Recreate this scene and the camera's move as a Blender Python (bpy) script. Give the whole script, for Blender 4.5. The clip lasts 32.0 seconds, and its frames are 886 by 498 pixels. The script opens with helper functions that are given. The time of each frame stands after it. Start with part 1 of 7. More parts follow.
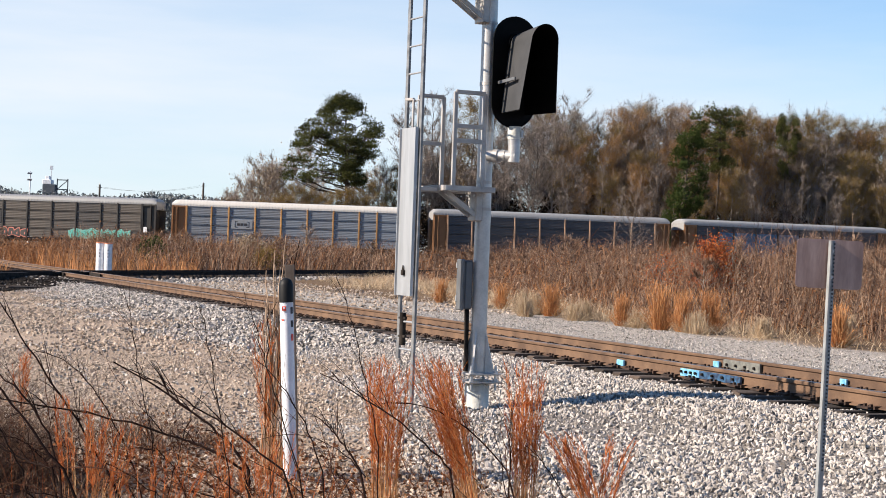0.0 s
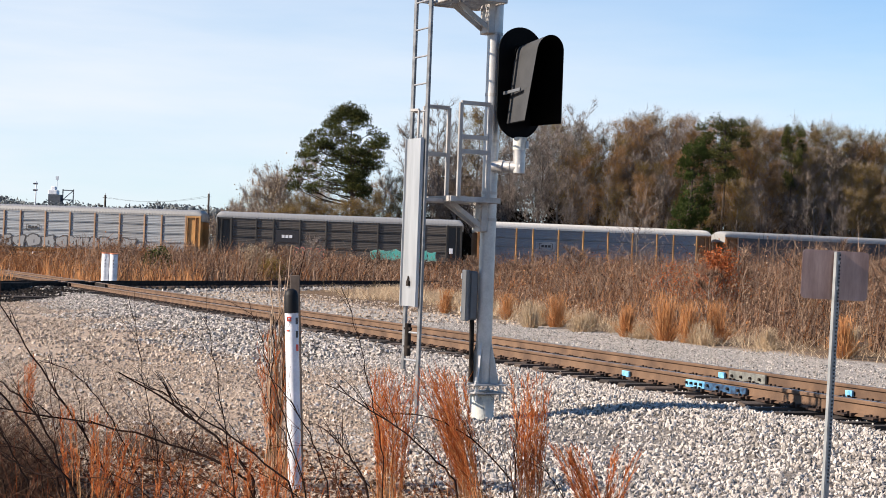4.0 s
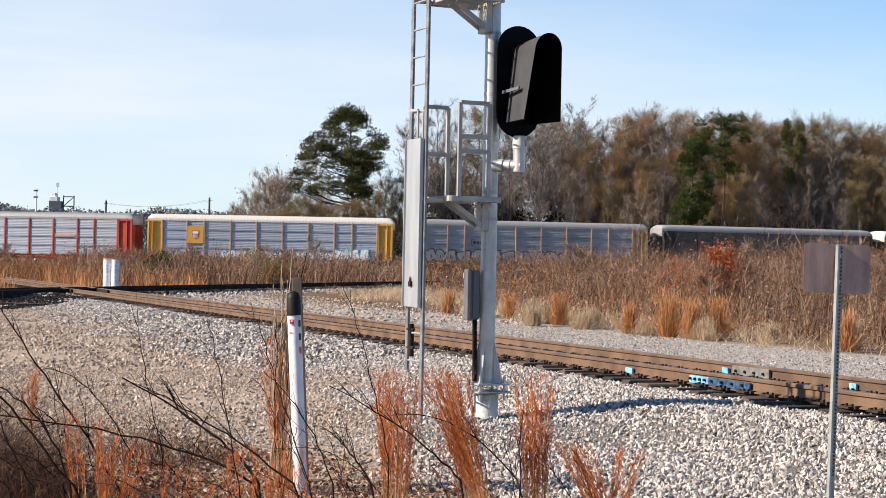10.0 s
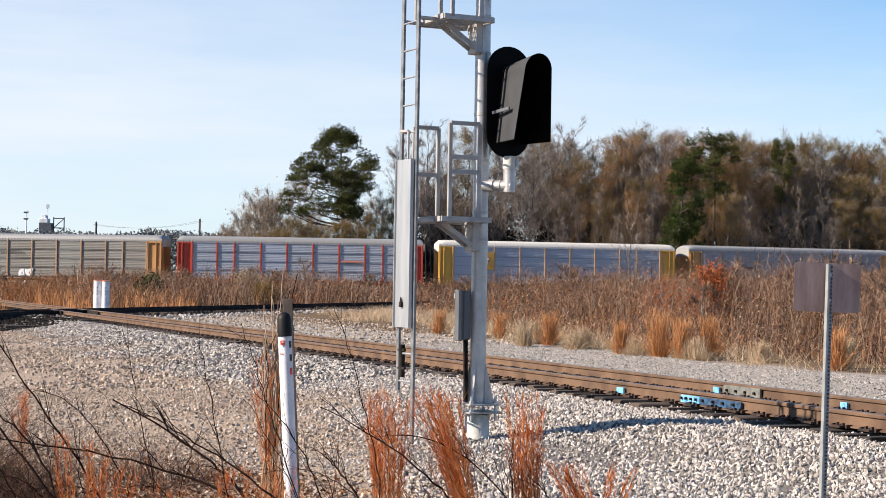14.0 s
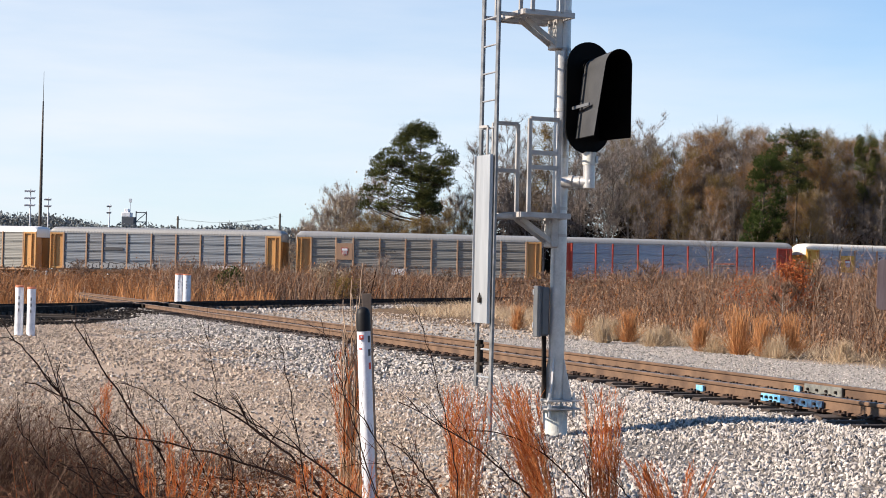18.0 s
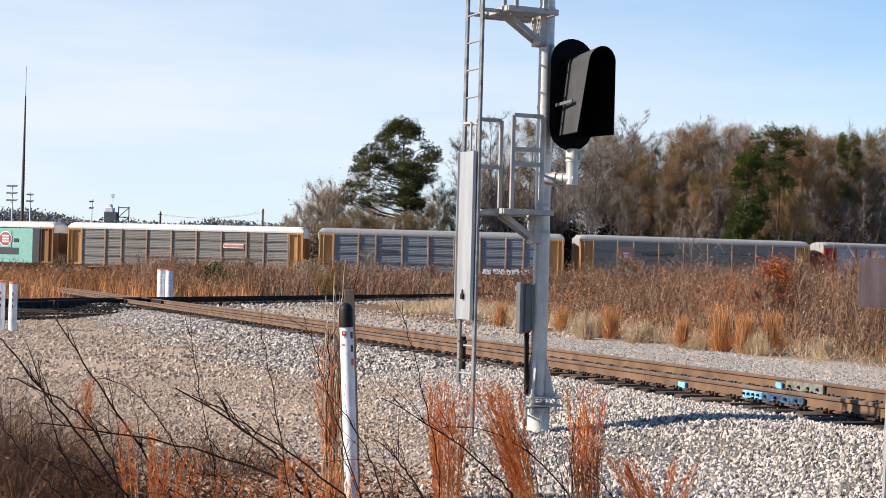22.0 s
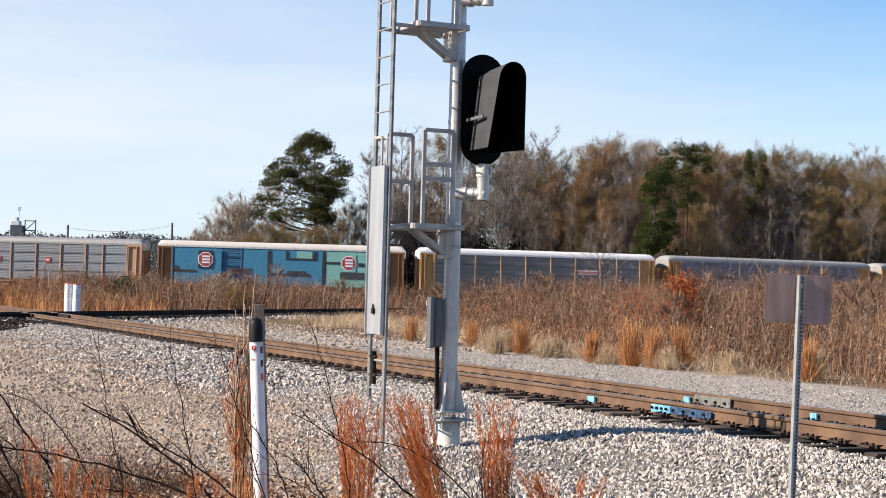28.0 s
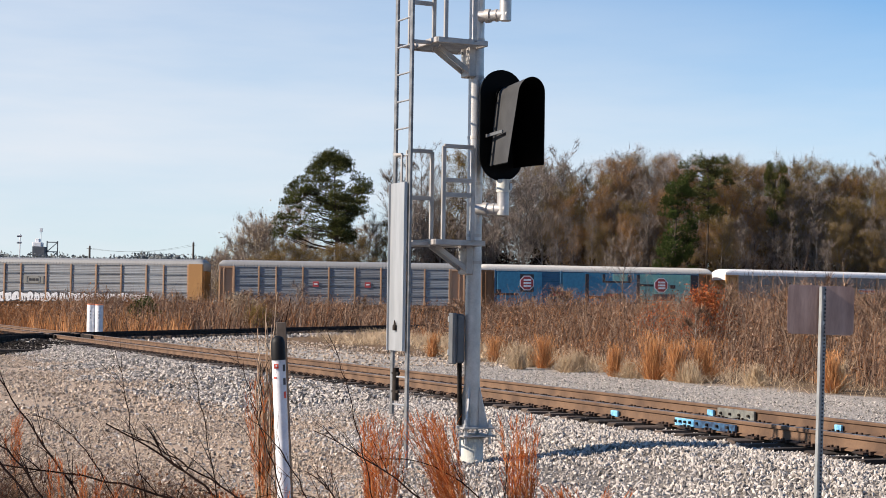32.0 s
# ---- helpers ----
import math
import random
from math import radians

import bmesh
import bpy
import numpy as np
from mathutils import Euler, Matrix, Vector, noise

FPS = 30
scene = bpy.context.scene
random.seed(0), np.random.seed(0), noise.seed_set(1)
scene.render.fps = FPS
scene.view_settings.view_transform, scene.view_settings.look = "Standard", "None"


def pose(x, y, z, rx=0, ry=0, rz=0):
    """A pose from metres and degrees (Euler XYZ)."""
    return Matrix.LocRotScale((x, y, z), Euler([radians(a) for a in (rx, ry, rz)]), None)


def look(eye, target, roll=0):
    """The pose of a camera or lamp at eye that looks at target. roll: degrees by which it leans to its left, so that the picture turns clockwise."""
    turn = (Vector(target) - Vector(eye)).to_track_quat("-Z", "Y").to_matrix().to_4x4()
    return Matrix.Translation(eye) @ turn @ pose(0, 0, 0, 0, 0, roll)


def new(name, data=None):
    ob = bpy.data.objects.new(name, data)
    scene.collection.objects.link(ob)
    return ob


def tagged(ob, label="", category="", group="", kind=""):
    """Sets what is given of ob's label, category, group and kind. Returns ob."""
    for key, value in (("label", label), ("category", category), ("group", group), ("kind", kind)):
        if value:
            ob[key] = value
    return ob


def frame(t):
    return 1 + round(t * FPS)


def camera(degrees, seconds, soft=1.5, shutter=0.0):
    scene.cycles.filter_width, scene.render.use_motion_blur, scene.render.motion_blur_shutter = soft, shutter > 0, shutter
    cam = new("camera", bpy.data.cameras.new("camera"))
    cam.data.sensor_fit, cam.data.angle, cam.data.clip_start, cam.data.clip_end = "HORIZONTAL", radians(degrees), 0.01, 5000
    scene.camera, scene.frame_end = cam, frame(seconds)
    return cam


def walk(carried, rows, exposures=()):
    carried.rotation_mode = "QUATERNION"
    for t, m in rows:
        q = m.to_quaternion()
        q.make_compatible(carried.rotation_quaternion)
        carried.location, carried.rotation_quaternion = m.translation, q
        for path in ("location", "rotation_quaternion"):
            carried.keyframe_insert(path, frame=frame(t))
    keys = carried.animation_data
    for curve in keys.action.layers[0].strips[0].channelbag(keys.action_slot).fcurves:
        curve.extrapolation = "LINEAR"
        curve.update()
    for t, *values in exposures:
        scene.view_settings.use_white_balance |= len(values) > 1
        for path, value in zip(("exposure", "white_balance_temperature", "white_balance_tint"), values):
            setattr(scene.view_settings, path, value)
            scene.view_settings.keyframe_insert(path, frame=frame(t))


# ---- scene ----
from itertools import product

# ---- camera: hand-held on one spot, 1.72 m above the ground ----
LENS = 29.77
EYE = (0.0, 0.0, 1.72)
cam = camera(LENS, 32.0, soft=0.9)
TURNS = [
    (0, 90.171, -2.060, -0.364),
    (0.5, 90.334, -2.106, -0.341),
    (1, 90.372, -2.114, -0.257),
    (1.5, 90.417, -2.088, -0.217),
    (2, 90.454, -2.006, -0.195),
    (2.5, 90.484, -2.059, -0.192),
    (3, 90.518, -2.039, -0.198),
    (3.5, 90.533, -2.112, -0.200),
    (5.5, 90.493, -2.100, -0.153),
    (6, 90.462, -2.091, -0.147),
    (6.5, 90.470, -1.258, -0.139),
    (7, 90.430, -1.055, -0.115),
    (7.5, 90.316, -0.946, -0.026),
    (8, 90.303, -1.025, 0.005),
    (8.5, 90.368, -1.060, 0.003),
    (9, 90.450, -1.150, -0.009),
    (9.5, 90.496, -1.136, -0.036),
    (10, 90.530, -1.144, -0.126),
    (10.5, 90.805, -1.116, -0.281),
    (11, 90.899, -1.118, -0.339),
    (11.5, 90.958, -1.046, -0.389),
    (12, 91.012, -1.033, -0.429),
    (12.5, 91.055, -0.990, -0.448),
    (13, 91.120, -0.967, -0.464),
    (13.5, 91.174, -0.953, -0.462),
    (15.5, 91.389, -0.920, -0.348),
    (16, 91.389, -1.078, -0.012),
    (16.5, 91.227, -1.238, 0.962),
    (17, 91.136, -1.265, 1.758),
    (17.5, 91.078, -1.335, 2.145),
    (18, 91.035, -1.308, 2.259),
    (18.5, 91.007, -1.346, 2.297),
    (19, 91.007, -1.514, 2.280),
    (19.5, 91.010, -1.547, 2.264),
    (20, 91.020, -1.537, 2.206),
    (20.5, 90.985, -1.490, 2.178),
    (21, 90.976, -1.548, 2.117),
    (21.5, 90.945, -1.509, 1.890),
    (22, 90.921, -1.483, 1.671),
    (22.5, 90.900, -1.532, 1.488),
    (23, 90.881, -1.697, 1.300),
    (23.5, 90.903, -1.691, 1.021),
    (24, 90.914, -1.648, 0.466),
    (24.5, 90.928, -1.759, -0.016),
    (25, 90.990, -1.936, -0.747),
    (25.5, 91.055, -2.061, -1.006),
    (27.5, 91.224, -1.843, -1.221),
    (28, 91.504, -1.567, -1.398),
    (28.5, 91.685, -1.435, -1.731),
    (29, 91.820, -1.314, -1.957),
    (29.5, 91.927, -1.273, -2.097),
    (30, 91.959, -1.241, -1.919),
    (30.5, 91.982, -1.017, -1.659),
    (31, 92.006, -0.912, -1.152),
    (31.5, 92.020, -0.841, -0.855),
    (32, 92.037, -0.834, -0.658),
]
walk(cam, [(t, pose(*EYE, rx, ry, rz)) for t, rx, ry, rz in TURNS], [(0, 1.06), (31.2, 1.06), (32, 0.90)])

# ---- world and sun ----
SUN_FROM = Vector((-0.975, -0.22, 0.60)).normalized()
world = bpy.data.worlds.new("sky")
scene.world = world
world.use_nodes = True
wn, wl = world.node_tree.nodes, world.node_tree.links
wn.clear()
w_out, w_bg, w_sky = wn.new("ShaderNodeOutputWorld"), wn.new("ShaderNodeBackground"), wn.new("ShaderNodeTexSky")
w_sky.sky_type, w_sky.sun_disc = "NISHITA", False
w_sky.sun_elevation = math.asin(SUN_FROM.z)
w_sky.sun_rotation = math.atan2(SUN_FROM.x, SUN_FROM.y)
w_sky.air_density, w_sky.dust_density, w_sky.ozone_density = 1.0, 0.0, 2.2
# thin high cloud
w_geo, w_map, w_noise, w_ramp, w_mix = (wn.new("ShaderNodeTexCoord"), wn.new("ShaderNodeMapping"), wn.new("ShaderNodeTexNoise"),
                                        wn.new("ShaderNodeValToRGB"), wn.new("ShaderNodeMix"))
w_map.inputs["Rotation"].default_value = (0, radians(14), 0)
w_map.inputs["Scale"].default_value = (1.0, 1.0, 7.0)
w_noise.inputs["Scale"].default_value, w_noise.inputs["Detail"].default_value, w_noise.inputs["Roughness"].default_value = 2.2, 7, 0.55
w_ramp.color_ramp.elements[0].position, w_ramp.color_ramp.elements[1].position = 0.30, 0.70
w_ramp.color_ramp.elements[0].color, w_ramp.color_ramp.elements[1].color = (0.5, 0.5, 0.5, 1), (1.0, 1.0, 1.0, 1)
# the haze thins out upwards, most of all towards the east
w_sep, w_high, w_east, w_m1, w_m2 = (wn.new("ShaderNodeSeparateXYZ"), wn.new("ShaderNodeMapRange"), wn.new("ShaderNodeMapRange"),
                                     wn.new("ShaderNodeMath"), wn.new("ShaderNodeMath"))
w_high.interpolation_type = "SMOOTHSTEP"
w_high.inputs["From Min"].default_value, w_high.inputs["From Max"].default_value = 0.02, 0.31
w_east.inputs["From Min"].default_value, w_east.inputs["From Max"].default_value = -0.22, 0.30
w_east.inputs["To Min"].default_value, w_east.inputs["To Max"].default_value = 0.25, 1.6
w_m1.operation, w_m2.operation = "MULTIPLY", "MULTIPLY"
w_inv = wn.new("ShaderNodeMath")
w_inv.operation, w_inv.use_clamp = "SUBTRACT", True
w_inv.inputs[0].default_value = 1.0
wl.new(w_geo.outputs["Generated"], w_sep.inputs[0])
wl.new(w_sep.outputs[2], w_high.inputs["Value"])
wl.new(w_sep.outputs[0], w_east.inputs["Value"])
wl.new(w_high.outputs["Result"], w_m1.inputs[0])
wl.new(w_east.outputs["Result"], w_m1.inputs[1])
wl.new(w_m1.outputs[0], w_inv.inputs[1])
# above the horizon's haze the sky is clear
w_top, w_m3 = wn.new("ShaderNodeMapRange"), wn.new("ShaderNodeMath")
w_top.interpolation_type, w_m3.operation = "SMOOTHSTEP", "MULTIPLY"
w_top.inputs["From Min"].default_value, w_top.inputs["From Max"].default_value = 0.17, 0.42
w_top.inputs["To Min"].default_value, w_top.inputs["To Max"].default_value = 1.0, 0.0
wl.new(w_sep.outputs[2], w_top.inputs["Value"])
wl.new(w_inv.outputs[0], w_m3.inputs[0])
wl.new(w_top.outputs["Result"], w_m3.inputs[1])
wl.new(w_m3.outputs[0], w_m2.inputs[0])
w_mix.data_type = "RGBA"
w_mix.inputs[7].default_value = (7.8, 8.15, 8.75, 1)
wl.new(w_geo.outputs["Generated"], w_map.inputs["Vector"])
wl.new(w_map.outputs["Vector"], w_noise.inputs["Vector"])
wl.new(w_noise.outputs["Fac"], w_ramp.inputs["Fac"])
wl.new(w_ramp.outputs["Color"], w_m2.inputs[1])
wl.new(w_m2.outputs[0], w_mix.inputs[0])
w_blue = wn.new("ShaderNodeMix")
w_blue.data_type, w_blue.blend_type = "RGBA", "MULTIPLY"
w_blue.inputs[0].default_value = 1.0
w_blue.inputs[7].default_value = (0.64, 1.06, 1.40, 1)
wl.new(w_sky.outputs["Color"], w_blue.inputs[6])
wl.new(w_blue.outputs[2], w_mix.inputs[6])
wl.new(w_mix.outputs[2], w_bg.inputs["Color"])
wl.new(w_bg.outputs["Background"], w_out.inputs["Surface"])
w_bg.inputs["Strength"].default_value = 0.056
sun = new("sun", bpy.data.lights.new("sun", "SUN"))
sun.data.energy, sun.data.angle, sun.data.color = 5.0, radians(0.55), (1.0, 0.865, 0.725)
sun.matrix_world = look(SUN_FROM * 60, (0, 0, 0))


# ---- materials ----
def mat(name, c1, c2, rough=0.8, metal=0.0, scale=6.0, fine=60.0, bump=0.0, fine_amount=0.35, island=0.0, stretch=(1, 1, 1), c3=None,
        spec=0.5, dist=0.02, per_object=0.0, lo=0.35, hi=0.65):
    """Two colours mixed by a coarse noise, darkened and lightened by a fine one, with bump from both."""
    m = bpy.data.materials.new(name)
    m.use_nodes = True
    n, l = m.node_tree.nodes, m.node_tree.links
    b = n["Principled BSDF"]
    b.inputs["Roughness"].default_value, b.inputs["Metallic"].default_value = rough, metal
    b.inputs["Specular IOR Level"].default_value = spec
    co, mp = n.new("ShaderNodeTexCoord"), n.new("ShaderNodeMapping")
    mp.inputs["Scale"].default_value = stretch
    l.new(co.outputs["Object"], mp.inputs["Vector"])
    a, f = n.new("ShaderNodeTexNoise"), n.new("ShaderNodeTexNoise")
    for node, sc, de in ((a, scale, 5), (f, fine, 4)):
        node.inputs["Scale"].default_value, node.inputs["Detail"].default_value = sc, de
        l.new(mp.outputs["Vector"], node.inputs["Vector"])
    r = n.new("ShaderNodeValToRGB")
    r.color_ramp.elements[0].position, r.color_ramp.elements[1].position = lo, hi
    r.color_ramp.elements[0].color, r.color_ramp.elements[1].color = (*c1, 1), (*c2, 1)
    if c3:
        e = r.color_ramp.elements.new((lo + hi) / 2)
        e.color = (*c3, 1)
    fac = a.outputs["Fac"]
    if island or per_object:
        src = n.new("ShaderNodeNewGeometry") if island else n.new("ShaderNodeObjectInfo")
        rnd = src.outputs["Random Per Island"] if island else src.outputs["Random"]
        mx = n.new("ShaderNodeMix")
        mx.inputs[0].default_value = island or per_object
        l.new(fac, mx.inputs[2])
        l.new(rnd, mx.inputs[3])
        fac = mx.outputs[0]
    l.new(fac, r.inputs["Fac"])
    hs = n.new("ShaderNodeHueSaturation")
    mr = n.new("ShaderNodeMapRange")
    mr.inputs["To Min"].default_value, mr.inputs["To Max"].default_value = 1 - fine_amount, 1 + fine_amount
    l.new(f.outputs["Fac"], mr.inputs["Value"])
    l.new(mr.outputs["Result"], hs.inputs["Value"])
    l.new(r.outputs["Color"], hs.inputs["Color"])
    l.new(hs.outputs["Color"], b.inputs["Base Color"])
    if bump:
        bp = n.new("ShaderNodeBump")
        bp.inputs["Strength"].default_value, bp.inputs["Distance"].default_value = bump, dist
        l.new(f.outputs["Fac"], bp.inputs["Height"])
        l.new(bp.outputs["Normal"], b.inputs["Normal"])
    return m


def plain(name, c, rough=0.6, metal=0.0, vary=0.12, fine=30.0, bump=0.0, spec=0.5):
    d = tuple(x * 0.82 for x in c)
    return mat(name, d, c, rough, metal, 3.0, fine, bump, vary, spec=spec)


def tint(c, k):
    return tuple(min(1, x * k) for x in c)


M_ALU = mat("weathered_aluminium", (0.37, 0.365, 0.36), (0.50, 0.49, 0.48), 0.42, 0.55, 5, 50, 0.05, 0.18)
M_ALU_DULL = mat("dull_aluminium", (0.31, 0.295, 0.28), (0.43, 0.41, 0.39), 0.5, 0.4, 5, 45, 0.05, 0.18)
M_GALV = mat("galvanised_steel", (0.33, 0.345, 0.36), (0.43, 0.445, 0.46), 0.42, 0.55, 9, 60, 0.02, 0.08, stretch=(1, 1, 0.12))
M_CHANNEL = mat("dull_galvanised_channel", (0.16, 0.17, 0.175), (0.25, 0.265, 0.27), 0.65, 0.1, 9, 60, 0.02, 0.12)
# darker than the other galvanised steel: the ladder rails' shade is in its colour
M_LADDER = mat("shaded_galvanised_ladder", (0.13, 0.135, 0.14), (0.24, 0.245, 0.25), 0.5, 0.45, 9, 60, 0.02, 0.12)
M_BLACK = mat("black_enamel", (0.0015, 0.0015, 0.0015), (0.003, 0.003, 0.003), 0.6, 0, 4, 40, 0.02, 0.2, spec=0.08)
# the hood's sunlit outside, set paler than its shaded lining
M_HOOD = mat("hood_black_paint", (0.033, 0.034, 0.036), (0.046, 0.047, 0.049), 0.6, 0, 4, 40, 0.02, 0.2, spec=0.3)
M_CONCRETE = mat("concrete", (0.42, 0.42, 0.38), (0.58, 0.58, 0.53), 0.9, 0, 4, 45, 0.2, 0.2)
M_BOX = mat("grey_painted_box", (0.085, 0.09, 0.098), (0.12, 0.127, 0.135), 0.5, 0.2, 4, 30, 0.02, 0.12)
M_DARKSTEEL = mat("dark_steel", (0.012, 0.010, 0.009), (0.034, 0.028, 0.024), 0.85, 0.0, 8, 60, 0.1, 0.3, spec=0.12)
M_RAIL = mat("rusty_rail", (0.07, 0.038, 0.021), (0.135, 0.078, 0.044), 0.8, 0.0, 2.5, 40, 0.08, 0.22)
M_RAILTOP = mat("worn_rail_head", (0.20, 0.16, 0.13), (0.32, 0.28, 0.25), 0.38, 0.7, 4, 60, 0.03, 0.2)
M_TIE = mat("weathered_timber_tie", (0.022, 0.016, 0.012), (0.085, 0.06, 0.045), 0.9, 0, 3, 35, 0.4, 0.4, stretch=(1, 6, 6), per_object=0.5)
M_SPIKE = mat("rusty_fastenings", (0.018, 0.011, 0.008), (0.06, 0.032, 0.02), 0.85, 0.2, 6, 50, 0.2, 0.3)
M_STONE = mat("white_ballast", (0.10, 0.086, 0.074), (0.545, 0.49, 0.44), 0.9, 0, 30, 120, 0.3, 0.25, island=0.85, lo=0.05, hi=0.9, c3=(0.37, 0.338, 0.305))
M_STONE_TAN = mat("tan_gravel", (0.25, 0.195, 0.15), (0.52, 0.43, 0.345), 0.95, 0, 30, 120, 0.3, 0.25, island=0.85, lo=0.1, hi=0.9, c3=(0.39, 0.31, 0.24))
M_BLUE = mat("light_blue_paint", (0.06, 0.22, 0.40), (0.20, 0.46, 0.64), 0.6, 0, 14, 60, 0.1, 0.2)
M_BLUE_DARK = mat("dirty_blue_paint", (0.008, 0.02, 0.05), (0.03, 0.10, 0.20), 0.6, 0, 14, 60, 0.1, 0.3)
M_JOINT = mat("grey_joint_bar", (0.09, 0.093, 0.085), (0.20, 0.20, 0.18), 0.65, 0.2, 10, 60, 0.1, 0.3)
M_WHITE_PLASTIC = mat("white_plastic_post", (0.52, 0.54, 0.58), (0.74, 0.75, 0.78), 0.5, 0, 5, 50, 0.02, 0.15, spec=0.3)
M_BLACK_PLASTIC = mat("black_plastic_cap", (0.005, 0.005, 0.006), (0.010, 0.010, 0.011), 0.55, 0, 4, 50, 0.02, 0.2, spec=0.2)
M_RED = mat("red_print", (0.55, 0.06, 0.04), (0.70, 0.10, 0.06), 0.6, 0, 8, 40)
M_ORANGE_CAP = mat("faded_orange_cap", (0.50, 0.16, 0.08), (0.65, 0.24, 0.12), 0.6, 0, 8, 40)
M_PRINT = mat("black_print", (0.02, 0.02, 0.025), (0.04, 0.04, 0.05), 0.6, 0, 8, 40)
M_FLAT_POST = mat("grey_brown_fibreglass", (0.07, 0.052, 0.042), (0.11, 0.085, 0.068), 0.8, 0, 5, 40, 0.05, 0.2)
M_SIGNBACK = mat("bare_aluminium_sign_back", (0.22, 0.145, 0.13), (0.38, 0.27, 0.245), 0.38, 0.55, 3, 30, 0.03, 0.2, stretch=(3, 1, 0.6))
M_BARK_DARK = mat("dark_pine_bark", (0.025, 0.019, 0.015), (0.07, 0.05, 0.04), 0.95, 0, 1.2, 9, 0.3, 0.3)
M_BARK = mat("grey_brown_bark", (0.06, 0.048, 0.040), (0.23, 0.195, 0.17), 0.95, 0, 1.2, 9, 0.3, 0.3, per_object=0.6)
M_BARK_PALE = mat("pale_twig_bark", (0.15, 0.125, 0.105), (0.30, 0.26, 0.225), 0.95, 0, 1.2, 9, 0.2, 0.3, per_object=0.5)
M_CANE = mat("dark_briar_cane", (0.008, 0.0045, 0.0035), (0.024, 0.013, 0.010), 0.9, 0, 6, 40, 0.1, 0.3, spec=0.08)
M_CANE_RED = mat("red_brown_cane", (0.05, 0.022, 0.014), (0.12, 0.055, 0.033), 0.9, 0, 6, 40, 0.1, 0.3, spec=0.08)
M_STALK = mat("pale_dead_stalk", (0.26, 0.17, 0.11), (0.50, 0.37, 0.26), 0.9, 0, 6, 40, 0.1, 0.2)


def leafy(name, stops, rough=0.85, warm=0.12):
    """Leaves and stems: each island takes one of several colours; a little light passes through."""
    m = bpy.data.materials.new(name)
    m.use_nodes = True
    n, l = m.node_tree.nodes, m.node_tree.links
    b = n["Principled BSDF"]
    b.inputs["Roughness"].default_value = rough
    b.inputs["Specular IOR Level"].default_value = 0.06
    g, r = n.new("ShaderNodeNewGeometry"), n.new("ShaderNodeValToRGB")
    o, tx, hs, mr = n.new("ShaderNodeObjectInfo"), n.new("ShaderNodeTexNoise"), n.new("ShaderNodeHueSaturation"), n.new("ShaderNodeMapRange")
    co = n.new("ShaderNodeTexCoord")
    tx.inputs["Scale"].default_value, tx.inputs["Detail"].default_value = 0.35, 4
    l.new(co.outputs["Object"], tx.inputs["Vector"])
    els = r.color_ramp.elements
    while len(els) < len(stops):
        els.new(0.5)
    for i, c in enumerate(stops):
        els[i].position, els[i].color = i / (len(stops) - 1), (*c, 1)
    l.new(g.outputs["Random Per Island"], r.inputs["Fac"])
    mr.inputs["From Min"].default_value, mr.inputs["From Max"].default_value = 0.3, 0.7
    mr.inputs["To Min"].default_value, mr.inputs["To Max"].default_value = 0.6, 1.4
    l.new(tx.outputs["Fac"], mr.inputs["Value"])
    l.new(mr.outputs["Result"], hs.inputs["Value"])
    l.new(r.outputs["Color"], hs.inputs["Color"])
    l.new(hs.outputs["Color"], b.inputs["Base Color"])
    tr, ms, out = n.new("ShaderNodeBsdfTranslucent"), n.new("ShaderNodeMixShader"), n["Material Output"]
    l.new(hs.outputs["Color"], tr.inputs["Color"])
    ms.inputs["Fac"].default_value = warm
    l.new(b.outputs["BSDF"], ms.inputs[1])
    l.new(tr.outputs["BSDF"], ms.inputs[2])
    l.new(ms.outputs["Shader"], out.inputs["Surface"])
    return m


M_PINE = leafy("pine_needles", [(0.03, 0.036, 0.013), (0.062, 0.07, 0.023), (0.10, 0.105, 0.036), (0.16, 0.16, 0.058)], warm=0.08)
M_GREEN = leafy("evergreen_leaves", [(0.016, 0.030, 0.008), (0.042, 0.064, 0.018), (0.072, 0.097, 0.028), (0.115, 0.135, 0.042)], warm=0.1)
M_RUST = leafy("rusty_oak_leaves", [(0.19, 0.105, 0.042), (0.27, 0.145, 0.054), (0.34, 0.185, 0.068), (0.29, 0.175, 0.078)], warm=0.4)
M_OLIVE = leafy("olive_autumn_leaves", [(0.15, 0.108, 0.038), (0.215, 0.155, 0.05), (0.28, 0.19, 0.062), (0.235, 0.145, 0.054)], warm=0.4)
M_TWIG = leafy("fine_grey_twigs", [(0.08, 0.064, 0.055), (0.15, 0.122, 0.104), (0.34, 0.295, 0.26), (0.13, 0.098, 0.082)], warm=0.0)
# near-black leaves: the shade between the trunks is put into the colour
M_WOOD_SHADE = leafy("wood_shade_foliage", [(0.010, 0.008, 0.006), (0.022, 0.016, 0.011), (0.04, 0.028, 0.018)], warm=0.0)
M_TWIG_PALE = leafy("fine_pale_twigs", [(0.16, 0.13, 0.11), (0.25, 0.20, 0.17), (0.33, 0.28, 0.25)], warm=0.0)
M_PALE_LEAF = leafy("pale_dry_leaves", [(0.26, 0.19, 0.12), (0.34, 0.26, 0.17), (0.40, 0.33, 0.24), (0.24, 0.2, 0.15)])
M_BRUSH = leafy("brown_dry_brush", [(0.05, 0.031, 0.022), (0.14, 0.086, 0.06), (0.25, 0.162, 0.112), (0.37, 0.265, 0.19), (0.11, 0.06, 0.041)])
M_BRUSH_RED = leafy("reddish_broomsedge", [(0.13, 0.05, 0.022), (0.22, 0.09, 0.036), (0.30, 0.135, 0.055), (0.20, 0.10, 0.055), (0.36, 0.20, 0.10)])
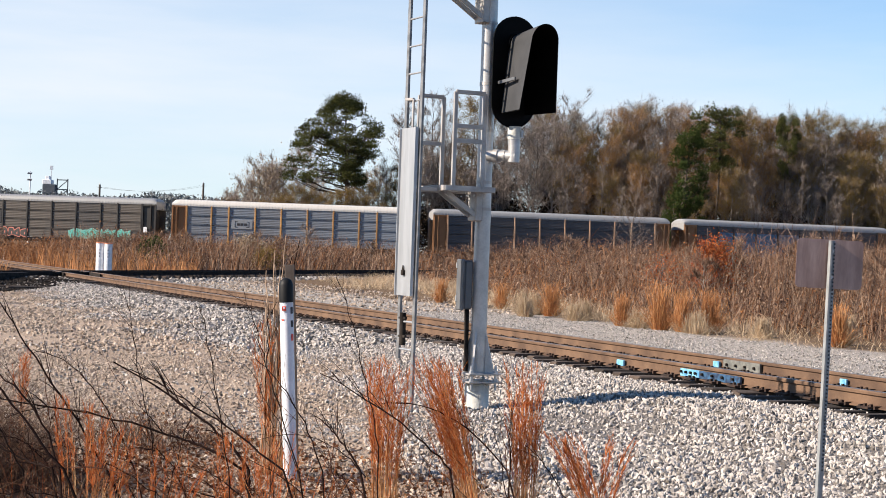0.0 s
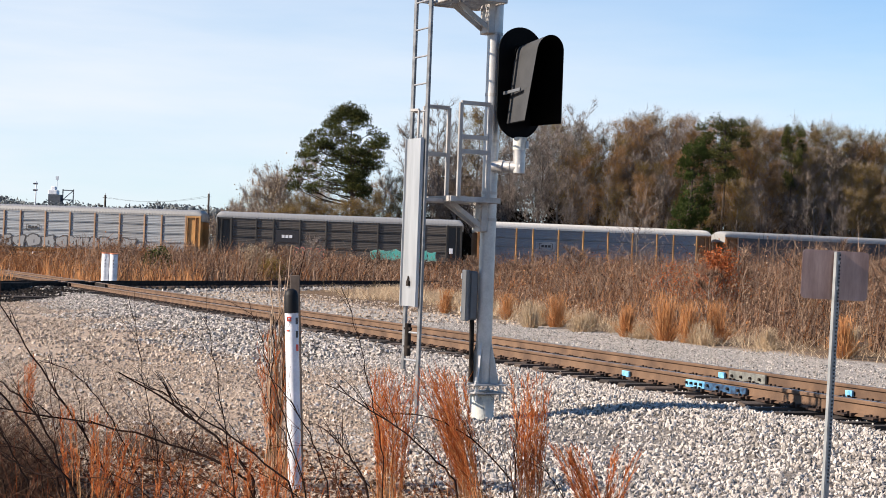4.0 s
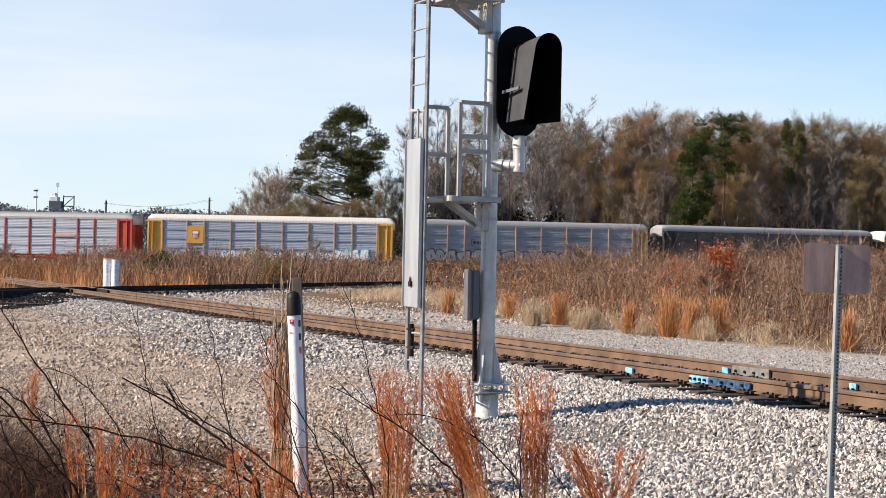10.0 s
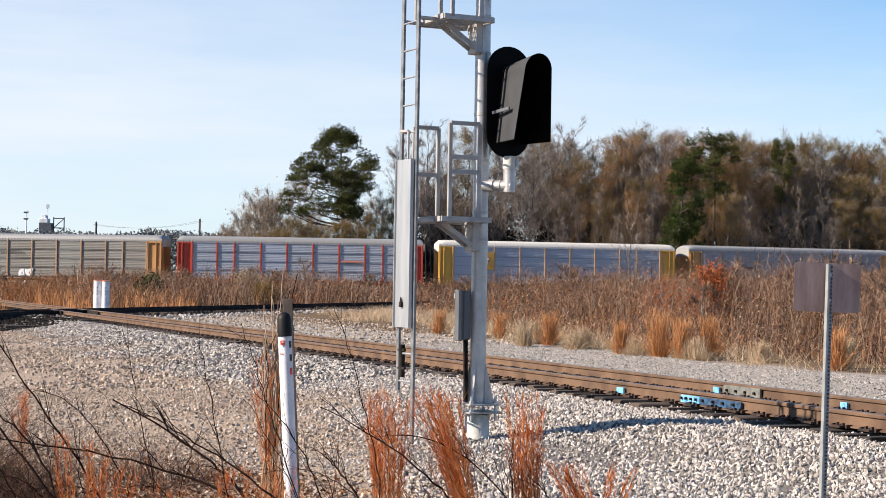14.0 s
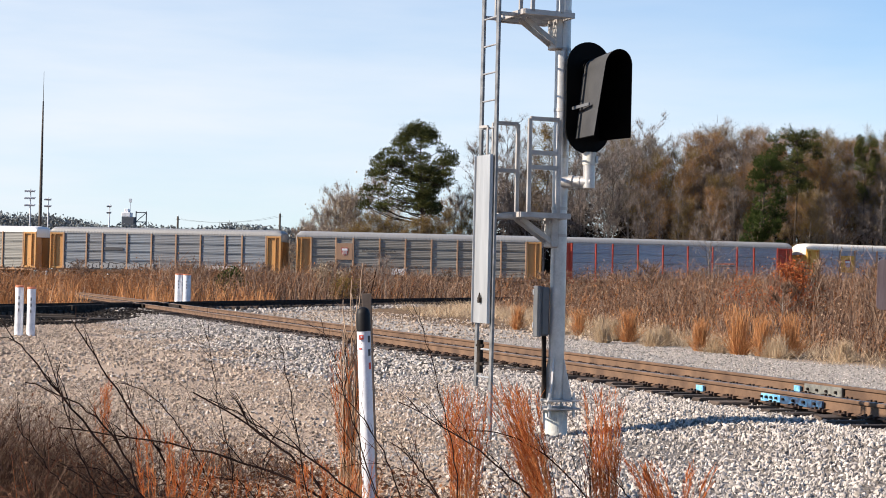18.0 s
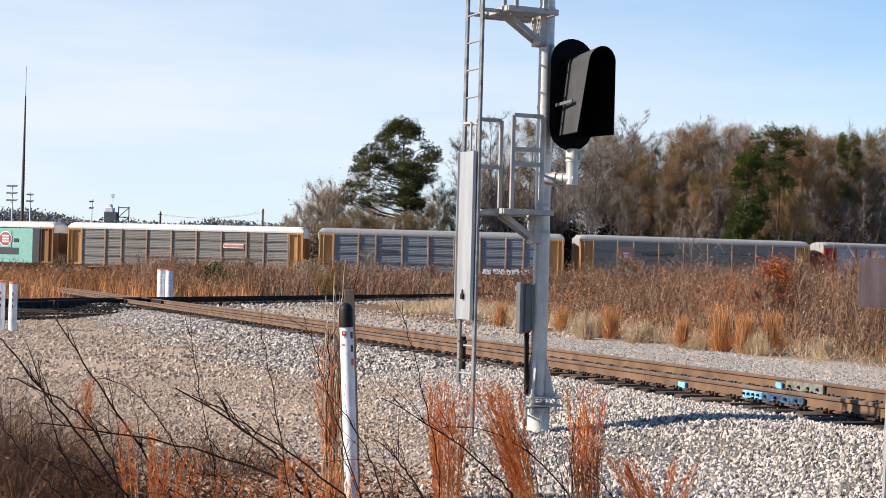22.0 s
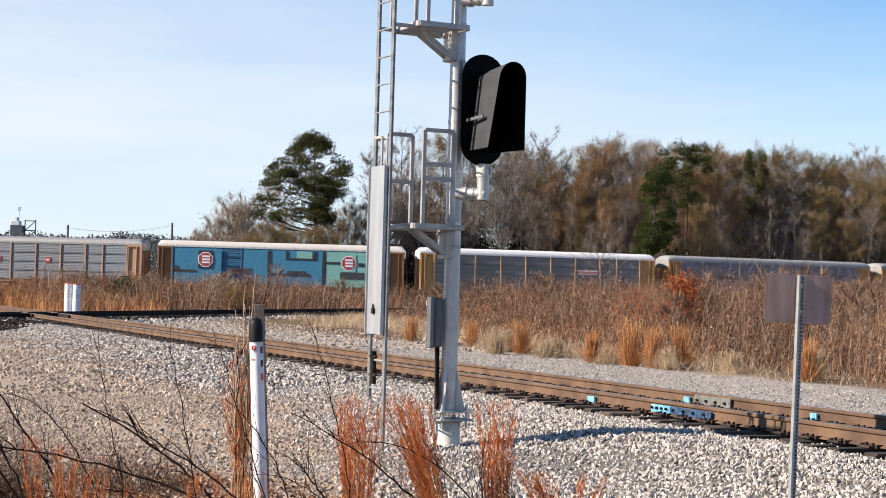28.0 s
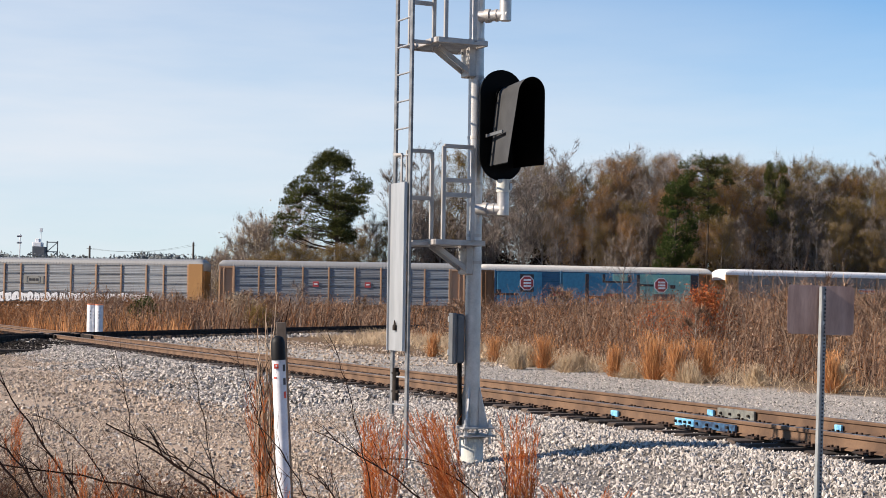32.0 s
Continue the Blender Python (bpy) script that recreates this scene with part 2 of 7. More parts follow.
M_BRUSH_DARK = leafy("dark_weeds", [(0.035, 0.021, 0.016), (0.075, 0.044, 0.031), (0.14, 0.08, 0.053), (0.24, 0.165, 0.115)], warm=0.08)
M_SEDGE = leafy("orange_broomsedge", [(0.28, 0.07, 0.025), (0.44, 0.12, 0.038), (0.55, 0.18, 0.058), (0.56, 0.27, 0.11)], warm=0.25)
M_SEDGE_STEM = leafy("straw_orange_stems", [(0.34, 0.13, 0.05), (0.47, 0.22, 0.09), (0.56, 0.36, 0.19), (0.42, 0.18, 0.07)], warm=0.15)
M_LITTER = leafy("red_brown_litter", [(0.05, 0.025, 0.016), (0.13, 0.055, 0.03), (0.20, 0.09, 0.045), (0.28, 0.17, 0.10)])
M_STRAW = leafy("pale_straw_grass", [(0.36, 0.26, 0.16), (0.46, 0.35, 0.23), (0.54, 0.43, 0.30), (0.34, 0.22, 0.13)])
M_TUFT = leafy("golden_grass_tuft", [(0.33, 0.14, 0.055), (0.47, 0.215, 0.085), (0.58, 0.32, 0.15), (0.38, 0.165, 0.065)])
M_REDLEAF = leafy("red_shrub_leaves", [(0.26, 0.05, 0.02), (0.36, 0.09, 0.03), (0.40, 0.15, 0.05), (0.22, 0.07, 0.03)])
# blue-grey tones put the distance haze into the leaves' colour
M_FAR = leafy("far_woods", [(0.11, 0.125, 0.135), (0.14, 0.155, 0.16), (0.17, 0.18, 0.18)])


# ---- building helpers ----
class Geo:
    """Vertices and faces gathered piece by piece; faces marked smooth are shaded round."""

    def __init__(self):
        self.v, self.f, self.s = [], [], []

    def add(self, verts, faces, smooth=False):
        k = len(self.v)
        self.v.extend(tuple(p) for p in verts)
        self.f.extend(tuple(i + k for i in q) for q in faces)
        self.s.extend([smooth] * len(faces))
        return self

    def box(self, c, size, m=None, bevel=None):
        """A box with chamfered edges, centred on c."""
        hx, hy, hz = (a / 2 for a in size)
        e = min(0.12 * min(hx, hy, hz) * 2, 0.012) if bevel is None else bevel
        vs, idx = [], {}
        for sx, sy, sz in product((-1, 1), repeat=3):
            for ax in range(3):
                p = [sx * (hx - e), sy * (hy - e), sz * (hz - e)]
                p[ax] = (sx * hx, sy * hy, sz * hz)[ax]
                idx[sx, sy, sz, ax] = len(vs)
                vs.append(Vector(p))
        fs = []
        for ax in range(3):
            a, b = (ax + 1) % 3, (ax + 2) % 3
            for s in (-1, 1):
                q = []
                for u, w in ((-1, -1), (1, -1), (1, 1), (-1, 1)):
                    k = [0, 0, 0]
                    k[ax], k[a], k[b] = s, u, w
                    q.append(idx[k[0], k[1], k[2], ax])
                fs.append(q if s > 0 else q[::-1])
            for u, w in product((-1, 1), repeat=2):
                q = []
                for s, which in ((-1, a), (1, a), (1, b), (-1, b)):
                    k = [0, 0, 0]
                    k[ax], k[a], k[b] = s, u, w
                    q.append(idx[k[0], k[1], k[2], which])
                fs.append(q if u * w < 0 else q[::-1])
        for k in product((-1, 1), repeat=3):
            q = [idx[(*k, 0)], idx[(*k, 1)], idx[(*k, 2)]]
            fs.append(q if k[0] * k[1] * k[2] > 0 else q[::-1])
        c = Vector(c)
        return self.add([(m @ p if m else p) + c for p in vs], fs)

    def tube(self, pts, radii, n=8, caps=True):
        """A round tube along a line of points."""
        pts = [Vector(p) for p in pts]
        radii = [radii] * len(pts) if isinstance(radii, (int, float)) else radii
        vs, fs, side = [], [], None
        for i, p in enumerate(pts):
            d = (pts[min(i + 1, len(pts) - 1)] - pts[max(i - 1, 0)]).normalized()
            if side is None:
                side = d.orthogonal().normalized()
            side = (side - d * side.dot(d)).normalized()
            up = d.cross(side)
            vs += [p + (side * math.cos(6.28318 * k / n) + up * math.sin(6.28318 * k / n)) * radii[i] for k in range(n)]
        for i in range(len(pts) - 1):
            for k in range(n):
                k2 = (k + 1) % n
                fs.append((i * n + k, i * n + k2, (i + 1) * n + k2, (i + 1) * n + k))
        self.add(vs, fs, True)
        if caps:
            base = len(self.v) - len(vs)
            self.f += [tuple(base + k for k in reversed(range(n))), tuple(base + len(vs) - n + k for k in range(n))]
            self.s += [False, False]
        return self

    def bar(self, a, b, w, h, up=(0, 0, 1), bevel=None):
        """A rectangular bar from a to b, w wide and h high."""
        a, b = Vector(a), Vector(b)
        d = (b - a).normalized()
        y = Vector(up).cross(d)
        y = y.normalized() if y.length > 1e-4 else d.orthogonal().normalized()
        m = Matrix((d, y, d.cross(y))).transposed()
        return self.box((a + b) / 2, ((b - a).length, w, h), m, bevel)

    def extrude(self, profile, a, b, smooth=False):
        """A closed outline in (side, up) drawn out from a to b."""
        a, b = Vector(a), Vector(b)
        d = (b - a).normalized()
        y = Vector((0, 0, 1)).cross(d).normalized()
        z = d.cross(y)
        n = len(profile)
        vs = [p + y * u + z * w for p in (a, b) for u, w in profile]
        fs = [(k, (k + 1) % n, n + (k + 1) % n, n + k) for k in range(n)]
        self.add(vs, fs, smooth)
        base = len(self.v) - 2 * n
        self.f += [tuple(base + k for k in reversed(range(n))), tuple(base + n + k for k in range(n))]
        self.s += [False, False]
        return self

    def slab(self, outline, t, m):
        """A flat outline (x, z) with thickness t along y, put through m."""
        n = len(outline)
        vs = [m @ Vector((x, y, z)) for y in (-t / 2, t / 2) for x, z in outline]
        fs = [tuple(range(n)), tuple(reversed(range(n, 2 * n)))] + [(k, n + k, n + (k + 1) % n, (k + 1) % n) for k in range(n)]
        return self.add(vs, fs)

    def mesh(self, name, material):
        me = bpy.data.meshes.new(name)
        me.from_pydata(self.v, [], self.f)
        me.polygons.foreach_set("use_smooth", self.s)
        if any(self.s):
            me.set_sharp_from_angle(angle=radians(40))
        me.materials.append(material)
        me.update()
        return me


def part(name, geo, material, parent=None, label="", m=None):
    ob = new(name, geo.mesh(name, material) if isinstance(geo, Geo) else geo)
    if parent:
        ob.parent = parent
    if m:
        ob.matrix_basis = m
    if label:
        ob["label"] = label
    return ob


def shared(name, me, material, parent, m=None, label=""):
    """A part on a mesh that others use too, with its own material."""
    ob = new(name, me)
    ob.parent = parent
    ob.material_slots[0].link = "OBJECT"
    ob.material_slots[0].material = material
    if m:
        ob.matrix_basis = m
    if label:
        ob["label"] = label
    return ob


def thing(name, m, label, category, group="", kind=""):
    ob = new(name)
    ob.matrix_basis = m
    return tagged(ob, label, category, group, kind)


def arrays_mesh(name, verts, faces, material, smooth=False):
    """A mesh from number arrays: verts (n, 3), faces (m, k)."""
    me = bpy.data.meshes.new(name)
    m, k = faces.shape
    me.vertices.add(len(verts))
    me.vertices.foreach_set("co", np.ascontiguousarray(verts, dtype=np.float32).ravel())
    me.loops.add(m * k)
    me.loops.foreach_set("vertex_index", np.ascontiguousarray(faces, dtype=np.int32).ravel())
    me.polygons.add(m)
    me.polygons.foreach_set("loop_start", np.arange(0, m * k, k, dtype=np.int32))
    me.polygons.foreach_set("use_smooth", np.full(m, smooth))
    me.materials.append(material)
    me.update(calc_edges=True)
    me.validate()
    return me


# ---- plan: three tracks ----
NQ, NU = np.array((0.9312, 0.3646)), np.array((0.3646, -0.9312))      # across and along the near track
Q_NEAR, GAUGE = 11.09, 1.505
Q_MID = Q_NEAR + GAUGE / 2
RAIL_TOP = 0.40
CR_P, CR_D = np.array((-15.6, 69.0)), np.array((0.255, 0.967))          # the crossing track: a point of its near rail, its direction
CR_N = np.array((CR_D[1], -CR_D[0]))
ARC_R, ARC_H, ARC_Y = 173.24, 0.0855, 185.37                               # the far curve on which the train runs
FAR_RAIL = 0.91


def arc(s):
    """Place and heading on the far curve, s metres from where it crosses x = 0."""
    h = ARC_H + s / ARC_R
    return ARC_R * (math.sin(h) - math.sin(ARC_H)), ARC_Y - ARC_R * (math.cos(h) - math.cos(ARC_H)), h


ARC_C = np.array((-ARC_R * math.sin(ARC_H), ARC_Y + ARC_R * math.cos(ARC_H)))


def track_at(q, u):
    p = NQ * q + NU * u
    return Vector((p[0], p[1], 0))


def ramp01(x, a, b):
    t = np.clip((x - a) / (b - a), 0, 1)
    return t * t * (3 - 2 * t)


def soft_noise(x, y):
    return (np.sin(x * 1.7 + 1.3 * np.sin(y * 0.9)) + np.sin(y * 1.3 + 2.1 * np.sin(x * 0.6 + 1)) + np.sin((x + y) * 3.1) * 0.4) / 2.4


def ground_z(x, y):
    x, y = np.asarray(x, float), np.asarray(y, float)
    q = x * NQ[0] + y * NQ[1]
    d = q - Q_MID
    bed = np.where(d < 0, ramp01(-d, 4.4, 2.3), ramp01(d, 3.1, 1.6)) * 0.20 - ramp01(np.abs(d), 1.75, 1.5) * 0.05
    c = (x - CR_P[0]) * CR_N[0] + (y - CR_P[1]) * CR_N[1] + GAUGE / 2
    cross = ramp01(np.abs(c), 3.4, 2.2) * 0.05
    r = np.abs(np.hypot(x - ARC_C[0], y - ARC_C[1]) - ARC_R)
    far = ramp01(r, 4.6, 1.7) * 0.71
    return np.maximum(np.maximum(bed, cross), far) + 0.025 * soft_noise(x, y) * (np.abs(d) > 1.7) * (np.abs(c) > 1.7)


def grid_lines(lo, hi, fine_lo, fine_hi, step, grow=1.35):
    a = list(np.arange(fine_lo, fine_hi + step / 2, step))
    s, x = step, a[-1]
    while x < hi:
        s *= grow
        x += s
        a.append(min(x, hi))
    s, x = step, a[0]
    while x > lo:
        s *= grow
        x -= s
        a.insert(0, max(x, lo))
    return np.array(a)


def ground_material():
    """Tan dirt, grey gravel by the tracks and on the service road, dry litter under the brush."""
    m = bpy.data.materials.new("ground_surface")
    m.use_nodes = True
    n, l = m.node_tree.nodes, m.node_tree.links
    b = n["Principled BSDF"]
    b.inputs["Roughness"].default_value = 0.95
    b.inputs["Specular IOR Level"].default_value = 0.2
    g, sep = n.new("ShaderNodeNewGeometry"), n.new("ShaderNodeSeparateXYZ")
    l.new(g.outputs["Position"], sep.inputs[0])

    def noise_tex(scale, detail=5):
        t = n.new("ShaderNodeTexNoise")
        t.inputs["Scale"].default_value, t.inputs["Detail"].default_value = scale, detail
        l.new(g.outputs["Position"], t.inputs["Vector"])
        return t.outputs["Fac"]

    def calc(op, a, bb, c=None):
        t = n.new("ShaderNodeMath")
        t.operation = op
        for i, x in enumerate((a, bb, c)):
            if x is None:
                continue
            if isinstance(x, (int, float)):
                t.inputs[i].default_value = x
            else:
                l.new(x, t.inputs[i])
        return t.outputs[0]

    def step(x, a, bb):
        t = n.new("ShaderNodeMapRange")
        t.interpolation_type = "SMOOTHSTEP"
        t.inputs["From Min"].default_value, t.inputs["From Max"].default_value = a, bb
        l.new(x, t.inputs["Value"])
        return t.outputs["Result"]

    def mixc(f, a, bb):
        t = n.new("ShaderNodeMix")
        t.data_type = "RGBA"
        l.new(f, t.inputs[0])
        for i, x in ((6, a), (7, bb)):
            if isinstance(x, tuple):
                t.inputs[i].default_value = (*x, 1)
            else:
                l.new(x, t.inputs[i])
        return t.outputs[2]

    big, mid, fine, pebble = noise_tex(0.35), noise_tex(1.6), noise_tex(14), noise_tex(42, 3)
    q = calc("MULTIPLY_ADD", sep.outputs[0], float(NQ[0]), calc("MULTIPLY", sep.outputs[1], float(NQ[1])))
    u = calc("MULTIPLY_ADD", sep.outputs[0], float(NU[0]), calc("MULTIPLY", sep.outputs[1], float(NU[1])))
    wob = calc("MULTIPLY_ADD", mid, 2.4, calc("MULTIPLY_ADD", big, 2.0, -2.2))
    tan = mixc(mid, (0.33, 0.25, 0.18), (0.46, 0.36, 0.275))
    # gravel kept dark so its colour carries the shade between loose stones
    gravel = mixc(fine, (0.09, 0.08, 0.072), (0.27, 0.245, 0.22))
    road = mixc(fine, (0.22, 0.195, 0.168), (0.50, 0.46, 0.41))
    litter = mixc(mid, (0.09, 0.055, 0.032), (0.24, 0.16, 0.09))
    edge = calc("SUBTRACT", calc("ADD", q, wob), calc("MULTIPLY", step(u, -24, -13), -2.3))
    col = mixc(step(edge, 7.0, 8.2), tan, gravel)
    col = mixc(step(q, 13.6, 14.4), col, road)
    col = mixc(step(calc("ADD", q, wob), 20.2, 22.0), col, litter)
    c = calc("MULTIPLY_ADD", sep.outputs[0], float(CR_N[0]), calc("MULTIPLY", sep.outputs[1], float(CR_N[1])))
    off = calc("ABSOLUTE", calc("ADD", c, float(GAUGE / 2 - CR_P @ CR_N)), 0)
    col = mixc(step(calc("ADD", off, wob), 3.2, 2.2), col, gravel)
    beyond = step(calc("ADD", c, calc("ADD", float(-(CR_P @ CR_N)), wob)), -3.5, -5.5)
    col = mixc(beyond, col, litter)
    near_litter = step(calc("ADD", q, calc("MULTIPLY", wob, 1.6)), 1.2, -0.6)
    col = mixc(near_litter, col, mixc(mid, (0.06, 0.038, 0.026), (0.19, 0.125, 0.08)))
    hs, mr = n.new("ShaderNodeHueSaturation"), n.new("ShaderNodeMapRange")
    mr.inputs["From Min"].default_value, mr.inputs["From Max"].default_value = 0.3, 0.7
    mr.inputs["To Min"].default_value, mr.inputs["To Max"].default_value = 0.6, 1.3
    l.new(pebble, mr.inputs["Value"])
    l.new(mr.outputs["Result"], hs.inputs["Value"])
    l.new(col, hs.inputs["Color"])
    l.new(hs.outputs["Color"], b.inputs["Base Color"])
    bp = n.new("ShaderNodeBump")
    bp.inputs["Strength"].default_value, bp.inputs["Distance"].default_value = 0.8, 0.05
    l.new(pebble, bp.inputs["Height"])
    l.new(bp.outputs["Normal"], b.inputs["Normal"])
    return m


M_GROUND = ground_material()


def make_ground():
    xs = grid_lines(-3000, 3000, -30, 22, 0.45)
    ys = grid_lines(-1500, 4500, 4, 110, 0.45)
    gx, gy = np.meshgrid(xs, ys)
    gz = ground_z(gx, gy)
    verts = np.stack([gx, gy, gz], -1).reshape(-1, 3)
    w, h = len(xs), len(ys)
    i = (np.arange(h - 1)[:, None] * w + np.arange(w - 1)[None, :]).ravel()
    faces = np.stack([i, i + 1, i + 1 + w, i + w], -1)
    ob = new("ground", arrays_mesh("ground", verts, faces, M_GROUND, True))
    tagged(ob, "tan dirt and pale gravel ground with dry litter under brush", "ground", kind="structure")


make_ground()

# ---- rails and ties ----
RAIL_PROFILE = [(-0.07, 0.0), (0.07, 0.0), (0.07, 0.012), (0.012, 0.035), (0.009, 0.125), (0.034, 0.14), (0.036, 0.168), (0.028, 0.18),
                (-0.028, 0.18), (-0.036, 0.168), (-0.034, 0.14), (-0.009, 0.125), (-0.012, 0.035), (-0.07, 0.012)]


def rail_line(name, parent, pts, top, dz=0.0, label="rust-brown steel rail with a worn head", material=None):
    """A rail along points (x, y), its head at height top."""
    g = Geo()
    for a, b in zip(pts, pts[1:]):
        g.extrude(RAIL_PROFILE, (a[0], a[1], top - 0.18 + dz), (b[0], b[1], top - 0.18 + dz))
    rail = part(name, g, material or M_RAIL, parent, label)
    h = Geo()
    for a, b in zip(pts, pts[1:]):
        h.extrude([(-0.026, 0), (0.026, 0), (0.022, 0.003), (-0.022, 0.003)], (a[0], a[1], top + 0.001 + dz), (b[0], b[1], top + 0.001 + dz))
    part("running_surface", h, material or M_RAILTOP, rail, "worn steel running surface")
    return rail


def tie_mesh(seed):
    rnd = random.Random(seed)
    g = Geo().box((0, 0, 0), (0.22, 2.6, 0.18), bevel=0.014)
    g.v = [(x + rnd.uniform(-.008, .008), y + rnd.uniform(-.03, .03), z + rnd.uniform(-.008, .008)) for x, y, z in g.v]
    return g.mesh("tie", M_TIE)


TIES = [tie_mesh(i) for i in range(4)]
PLATE = Geo()


def block(g, c, size):
    """A plain small block, for the fastenings."""
    vs = [(c[0] + x * size[0] / 2, c[1] + y * size[1] / 2, c[2] + z * size[2] / 2) for x, y, z in product((-1, 1), repeat=3)]
    g.add(vs, [(0, 1, 3, 2), (4, 6, 7, 5), (0, 4, 5, 1), (2, 3, 7, 6), (1, 5, 7, 3)])


block(PLATE, (0, 0, 0.008), (0.2, 0.34, 0.022))
for px, py in ((-0.06, -0.09), (0.06, 0.09), (-0.06, 0.1), (0.06, -0.1)):
    block(PLATE, (px, py * 0.95, 0.03), (0.026, 0.03, 0.034))
# rail anchors beside the tie
for s in (-1, 1):
    block(PLATE, (s * 0.135, 0, 0.012), (0.03, 0.2, 0.04))
    block(PLATE, (s * 0.135, -0.1, 0.012), (0.03, 0.024, 0.036))


def lay_ties(parent, places, top, plated=True):
    """Timber ties with their plates, each at (x, y, heading) with the rails' foot at height top."""
    rnd = random.Random(3)
    plates = Geo()
    for x, y, a in places:
        m = pose(x, y, top - 0.09, 0, 0, math.degrees(a) + rnd.uniform(-1.2, 1.2))
        part("tie", TIES[rnd.randrange(4)], None, parent, m=m @ pose(0, rnd.uniform(-.11, .11), rnd.uniform(-.03, 0)))
        for s in (-1, 1) if plated and y < 115 else ():
            k = m @ pose(0, s * GAUGE / 2, 0.09)
            plates.add([k @ Vector(p) for p in PLATE.v], PLATE.f)
    if not plated:
        return
    fast = part("tie_plates", plates, M_SPIKE, parent, "rusty tie plates, spikes and rail anchors")
    fast["kind"] = "stuff"


def near_track():
    t = thing("railway_track", Matrix(), "straight main track with rust-brown rails on timber ties", "track", kind="structure")
    for q in (Q_NEAR, Q_NEAR + GAUGE):
        a, b = track_at(q, 6), track_at(q, -190)
        rail_line("rail", t, [a, b], RAIL_TOP)
    ang = math.atan2(NU[1], NU[0])
    rnd = random.Random(5)
    places, u = [], 2.0
    while u > -150:
        p = track_at(Q_MID, u)
        places.append((p.x, p.y, ang))
        u -= 0.53 + rnd.uniform(-0.03, 0.03)
    lay_ties(t, places, RAIL_TOP - 0.18)
    return t


NEAR_TRACK = near_track()


def crossing_track():
    t = thing("crossing_track", Matrix(), "second track crossing the main track on a dark diamond", "track", kind="structure")
    for off in (0, -GAUGE):
        p = CR_P + CR_N * off
        a, b = p - CR_D * 90, p + CR_D * 160
        # near-black steel: the rails' shaded sides are put into the colour
        rail_line("rail", t, [a, b], RAIL_TOP, 0.004, "steel rail in near-black for its shaded side", M_DARKSTEEL)
    ang = math.atan2(CR_D[1], CR_D[0])
    mid = CR_P - CR_N * GAUGE / 2
    lay_ties(t, [(*(mid + CR_D * s), ang) for s in np.arange(-40, 75, 0.55)], RAIL_TOP - 0.18)
    # black beams added beside the rails, near side of the diamond, for the track's shade
    shade_beam = Geo().box((0, 0, 0), (2.9, 0.3, 0.3), bevel=0.02).mesh("shade_beam", M_DARKSTEEL)
    rnd = random.Random(12)
    for k in range(11):
        p = CR_P + CR_N * (0.32 + rnd.uniform(-.03, .03)) - CR_D * (4.4 + k * 3.0)
        part("shade_beam", shade_beam, None, t, "black beam added for the shade beside the rail", pose(*p, RAIL_TOP - 0.16 + rnd.uniform(-.02, .02), 0, 0, math.degrees(ang) + rnd.uniform(-.5, .5)))
    return t


crossing_track()


def diamond():
    """Where the two tracks cross: manganese castings, guard rails and long timbers."""
    t = thing("rail_crossing_diamond", Matrix(), "dark steel rail crossing diamond with guard rails", "rail crossing", kind="structure")
    centre = CR_P - CR_N * GAUGE / 2
    # meet the middle lines of both tracks
    k = (Q_MID - centre @ NQ) / (CR_D @ NQ)
    c = centre + CR_D * k
    for d, nrm in ((NU, NQ), (CR_D, CR_N)):
        for off in (-GAUGE / 2 + 0.1, GAUGE / 2 - 0.1):
            p = c + nrm * off
            a, b = p - d * 3.2, p + d * 3.2
            part("guard_rail", Geo().extrude([(-0.03, 0), (0.03, 0), (0.03, 0.15), (-0.03, 0.15)], (*a, RAIL_TOP - 0.17), (*b, RAIL_TOP - 0.17)),
                 M_DARKSTEEL, t)
    for sa, sb in product((-1, 1), repeat=2):
        kk = ((Q_MID + sa * GAUGE / 2) - (c + CR_N * sb * GAUGE / 2) @ NQ) / (CR_D @ NQ)
        p = c + CR_N * sb * GAUGE / 2 + CR_D * kk
        g = Geo()
        for d in (NU, CR_D):
            a, b = p - d * 0.8, p + d * 0.8
            g.bar((*a, RAIL_TOP - 0.085), (*b, RAIL_TOP - 0.085), 0.22, 0.15)
        part("frog_casting", g, M_DARKSTEEL, t, "dark manganese frog casting")
    for s in np.arange(-4, 4.1, 0.6):
        p = c + NU * s
        part("crossing_timber", Geo().bar((*(p - NQ * 2.2), RAIL_TOP - 0.28), (*(p + NQ * 2.2), RAIL_TOP - 0.28), 0.24, 0.16), M_TIE, t)
    return c


DIAMOND = diamond()


def far_track():
    t = thing("curved_track", Matrix(), "curved track carrying the freight train behind tall brush", "track", kind="structure")
    for off in (-GAUGE / 2, GAUGE / 2):
        pts = []
        for s in np.arange(-150, 171, 6):
            x, y, h = arc(s)
            pts.append((x - math.sin(h) * off, y + math.cos(h) * off))
        rail_line("rail", t, pts, FAR_RAIL)
    places = []
    for s in np.arange(-90, 100, 0.8):
        x, y, h = arc(s)
        places.append((x, y, h))
    lay_ties(t, places, FAR_RAIL - 0.18, False)


far_track()


